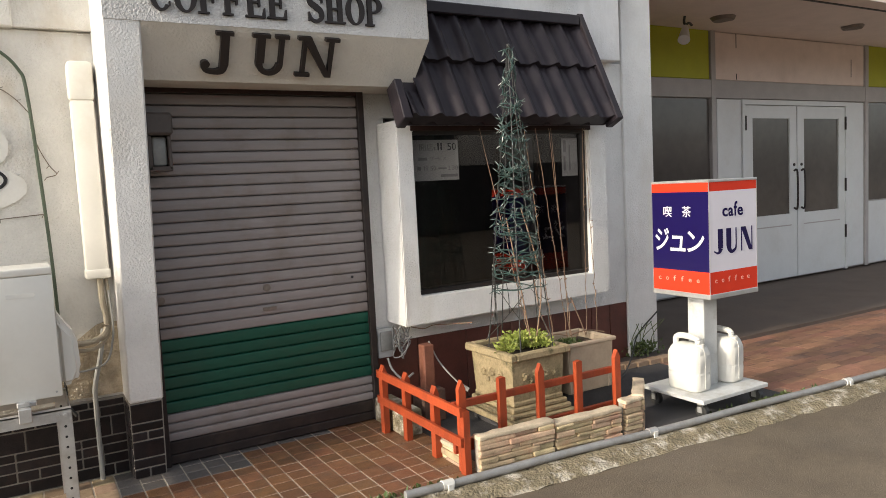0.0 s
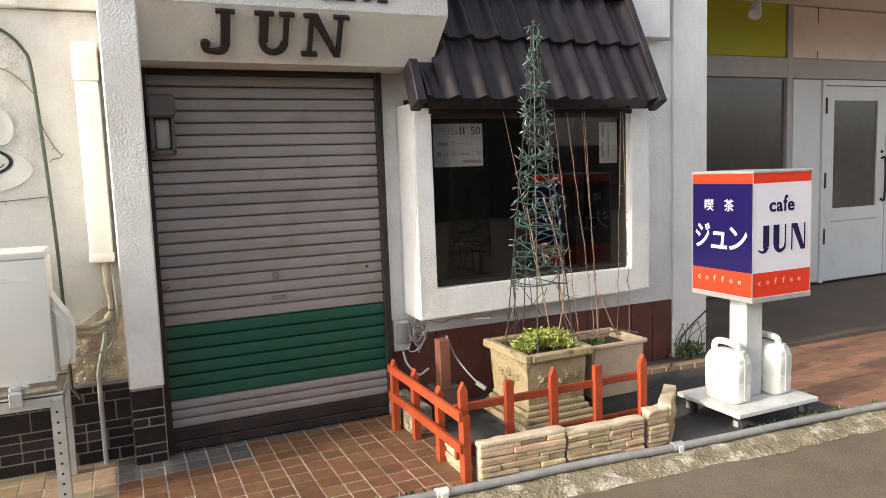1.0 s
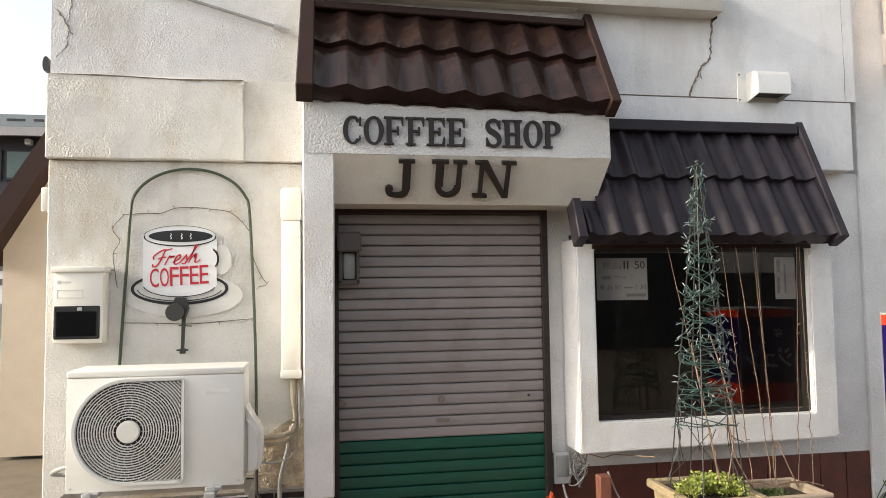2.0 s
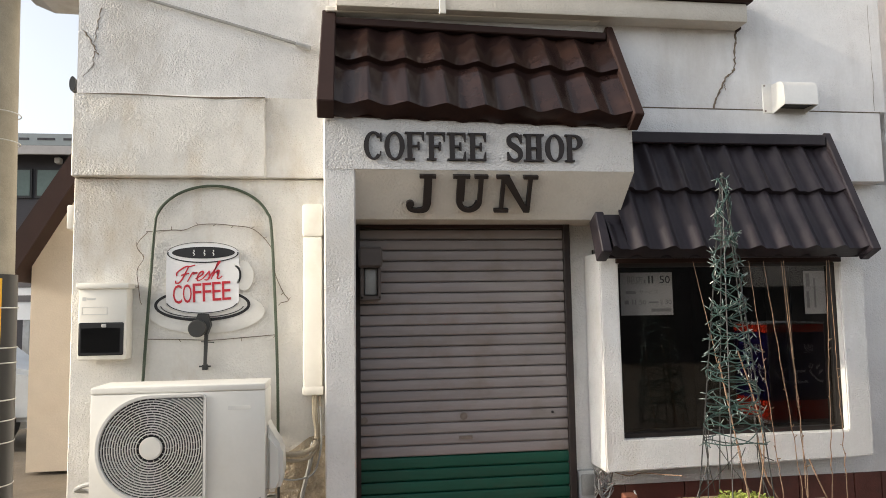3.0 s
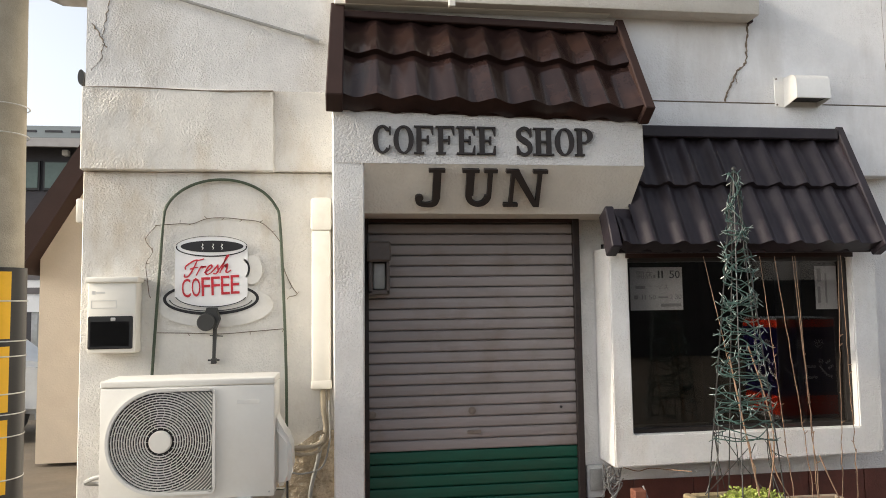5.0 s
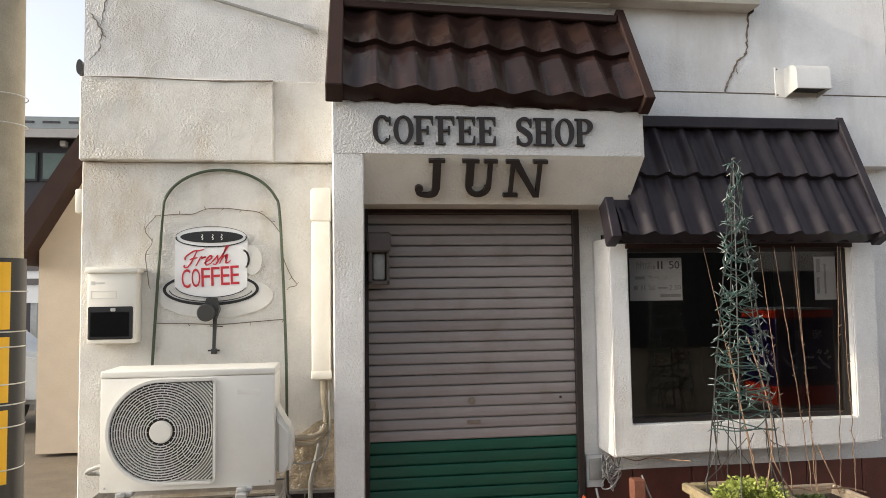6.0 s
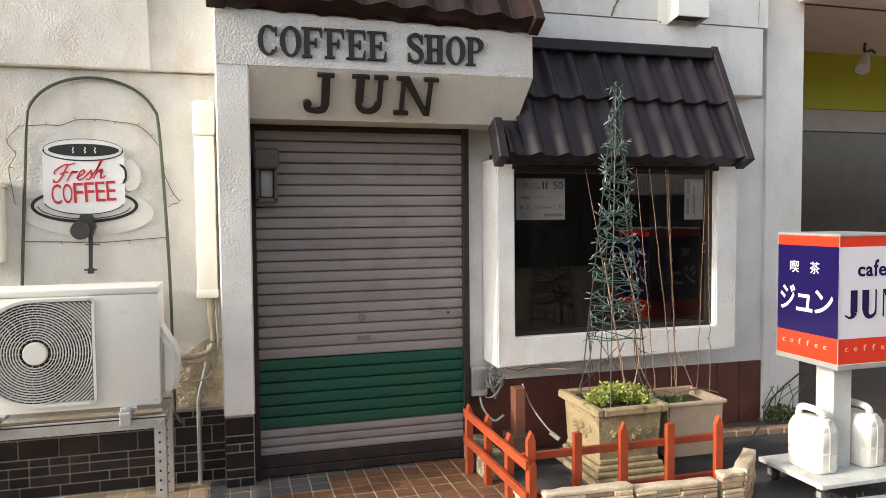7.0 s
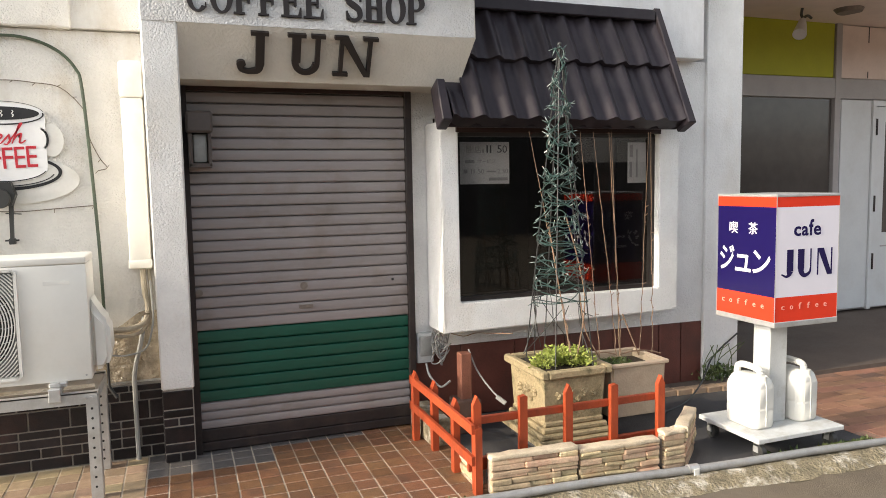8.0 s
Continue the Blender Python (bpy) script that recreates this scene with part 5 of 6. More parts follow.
stone_block("pale stacked-stone edging block behind the kerb pipe", (2.302, 3.262), (2.762, 3.240), 0.200)
stone_block("stacked-stone edging block with reddish courses", (2.776, 3.240), (3.232, 3.222), 0.178)
stone_block("short stacked-stone corner edging block", (3.262, 3.225), (3.395, 3.225), 0.205)
stone_block("stacked-stone edging block turned towards the wall", (3.40, 3.225), (3.66, 3.47), 0.215)
stone_block("half-hidden pale edging block beside the fence", (2.285, 3.66), (2.285, 3.40), 0.10)

planter = thing("stone_planter", (2.97, 3.82, 0), "mossy square stone planter with moulded flowers on a stepped foot", "planter")


def frustum(bm, cx, cy, z0, z1, a0, b0, a1, b1):
    v = [bm.verts.new((cx + sx * a, cy + sy * b, z)) for z, a, b in ((z0, a0, b0), (z1, a1, b1)) for sx, sy in ((-1, -1), (1, -1), (1, 1), (-1, 1))]
    for f in ((3, 2, 1, 0), (4, 5, 6, 7), (0, 1, 5, 4), (1, 2, 6, 5), (2, 3, 7, 6), (3, 0, 4, 7)):
        bm.faces.new([v[i] for i in f])


PX, PY = 2.972, 3.83
bm = NB()
frustum(bm, PX, PY, 0.185, 0.44, 0.178, 0.196, 0.191, 0.212)
part("body", bm, PLANTER, planter)
bm = NB()
for s in ((-1, 0), (1, 0), (0, -1), (0, 1)):
    a, b = 0.198, 0.226
    if s[0]:
        box(bm, PX + s[0] * a - 0.022, PX + s[0] * a + 0.022, PY - b - 0.02, PY + b + 0.02, 0.432, 0.478, 0.008)
    else:
        box(bm, PX - a + 0.021, PX + a - 0.021, PY + s[1] * b - 0.022, PY + s[1] * b + 0.022, 0.433, 0.477, 0.008)
part("rim", bm, PLANTER, planter)
bm = NB()
for z0, z1, g in ((0.055, 0.095, 0.062), (0.095, 0.125, 0.045), (0.125, 0.155, 0.028), (0.155, 0.187, 0.010)):
    box(bm, PX - 0.176 - g, PX + 0.176 + g, PY - 0.194 - g, PY + 0.194 + g, z0, z1, 0.008)
part("foot", bm, PLANTER, planter, "stepped mossy foot")
bm = NB()
box(bm, PX - 0.19, PX + 0.19, PY - 0.15, PY + 0.22, 0.0, 0.056, 0.006)
part("base_slab", bm, DARK_PAVE, planter, "dark base slab")
bm = NB()
rp = random.Random(8)
for cx, cz, r in ((-0.095, 0.33, 0.032), (-0.02, 0.345, 0.028), (0.06, 0.335, 0.034), (0.12, 0.32, 0.022), (-0.055, 0.295, 0.024), (0.02, 0.295, 0.026)):
    for k in range(5):
        an = k * 1.256 + rp.random()
        bmesh.ops.create_icosphere(bm, subdivisions=1, radius=r * 0.42, matrix=Matrix.Translation((PX + cx + r * 0.5 * math.cos(an), PY - 0.203, cz + r * 0.5 * math.sin(an))))
    bmesh.ops.create_icosphere(bm, subdivisions=1, radius=r * 0.4, matrix=Matrix.Translation((PX + cx, PY - 0.212, cz)))
part("relief", bm, PLANTER, planter, "moulded flower relief", True)
bm = NB()
for cy, cz, r in ((-0.09, 0.33, 0.032), (0.0, 0.335, 0.034), (0.09, 0.32, 0.03), (-0.045, 0.285, 0.024), (0.05, 0.285, 0.024)):
    for k in range(5):
        an = k * 1.256
        bmesh.ops.create_icosphere(bm, subdivisions=1, radius=r * 0.42, matrix=Matrix.Translation((PX - 0.188, PY + cy + r * 0.5 * math.cos(an), cz + r * 0.5 * math.sin(an))))
part("relief", bm, PLANTER, planter, "moulded flower relief", True)
bm = NB()
box(bm, PX - 0.182, PX + 0.182, PY - 0.21, PY + 0.21, 0.43, 0.45)
part("soil", bm, SOIL, planter)


def leaf(bm, p, d, size, rr):
    d = d.normalized()
    s = d.cross(Vector((rr.uniform(-1, 1), rr.uniform(-1, 1), rr.uniform(-0.2, 1)))).normalized()
    n = d.cross(s)
    q = [p, p + d * size * 0.45 + s * size * 0.32 + n * size * 0.10, p + d * size, p + d * size * 0.45 - s * size * 0.32 + n * size * 0.10]
    mid = p + d * size * 0.5 - n * size * 0.05
    vs = [bm.verts.new(x) for x in q]
    c = bm.verts.new(mid)
    for k in range(4):
        bm.faces.new((vs[k], vs[(k + 1) % 4], c))


rl = random.Random(5)
plant = thing("bedding_plant", (PX, PY, 0.45), "bushy low yellow-green leafy plants in the stone planter", "plant")
for g in range(9):
    bm = NB()
    gx, gy = PX + rl.uniform(-0.15, 0.15), PY + rl.uniform(-0.16, 0.16)
    for k in range(230):
        a, e = rl.uniform(0, 6.28), rl.uniform(0.15, 1.5)
        r = rl.uniform(0.02, 0.092)
        c = Vector((gx + r * math.cos(a) * math.cos(e), gy + r * math.sin(a) * math.cos(e), 0.455 + r * math.sin(e) * 0.95))
        leaf(bm, c, Vector((math.cos(a), math.sin(a), rl.uniform(0.1, 1.0))), rl.uniform(0.014, 0.032), rl)
    part("leaves", bm, LEAF, plant)

planter2 = thing("plain_planter", (3.405, 3.80, 0.14), "plain sand-coloured rectangular planter with dry soil", "planter")
bm = NB()
QX, QY = 3.405, 3.80
for s in ((-1, 0), (1, 0), (0, -1), (0, 1)):
    if s[0]:
        v = [(QX + s[0] * 0.185, 0.445), (QX + s[0] * 0.163, 0.445), (QX + s[0] * 0.145, 0.145), (QX + s[0] * 0.167, 0.145)]
        prism(bm, v, QY - 0.15, QY + 0.15, "y")
    else:
        v = [(QY + s[1] * 0.165, 0.445), (QY + s[1] * 0.145, 0.445), (QY + s[1] * 0.12, 0.145), (QY + s[1] * 0.14, 0.145)]
        prism(bm, v, QX - 0.17, QX + 0.17, "x")
box(bm, QX - 0.165, QX + 0.165, QY - 0.135, QY + 0.135, 0.14, 0.17)
part("trough", bm, PLANTER_PLAIN, planter2)
bm = NB()
for x0, x1, y0, y1 in ((QX - 0.195, QX + 0.195, QY - 0.178, QY - 0.15), (QX - 0.195, QX + 0.195, QY + 0.15, QY + 0.178), (QX - 0.195, QX - 0.17, QY - 0.15, QY + 0.15), (QX + 0.17, QX + 0.195, QY - 0.15, QY + 0.15)):
    box(bm, x0, x1, y0, y1, 0.438, 0.462, 0.006)
part("rim", bm, PLANTER_PLAIN, planter2)
bm = NB()
box(bm, QX - 0.162, QX + 0.162, QY - 0.145, QY + 0.145, 0.40, 0.415)
part("soil", bm, SOIL, planter2)
bm = NB()
for k in range(160):
    p = Vector((QX + rl.uniform(-0.14, 0.06), QY + rl.uniform(-0.11, 0.11), 0.412))
    leaf(bm, p, Vector((rl.uniform(-1, 1), rl.uniform(-1, 1), rl.uniform(0.2, 1.0))), rl.uniform(0.02, 0.04), rl)
part("weeds", bm, WEED, planter2, "sparse dry weeds")
block = thing("concrete_block", (3.45, 3.8, 0), "dark concrete blocks under the plain planter", "block")
bm = NB()
box(bm, 3.25, 3.64, 3.70, 3.90, 0.0, 0.138, 0.006)
part("block", bm, DARK_PAVE, block)

# brick post, block and loose cables beside the shutter
post = thing("brick_post", (2.545, 4.2, 0), "reddish-brown post standing on a block", "post")
bm = NB()
box(bm, 2.512, 2.582, 4.165, 4.24, 0.19, 0.478, 0.005)
part("shaft", bm, POST_BROWN, post)
bm = NB()
box(bm, 2.47, 2.625, 4.12, 4.27, 0.0, 0.20, 0.006)
part("block", bm, BLOCK_BROWN, post, "grey-brown base block")
blk = thing("concrete_block", (2.32, 4.2, 0), "weathered grey concrete block behind the fence", "block")
bm = NB()
box(bm, 2.255, 2.375, 3.98, 4.38, 0.0, 0.155, 0.008)
wobble(bm, 0.003, 9)
part("block", bm, CONCRETE, blk)
outlet = thing("outlet_box", (2.37, 4.42, 0.39), "grey weatherproof outlet box on the wall", "outlet")
bm = NB()
box(bm, 2.315, 2.425, 4.405, 4.452, 0.385, 0.572, 0.008, 2)
part("case", bm, BOARD_WHITE, outlet, "", True)
bm = NB()
box(bm, 2.33, 2.41, 4.392, 4.408, 0.43, 0.555, 0.006, 2)
part("flap", bm, LAMP_GLASS, outlet, "cloudy cover flap", True)
cords = thing("extension_cord", (2.45, 4.3, 0.2), "tangled pale grey extension cords hanging from the outlet", "cable")
rc = random.Random(21)
for k in range(6):
    pts = [(2.40, 4.36, 0.50 + rc.uniform(-0.03, 0.08))]
    for q in range(5):
        pts.append((2.43 + rc.uniform(-0.05, 0.07), 4.30 + rc.uniform(-0.04, 0.05), rc.uniform(0.36, 0.60) if q < 4 else 0.52))
    bm = NB()
    tube(bm, bend(pts, 5), 0.0042, 6)
    part("cord", bm, PIPE_GREY, cords, "", True)
bm = NB()
tube(bm, bend([(2.36, 4.37, 0.39), (2.37, 4.33, 0.32), (2.42, 4.28, 0.26), (2.47, 4.24, 0.30)]), 0.007, 6)
part("cord", bm, CABLE_GREY, cords, "", True)
bm = NB()
tube(bm, bend([(2.50, 4.30, 0.58), (2.58, 4.28, 0.56), (2.66, 4.29, 0.57), (2.74, 4.22, 0.575), (2.80, 4.05, 0.60)]), 0.003, 6)
part("cord", bm, TWIG, cords, "", True)
bm = NB()
tube(bm, bend([(2.60, 4.26, 0.48), (2.63, 4.20, 0.36), (2.69, 4.12, 0.25), (2.74, 4.06, 0.19)]), 0.0055, 6)
tube(bm, [(2.71, 4.09, 0.215), (2.75, 4.05, 0.18)], 0.014, 8)
part("cord", bm, CABLE_GREY, cords, "cord with a pale plug", True)

# ---- wire tree with string lights ----
tree = thing("light_tree", (2.985, 3.86, 0.45), "wire cone wound with unlit green string lights", "decoration")
TX, TY, TOP, BOT = 2.982, 3.80, 2.242, 0.46


def cone_r(z):
    return 0.020 + 0.102 * (TOP - z)


for k in range(5):
    a = 2 * math.pi * k / 5 + 0.3
    bm = NB()
    r = cone_r(BOT)
    tube(bm, [(TX + 0.008 * math.cos(a), TY + 0.008 * math.sin(a), TOP), (TX + r * math.cos(a), TY + r * math.sin(a), BOT)], 0.0036, 5)
    part("rod", bm, CABLE_DARK, tree)
bm = NB()
bmesh.ops.create_icosphere(bm, subdivisions=2, radius=0.013, matrix=Matrix.Translation((TX, TY, TOP + 0.012)))
part("knob", bm, CABLE_DARK, tree, "dark knob at the tip", True)
rg = random.Random(17)
bm = NB()
bulb_green, bulb_pale = NB(), NB()


def bulb(p, a):
    d = Vector((rg.uniform(-1, 1) + 0.25 * math.cos(a), rg.uniform(-1, 1) + 0.25 * math.sin(a), rg.uniform(-1.3, 1.3))).normalized()
    ln = rg.uniform(0.012, 0.024)
    tube(bulb_green, [p, p + d * ln], 0.0034, 5)
    tube(bulb_pale, [p + d * ln, p + d * (ln + 0.022)], [0.0032, 0.0018], 5)


# loosely wound strands that cross one another, thick in some places and open in others
for strand, turns in enumerate((11, -8, 6.5, -5, 9)):
    npt = 340
    start = rg.uniform(0, 6.28)
    line = []
    for k in range(npt):
        f = k / (npt - 1)
        a = turns * 2 * math.pi * f + start + 1.1 * noise.noise(Vector((f * 7, strand * 5.0, 2)))
        z = min(TOP - 0.01, TOP - 0.02 - (TOP - 0.82) * f ** 0.9 + 0.14 * noise.noise(Vector((f * 11, strand * 3.1, 0))) + 0.03 * noise.noise(Vector((f * 45, strand, 5))))
        z = max(z, 0.79 + 0.045 * strand + 0.06 * noise.noise(Vector((f * 23, strand * 4.0, 7))))
        r = cone_r(z) * (0.92 + 0.22 * noise.noise(Vector((f * 30, strand * 2.0, 9)))) + 0.002
        p = Vector((TX + r * math.cos(a), TY + r * math.sin(a), z)) + 0.012 * noise.noise_vector(Vector((f * 60, strand * 7.0, 1)))
        line.append(p)
        if rg.random() < 0.22:
            bulb(p, a)
    tube(bm, line, 0.0030, 4)
ties = NB()
for k in range(11):
    a, z0 = rg.uniform(0, 6.28), rg.uniform(0.75, 0.95)
    b, z1 = a + rg.uniform(-1.6, 1.6), rg.uniform(0.5, 0.75)
    r0, r1 = cone_r(z0), cone_r(z1) * rg.uniform(0.8, 1.1)
    tube(ties, bend([(TX + r0 * math.cos(a), TY + r0 * math.sin(a), z0), (TX + 0.9 * r0 * math.cos((a + b) / 2), TY + 0.9 * r0 * math.sin((a + b) / 2), (z0 + z1) / 2), (TX + r1 * math.cos(b), TY + r1 * math.sin(b), z1)], 3), 0.0025, 4)
part("tie_wire", ties, CABLE_DARK, tree, "dark crossing tie wires")
part("light_cord", bm, WIRE_GREEN, tree)
tagged(part("socket", bulb_green, WIRE_GREEN, tree), kind="stuff")
tagged(part("bulb", bulb_pale, BULB, tree, "small clear unlit bulbs"), kind="stuff")

vine = thing("vine_strings", (3.45, 3.85, 0.42), "strings with dry vine stems from planter to canopy", "vine")
for (bx, bz), tx, ty in (((3.08, 0.50), 2.913, 4.04), ((3.27, 0.45), 3.249, 4.03), ((3.39, 0.45), 3.339, 4.03), ((3.41, 0.45), 3.466, 4.03), ((3.55, 0.45), 3.737, 4.03), ((3.64, 0.45), 3.754, 4.03), ((3.42, 0.45), 3.45, 4.03)):
    bm = NB()
    n = 26
    pts = []
    for k in range(n + 1):
        f = k / n
        w = 0.006 * (1 - f)
        pts.append((bx + (tx - bx) * f + rg.uniform(-w, w), 3.84 + (ty - 3.84) * f + rg.uniform(-w, w), bz + (1.795 - bz) * f))
    tube(bm, pts, [0.0024 * (1 - 0.6 * k / n) + 0.0006 for k in range(n + 1)], 5)
    for k in range(7):
        p = pts[rg.randrange(2, n - 8)]
        tube(bm, [p, (p[0] + rg.uniform(-0.02, 0.02), p[1] - 0.01, p[2] + rg.uniform(0, 0.02))], 0.0022, 4)
    part("stem", bm, TWIG, vine)
bm = NB()
for pts in ([(3.27, 3.84, 0.45), (3.20, 3.82, 0.55), (3.14, 3.80, 0.66), (3.12, 3.82, 0.85)], [(3.41, 3.84, 0.46), (3.50, 3.83, 0.475), (3.62, 3.86, 0.46), (3.70, 3.84, 0.44)], [(3.39, 3.85, 0.46), (3.30, 3.86, 0.48), (3.20, 3.86, 0.46)], [(3.55, 3.85, 0.44), (3.48, 3.84, 0.58), (3.44, 3.86, 0.70)], [(3.03, 3.75, 0.47), (2.98, 3.74, 0.70), (2.93, 3.75, 1.0), (2.90, 3.78, 1.25)], [(3.05, 3.74, 0.47), (3.10, 3.73, 0.8), (3.07, 3.75, 1.05), (3.01, 3.78, 1.3)]):
    tube(bm, bend(pts, 5), 0.0042, 5)
part("stem", bm, TWIG, vine)

# ---- standing sign ----
sign = thing("standing_sign", (4.16, 3.38, 0), "four-sided red, blue and white cafe sign on a wheeled stand", "sign")
SX0, SX1, SY0, SY1 = 3.890, 4.326, 3.138, 3.574
bm = NB()
box(bm, SX0 - 0.004, SX1 + 0.004, SY0 - 0.004, SY1 + 0.004, 0.706, 0.736, 0.003)
part("tray", bm, GALV, sign, "pale metal tray")
bm = NB()
box(bm, SX0 - 0.004, SX1 + 0.004, SY0 - 0.004, SY1 + 0.004, 1.398, 1.413, 0.003)
part("lid", bm, GALV, sign, "pale metal lid")
for nm, z0, z1 in (("red_band", 0.736, 0.868), ("red_band", 1.345, 1.398)):
    bm = NB()
    box(bm, SX0, SX1, SY0, SY1, z0, z1)
    part(nm, bm, RED, sign, "glossy red band")
for nm, ma, x0, x1, y0, y1, lb in (("front_panel", SIGN_WHITE, SX0 + 0.003, SX1 - 0.003, SY0, SY0 + 0.01, "white acrylic panel"), ("back_panel", BLUE, SX0 + 0.003, SX1 - 0.003, SY1 - 0.01, SY1, "dark blue panel"),
                                   ("side_panel", BLUE, SX0, SX0 + 0.01, SY0 + 0.003, SY1 - 0.003, "dark blue panel"), ("side_panel", SIGN_WHITE, SX1 - 0.01, SX1, SY0 + 0.003, SY1 - 0.003, "white acrylic panel")):
    bm = NB()
    box(bm, x0, x1, y0, y1, 0.868, 1.345)
    part(nm, bm, ma, sign, lb)
for x in (SX0, SX1):
    for y in (SY0, SY1):
        bm = NB()
        box(bm, x - 0.0015, x + 0.0015, y - 0.0015, y + 0.0015, 0.736, 1.398)
        part("corner_strip", bm, GALV, sign, "thin metal corner strip")
front = Matrix.Translation((SX0, SY0, 0))
side = Matrix.Translation((SX0, SY1, 0)) @ Matrix.Rotation(radians(-90), 4, "Z")
back = Matrix.Translation((SX1, SY1, 0)) @ Matrix.Rotation(radians(180), 4, "Z")
word("cafe", [(0.118, 0.165), (0.172, 0.217), (0.222, 0.254), (0.255, 0.305)], [0.052, 0.052, 0.088, 0.052], 0.002, BLUE, front, sign, bold=0.022, base=[1.190] * 4)
lettered("JUN", [(0.040, 0.118), (0.150, 0.243), (0.285, 0.390)], 0.145, 0.002, BLUE, front, sign, slender, 0.043, 0.008, 0.975)
for fc in (side, back):
    word("喫茶", [(0.095, 0.160), (0.240, 0.305)], 0.065, 0.002, WHITE_PAINT, fc, sign, base=[1.195] * 2)
    word("ジュン", [(0.025, 0.135), (0.145, 0.260), (0.275, 0.400)], [0.140, 0.095, 0.125], 0.002, WHITE_PAINT, fc, sign, bold=0.012, base=[0.985, 0.985, 0.985])
for fc in (front, side, back):
    word("coffee", [(0.045 + 0.059 * k, 0.045 + 0.059 * k + 0.020) for k in range(6)], [0.021, 0.021, 0.032, 0.032, 0.021, 0.021], 0.002, SIGN_FAINT, fc, sign, base=[0.800] * 6)
bm = NB()
box(bm, 4.025, 4.150, 3.30, 3.425, 0.125, 0.700, 0.004)
part("post", bm, BOARD_WHITE, sign, "white square post")
bm = NB()
box(bm, 4.00, 4.18, 3.27, 3.46, 0.688, 0.706)
part("mounting_plate", bm, DARK_STEEL, sign)
bm = NB()
box(bm, 3.772, 4.375, 3.105, 3.575, 0.100, 0.126, 0.004)
part("platform", bm, BOARD_WHITE, sign, "white painted board")
for x in (3.83, 4.33):
    for y in (3.16, 3.52):
        bm = NB()
        tube(bm, [(x - 0.014, y, 0.041), (x + 0.014, y, 0.041)], 0.04, 14)
        caster = part("caster", bm, CABLE_DARK, sign, "worn dark caster wheel", True)
        bm = NB()
        box(bm, x - 0.022, x + 0.022, y - 0.012, y + 0.02, 0.07, 0.10)
        box(bm, x - 0.022, x - 0.017, y - 0.012, y + 0.02, 0.035, 0.08)
        box(bm, x + 0.017, x + 0.022, y - 0.012, y + 0.02, 0.035, 0.08)
        part("fork", bm, GALV, caster)


def canister(at, turn, label):
    """White plastic water can with a carrying handle, cap and ribs."""
    ob = thing("water_canister", at, label, "canister", "canisters weighing down the sign")
    m = Matrix.Translation(at) @ Matrix.Rotation(radians(turn), 4, "Z")

    def put(name, bm, ma, lb=""):
        bm.transform(m)
        part(name, bm, ma, ob, lb, True)
    w, ln = 0.080, 0.122
    bm = NB()
    rings = []
    for z, sx, y0, y1, cut in ((0.0, 0.86, -0.88, 0.88, 0.024), (0.014, 0.98, -0.98, 0.98, 0.030), (0.10, 1.0, -1.0, 1.0, 0.030), (0.112, 0.97, -0.98, 0.98, 0.030), (0.124, 1.0, -1.0, 1.0, 0.030), (0.225, 1.0, -1.0, 1.0, 0.030), (0.268, 0.80, -0.90, 0.84, 0.026), (0.284, 0.55, -0.80, 0.62, 0.02)):
        a, p, q = w * sx, ln * y0, ln * y1
        rings.append([bm.verts.new((x, y, z)) for x, y in ((-a + cut, p), (a - cut, p), (a, p + cut), (a, q - cut), (a - cut, q), (-a + cut, q), (-a, q - cut), (-a, p + cut))])
    for lo, hi in zip(rings, rings[1:]):
        for k in range(8):
            bm.faces.new((lo[k], lo[(k + 1) % 8], hi[(k + 1) % 8], hi[k]))
    bm.faces.new(rings[0][::-1])
    bm.faces.new(rings[-1])
    bmesh.ops.bevel(bm, geom=bm.edges[:], offset=0.005, segments=2, affect="EDGES")
    put("body", bm, PLASTIC)
    bm = NB()
    tube(bm, bend([(0, ln - 0.02, 0.255), (0, ln - 0.025, 0.305), (0, ln - 0.06, 0.325), (0, -ln + 0.09, 0.325), (0, -ln + 0.055, 0.31), (0, -ln + 0.05, 0.262)], 4), 0.019, 8)
    put("handle", bm, PLASTIC)
    bm = NB()
    tube(bm, [(0, -ln + 0.035, 0.255), (0, -ln + 0.035, 0.292)], 0.026, 14)
    put("cap", bm, PLASTIC)
    bm = NB()
    prism(bm, [(-ln - 0.002, 0.02), (ln + 0.002, 0.02), (ln + 0.002, 0.225), (ln * 0.86, 0.268), (-ln * 0.92, 0.268), (-ln - 0.002, 0.225)], -0.002, 0.002)
    put("seam", bm, PLASTIC)
    return ob


canister((3.925, 3.335, 0.127), 0, "white plastic water can standing on the sign's platform")
canister((4.245, 3.345, 0.127), 3, "white plastic water can behind the sign's post")

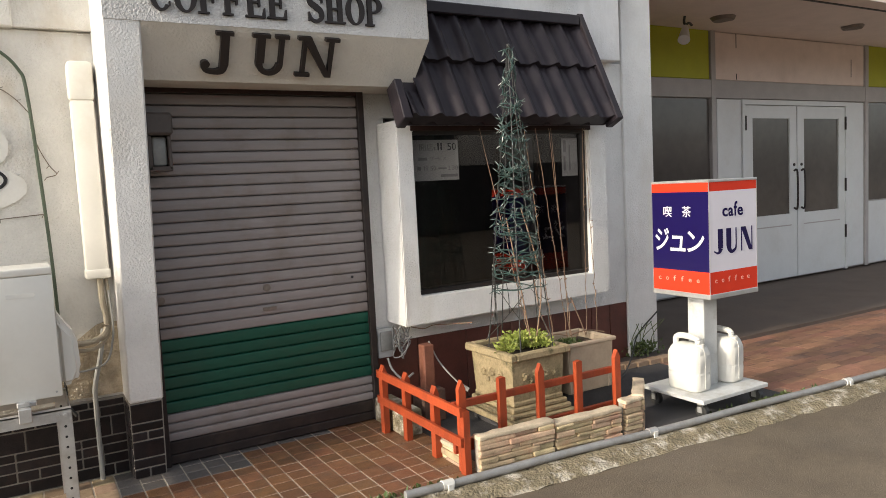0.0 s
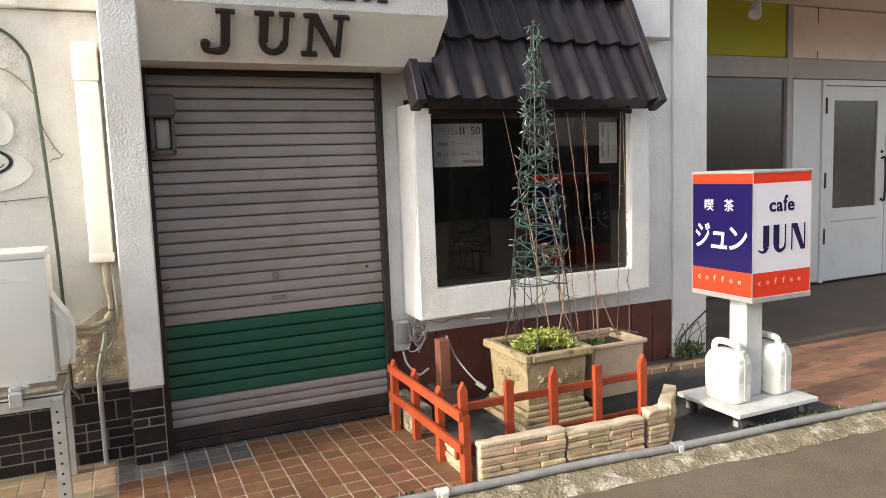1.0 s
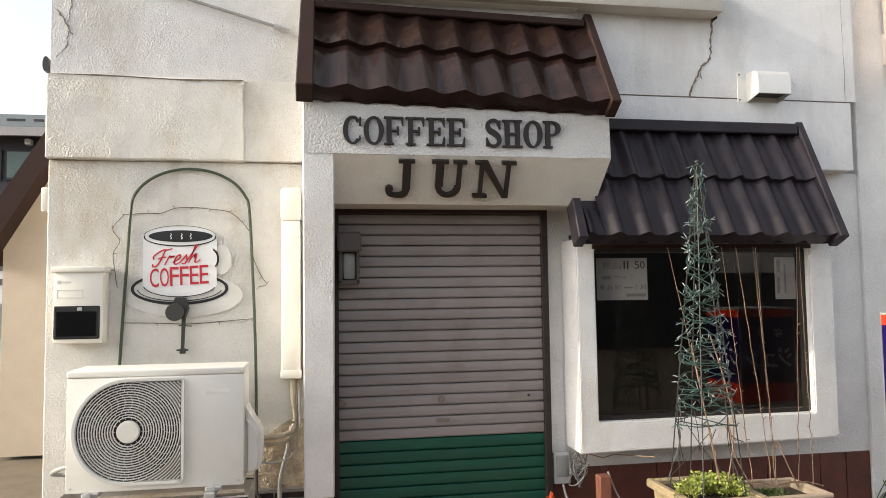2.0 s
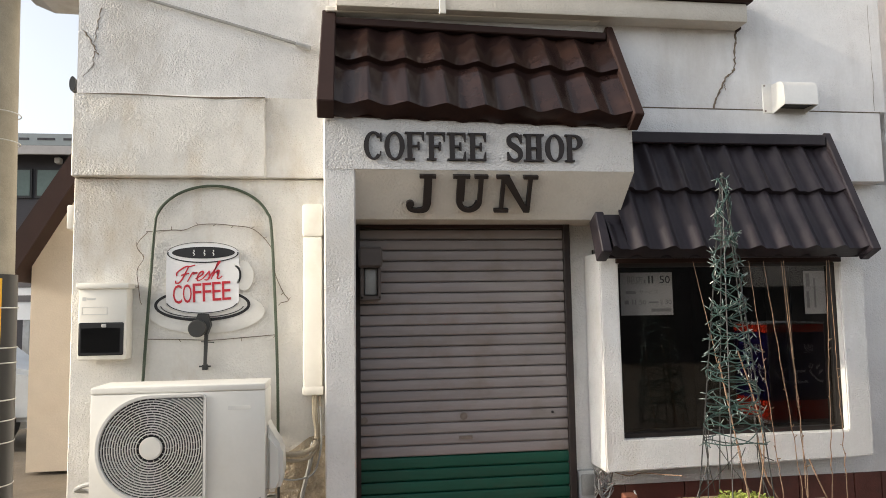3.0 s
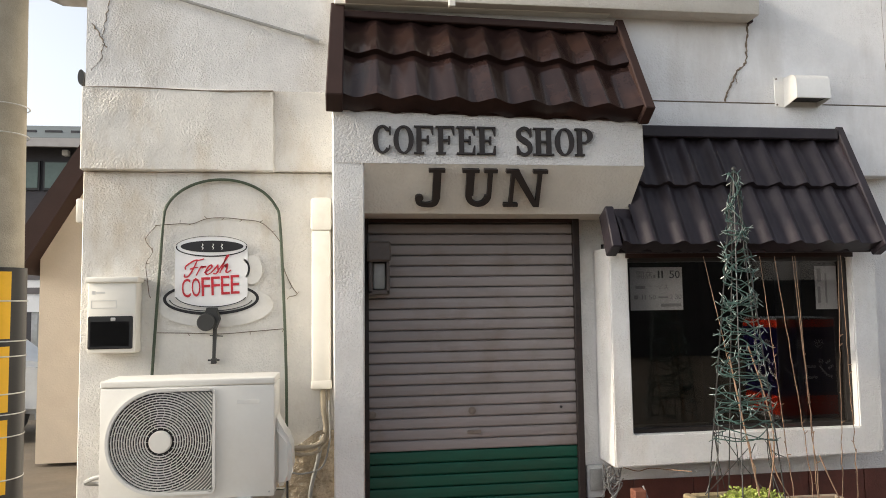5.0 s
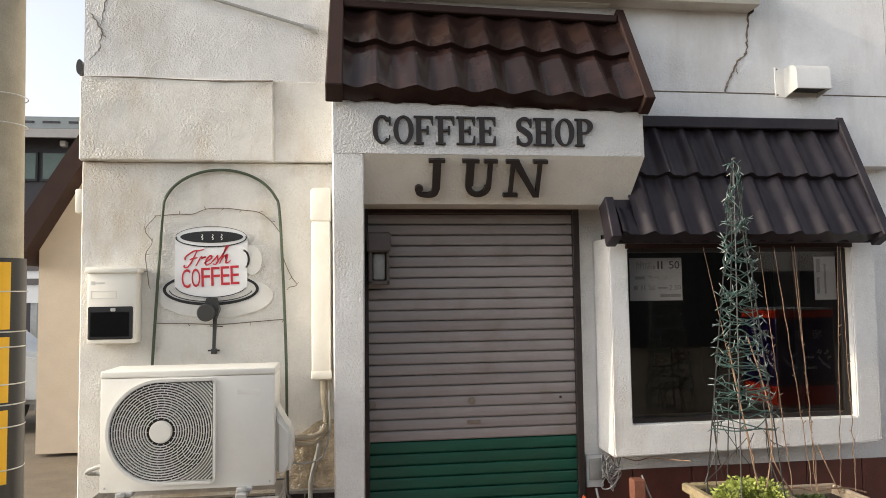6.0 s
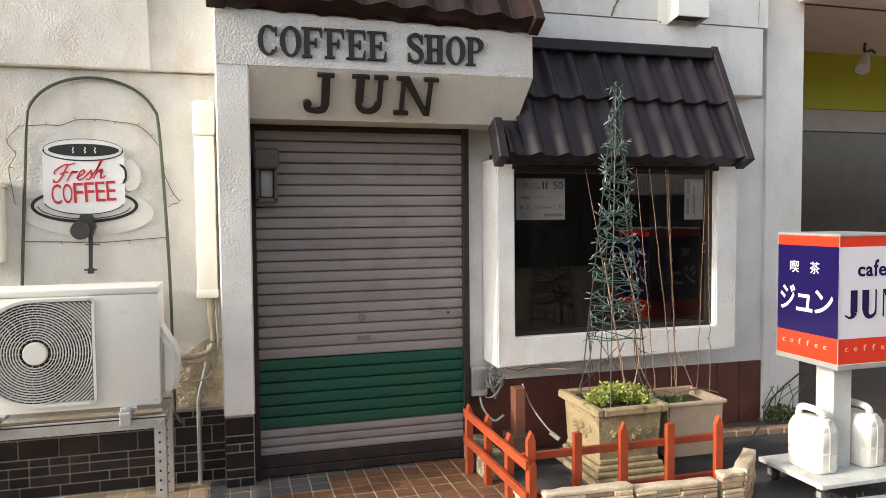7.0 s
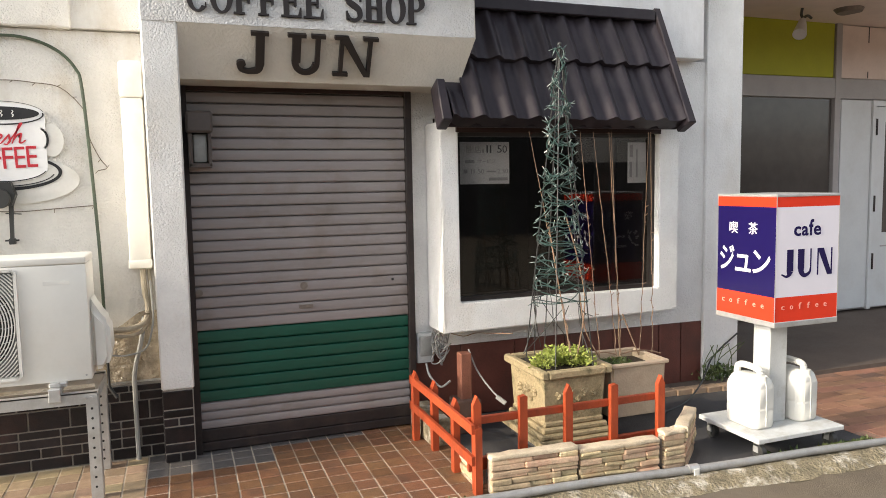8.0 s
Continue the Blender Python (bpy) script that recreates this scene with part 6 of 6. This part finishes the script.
# ---- pipe along the kerb ----
kerb_pipe = thing("kerb_pipe", (2.5, 3.2, 0), "grey steel pipe lying along the pavement edge", "pipe")
bm = NB()
pts = [(x, kerb_y(x) - 0.025 + 0.004 * math.sin(x * 3), 0.030 + 0.003 * math.sin(x * 5)) for x in [1.86 + 0.25 * k for k in range(34)]]
tube(bm, pts, 0.021, 12)
part("pipe", bm, PIPE_GREY, kerb_pipe, "", True)
for x in (2.08, 3.36, 5.05, 7.2):
    bm = NB()
    y = kerb_y(x) - 0.025
    tube(bm, [(x - 0.03, y, 0.032), (x + 0.03, y, 0.030)], 0.0245, 12)
    part("joint", bm, PLASTIC if x != 3.36 else GALV, kerb_pipe, "pale tape round the pipe", True)
    bm = NB()
    box(bm, x - 0.012, x + 0.022, y - 0.031, y - 0.023, -0.015, 0.04, 0.003)
    part("tape_end", bm, PLASTIC, kerb_pipe)

# ---- weeds ----
rw = random.Random(31)
weeds = tagged(thing("weeds", (4.6, 4.5, 0), "straggly weeds at the foot of the column and along the kerb", "weeds"), kind="stuff")
bm = NB()
for k in range(240):
    x, y = 4.62 + rw.gauss(0, 0.075), 4.50 + rw.gauss(0, 0.04)
    d = Vector((rw.uniform(-1, 1), rw.uniform(-1, 0.4), rw.uniform(0.1, 1.4)))
    leaf(bm, Vector((x, y - 0.10, 0.03 + rw.uniform(0, 0.10))), d, rw.uniform(0.02, 0.045), rw)
for k in range(8):
    x = 4.60 + rw.gauss(0, 0.08)
    tube(bm, bend([(x, 4.40, 0.03), (x + rw.uniform(-0.05, 0.05), 4.38, 0.17), (x + rw.uniform(-0.12, 0.16), 4.36, 0.30)], 4), 0.003, 4)
part("leaves", bm, WEED, weeds)
bm = NB()
for k in range(520):
    x = rw.choice((rw.uniform(3.9, 4.9), rw.uniform(1.4, 2.2), rw.uniform(4.2, 4.6), rw.uniform(4.2, 4.6)))
    y = kerb_y(x) + rw.uniform(0.0, 0.06)
    d = Vector((rw.uniform(-1, 1), rw.uniform(-1, 1), rw.uniform(0.3, 1.6)))
    leaf(bm, Vector((x, y, 0.0)), d, rw.uniform(0.015, 0.05), rw)
part("grass", bm, WEED, weeds)
sign_cable = thing("sign_cable", (4.6, 4.4, 0), "dark cable running up to the column", "cable")
bm = NB()
tube(bm, bend([(3.75, 3.95, 0.006), (4.10, 4.10, 0.008), (4.40, 4.30, 0.06), (4.60, 4.42, 0.20), (4.80, 4.40, 0.36)]), 0.006, 6)
part("cable", bm, CABLE_DARK, sign_cable, "", True)

# ---- neighbouring shopfront ----
FY = 6.2
bm = NB()
box(bm, 4.9, 16.0, FY, FY + 0.3, 0.0, 3.2)
structure("far_wall", bm, FAR_GREY, "grey recessed shopfront wall next door", "wall")
bm = NB()
box(bm, 4.90, 18.0, 4.55, 6.5, 3.13, 3.35)
structure("far_soffit", bm, FAR_SOFFIT, "pale brownish canopy soffit next door", "ceiling")
bm = NB()
box(bm, 4.90, 18.0, 4.35, 4.55, 3.05, 4.4)
structure("far_fascia", bm, FAR_CREAM, "canopy fascia next door", "wall")
bm = NB()
box(bm, 4.95, 18, 4.70, 4.735, 3.10, 3.131)
structure("far_trim", bm, DARK_STEEL, "dark joint line in the canopy soffit", "trim")
front2 = thing("shopfront", (9, FY, 0), "grey shopfront with lime-green and cream panels", "shopfront")
for x0, x1, z0, z1, ma, lb in ((5.0, 7.67, 2.56, 3.13, FAR_GREEN, "lime-green sign panel"), (7.772, 10.94, 2.56, 3.12, FAR_CREAM, "blank cream sign panel"), (11.04, 15.8, 2.56, 3.13, FAR_GREEN, "lime-green sign panel"),
                               (7.80, 8.245, 0.02, 2.33, FAR_WHITE, "white side panel"), (10.51, 10.94, 0.02, 2.33, FAR_WHITE, "white side panel"), (11.06, 15.8, 0.02, 0.92, FAR_WHITE, "white lower panel"), (5.0, 7.67, 0.02, 0.75, FAR_WHITE, "white lower panel")):
    bm = NB()
    box(bm, x0, x1, FY - 0.03, FY + 0.01, z0, z1, 0.004)
    part("sign_panel" if z0 > 2 else "panel", bm, ma, front2, lb)
for x0, x1, z0, z1 in ((4.95, 15.8, 2.34, 2.555), (7.68, 7.762, 0.0, 3.13), (10.95, 11.03, 0.0, 3.13)):
    bm = NB()
    box(bm, x0, x1, FY - (0.045 if z0 > 1 else 0.052), FY + 0.01, z0, z1, 0.004)
    part("mullion", bm, FAR_GREY, front2)
for x0, x1, z0 in ((5.0, 7.67, 0.76), (11.06, 15.8, 0.94)):
    bm = NB()
    box(bm, x0, x1, FY - 0.012, FY + 0.006, z0, 2.33)
    part("pane", bm, FAR_PANE, front2, "dark window pane")
for x, z0, z1 in ((8.16, 2.95, 3.12), (8.16, 2.57, 2.64), (10.62, 2.68, 2.92)):
    bm = NB()
    box(bm, x, x + 0.012, FY - 0.0325, FY - 0.029, z0, z1)
    part("crack", bm, DARK_STEEL, front2)
doors = tagged(thing("door_1", (9.36, FY, 0), "pair of pale grey glazed shop doors, closed", "door"), kind="structure")
bm = NB()
box(bm, 8.25, 8.30, FY - 0.05, FY + 0.02, 0.0, 2.33)
box(bm, 10.46, 10.505, FY - 0.05, FY + 0.02, 0.0, 2.33)
box(bm, 8.30, 10.46, FY - 0.05, FY + 0.02, 2.27, 2.33)
part("door_frame", bm, FAR_WHITE, doors)
for x0, x1, gx0, gx1, hx in ((8.305, 9.35, 8.45, 9.205, 9.29), (9.37, 10.455, 9.515, 10.31, 9.45)):
    bm = NB()
    box(bm, x0, gx0, FY - 0.04, FY, 0.02, 2.26)
    box(bm, gx1, x1, FY - 0.04, FY, 0.02, 2.26)
    box(bm, gx0, gx1, FY - 0.04, FY, 2.10, 2.26)
    box(bm, gx0, gx1, FY - 0.04, FY, 0.02, 0.86)
    lf = part("door_leaf", bm, FAR_WHITE, doors)
    bm = NB()
    box(bm, gx0, gx1, FY - 0.022, FY - 0.008, 0.86, 2.10)
    part("pane", bm, FAR_PANE, lf, "dark glass pane")
    bm = NB()
    box(bm, gx0 - 0.02, gx1 + 0.02, FY - 0.044, FY - 0.041, 0.70, 0.715)
    part("groove", bm, FAR_GREY, lf)
    bm = NB()
    tube(bm, bend([(hx, FY - 0.04, 0.93), (hx, FY - 0.09, 0.95), (hx, FY - 0.09, 1.40), (hx, FY - 0.04, 1.42)], 4), 0.013, 8)
    part("handle", bm, DARK_STEEL, lf, "", True)
    bm = NB()
    disc(bm, (hx, 1.50), 0.02, 0.02, FY - 0.05, FY - 0.038, 12)
    part("lock", bm, DARK_STEEL, lf)
bm = NB()
for z in (0.45, 1.1, 1.95):
    box(bm, 10.45, 10.47, FY - 0.06, FY - 0.03, z, z + 0.18)
    box(bm, 8.295, 8.315, FY - 0.06, FY - 0.03, z, z + 0.18)
part("hinge", bm, DARK_STEEL, doors)
spotlight = thing("spotlight", (6.8, 5.7, 2.9), "white spotlight under the canopy next door", "lamp")
bm = NB()
tube(bm, [(6.78, 5.75, 3.03), (6.75, 5.73, 2.98), (6.66, 5.67, 2.865)], [0.025, 0.042, 0.064], 16)
part("shade", bm, WHITE_PAINT, spotlight, "", True)
bm = NB()
tube(bm, bend([(6.74, 5.72, 3.13), (6.75, 5.74, 3.07), (6.79, 5.75, 3.03)], 4), 0.014, 8)
tube(bm, bend([(6.78, 5.75, 3.04), (6.86, 5.77, 3.075), (6.93, 5.79, 3.06)], 4), 0.013, 8)
part("arm", bm, CABLE_DARK, spotlight)
for x, y in ((7.216, 5.607), (9.32, 5.394)):
    dl = thing("soffit_fitting", (x, y, 3.11), "flat round metal fitting in the soffit", "lamp", "soffit fittings")
    bm = NB()
    tube(bm, [(x, y, 3.13), (x, y, 3.095)], [0.13, 0.105], 20)
    wobble(bm, 0.018, 7, x)
    part("plate", bm, LOCK_DULL, dl, "dull buckled metal plate", True)

# the whole neighbouring front stands a little nearer and smaller than drawn above
near = Matrix.Translation((0.41, 0.308, 1.458)) @ Matrix.Scale(0.966, 4) @ Matrix.Translation((-0.41, -0.308, -1.458))
for ob in [o for o in scene.objects if o.parent is None and o.name.split(".")[0] in ("far_wall", "far_soffit", "far_fascia", "far_trim", "shopfront", "door_1", "spotlight", "soffit_fitting")]:
    ob.matrix_basis = near @ ob.matrix_basis

# ---- left of the shop: pole, shed, house, car ----
pole = thing("utility_pole", (-1.19, 4.9, 0), "concrete utility pole with a black and yellow guard", "pole")
PXX, PYY, PR = -1.207, 4.9, 0.145
bm = NB()
tube(bm, [(PXX, PYY, -0.03), (PXX - 0.01, PYY, 2.0), (PXX - 0.035, PYY, 8.0)], [PR + 0.012, PR, PR - 0.04], 28)
part("shaft", bm, POLE, pole, "", True)
bm = NB()
tube(bm, [(PXX, PYY, 0.25), (PXX - 0.01, PYY, 1.80)], PR + 0.020, 28)
guard = part("guard", bm, BLACK_PAINT, pole, "black plastic guard sheet", True)
for z0, z1 in ((0.47, 0.90), (0.945, 1.33), (1.375, 1.775)):
    bm = NB()
    rr = PR + 0.0235
    ang = [radians(-150 + 10 * k) for k in range(12)]
    lo = [bm.verts.new((PXX - 0.005 + rr * math.cos(a), PYY + rr * math.sin(a), z0)) for a in ang]
    hi = [bm.verts.new((PXX - 0.005 + rr * math.cos(a), PYY + rr * math.sin(a), z1)) for a in ang]
    for k in range(11):
        bm.faces.new((lo[k], lo[k + 1], hi[k + 1], hi[k]))
    part("yellow_plate", bm, YELLOW, guard, "yellow reflective plate", True)
for z in (0.55, 0.80, 0.93, 1.05, 1.27, 1.36, 1.60, 2.62, 2.80):
    bm = NB()
    rr = PR + (0.024 if z < 1.8 else 0.006)
    tube(bm, [(PXX - 0.006 + rr * math.cos(2 * math.pi * k / 24), PYY + rr * math.sin(2 * math.pi * k / 24), z) for k in range(25)], 0.004, 5, False)
    part("band", bm, GALV, pole)

shed = thing("shed", (-1.4, 8.2, 0), "cream rendered lean-to with a brown sloping verge", "shed")
bm = NB()
prism(bm, [(-2.20, 0.0), (0.2, 0.0), (0.2, 5.5), (-0.35, 5.5), (-2.20, 2.05)], 8.0, 8.3, "y")
part("wall", bm, CREAM_WALL, shed)
bm = NB()
prism(bm, [(-2.42, 2.08), (-2.28, 1.89), (-2.20, 2.05), (-0.17, 5.55), (-0.30, 5.55)], 7.72, 8.6, "y")
part("verge", bm, BROWN_TRIM, shed, "dark brown sloping verge board")
house = thing("dark_house", (-8, 20, 0), "dark clad two-storey house behind the lot", "house")
bm = NB()
box(bm, -16, -3, 20, 26, 0, 5.85)
part("wall", bm, HOUSE_DARK, house)
bm = NB()
prism(bm, [(19.4, 5.74), (19.4, 5.87), (21.5, 6.675), (26.5, 6.675), (26.5, 5.74)], -16.5, -2.5)
part("roof", bm, HOUSE_ROOF, house)
bm = NB()
box(bm, -16.5, -2.5, 19.30, 19.40, 5.62, 5.84)
part("gutter", bm, FAR_GREY, house)
for x0 in (-7.62, -6.90):
    bm = NB()
    box(bm, x0 - 0.035, x0 + 0.595, 19.94, 20.02, 4.60, 5.37)
    wd = part("window", bm, BLACK_PAINT, house)
    bm = NB()
    box(bm, x0 + 0.01, x0 + 0.55, 19.925, 19.945, 4.66, 5.33)
    part("pane", bm, PANE_TEAL, wd, "greenish reflecting pane")
for x in (-7.5, -7.05, -6.85, -6.4, -5.9):
    bm = NB()
    box(bm, x, x + 0.22, 20.25, 20.33, 6.18, 6.26)
    part("snow_guard", bm, HOUSE_DARK, house)
bm = NB()
box(bm, -6.45, -6.30, 19.8, 20.0, 5.5, 5.65, 0.02)
part("lamp", bm, WHITE_PAINT, house, "small white wall lamp")
board = thing("street_sign", (-3.6, 11, 0), "white street sign with red and unreadable dark print", "sign")
bm = NB()
box(bm, -3.9, -3.0, 10.98, 11.02, 1.50, 2.55)
part("panel", bm, WHITE_PAINT, board)
bm = NB()
disc(bm, (-3.05, 2.42), 0.15, 0.13, 10.96, 10.979, 20)
disc(bm, (-3.35, 2.42), 0.12, 0.13, 10.96, 10.979, 20)
part("emblem", bm, RED, board, "red emblem")
bm = NB()
for z in (1.95, 1.75):
    box(bm, -3.6, -3.08, 10.965, 10.979, z, z + 0.09)
part("print", bm, INK, board)
bm = NB()
box(bm, -3.5, -3.42, 11.02, 11.08, 0, 1.6)
part("post", bm, GALV, board)
car = thing("parked_car", (-3.5, 10.2, 0), "silver-white parked car behind the pole", "car")
bm = NB()
prism(bm, [(-5.6, 0.30), (-2.62, 0.30), (-2.55, 0.62), (-2.62, 0.88), (-3.2, 0.98), (-3.75, 1.42), (-5.0, 1.45), (-5.6, 0.98)], 9.4, 11.0 - 0.3, "y")
bmesh.ops.bevel(bm, geom=bm.edges[:], offset=0.06, segments=2, affect="EDGES")
part("body", bm, FAR_WHITE, car, "", True)
bm = NB()
prism(bm, [(-3.28, 1.0), (-3.74, 1.37), (-4.9, 1.38), (-5.2, 1.0)], 9.39, 9.402, "y")
part("side_window", bm, BLACK_PAINT, car)
for x in (-3.2, -5.0):
    bm = NB()
    tube(bm, [(x, 9.38, 0.30), (x, 9.58, 0.30)], 0.30, 24)
    wh = part("wheel", bm, BLACK, car, "", True)
    bm = NB()
    disc(bm, (x, 0.30), 0.18, 0.18, 9.365, 9.381, 20)
    part("rim", bm, GALV, wh)
bm = NB()
box(bm, -2.62, -2.56, 9.42, 9.62, 0.62, 0.76, 0.02)
part("headlight", bm, LAMP_GLASS, car)

# ---- plain wall across the street ----
bm = NB()
box(bm, 12.3, 30, -11.4, -11, 2.05, 3.3)
structure("street_wall", bm, OPP_LIGHT, "plain pale wall further along across the street", "wall")
bm = NB()
box(bm, 12.3, 30, -11.4, -10.95, -0.03, 2.05)
box(bm, -26, 12.29, -11.4, -10.95, -0.03, 4.2)
structure("street_wall_base", bm, OPP_DARK, "dark lower wall across the street", "wall")


# ---- floor tiles and pavers ----
bm = NB()
box(bm, -0.0512, 0.0512, -0.0517, 0.0517, -0.015, 0.0, 0.002)
tile_a = mesh_of("tile", bm, TILE)
bm = NB()
box(bm, -0.0512, 0.0512, -0.0517, 0.0517, -0.015, 0.0, 0.002)
tile_b = mesh_of("tile", bm, TILE_GREY)
bm = NB()
box(bm, -0.0512, 0.0512, -0.0517, 0.0517, -0.015, 0.0, 0.002)
tile_c = mesh_of("tile", bm, TILE_SLATE)
rf = random.Random(2)
TW, TD = 0.1098, 0.1105
for i in range(-7, 21):
    for j in range(13):
        x, y = 0.0854 + TW * (i + 0.5), 4.472 - TD * (j + 0.5)
        if y < kerb_y(x) + 0.02 or (x > 0.83 and x < 2.3 and y > 4.44):
            continue
        edge = x < 0.74 or (j < 2 and rf.random() < 0.10)
        slate = j < 3 and 0.74 < x < 1.45 or j == 0 and 0.74 < x < 1.9
        piece("tile", tile_c if slate else tile_b if edge else tile_a, Matrix.Translation((x, y, 0.0 + rf.uniform(-0.0015, 0.0015))) @ Matrix.Rotation(rf.uniform(-0.008, 0.008), 4, "Z"), pavement)
bm = NB()
box(bm, -0.0985, 0.0985, -0.0485, 0.0485, -0.02, 0.0, 0.001)
paver_me = mesh_of("paver", bm, PAVER)
bm = NB()
prism(bm, [(4.62, kerb_y(4.62) + 0.01), (9.0, kerb_y(9.0) + 0.01), (9.0, 4.25), (4.62, 4.32)], -0.1, -0.0022, "z")
structure("paver_joints", bm, PAVER_JOINT, "reddish sand between the pavers", "pavement")
for i in range(20):
    for j in range(14):
        x, y = 4.72 + 0.2 * i + (0.1 if j % 2 else 0), kerb_y(4.72 + 0.2 * i) + 0.06 + 0.1 * j
        if y > 4.26 + (x - 4.6) * -0.016:
            continue
        piece("paver", paver_me, Matrix.Translation((x, y, -0.001 + rf.uniform(-0.0015, 0.0015))), pavement)
bm = NB()
for i in range(9):
    box(bm, 4.05 + 0.12 * i, 4.165 + 0.12 * i, 4.275 - 0.012 * i, 4.36 - 0.012 * i, -0.02, 0.034, 0.003)
structure("edge_tiles", bm, TILE_GREY, "row of pale tiles edging the porch step", "pavement")
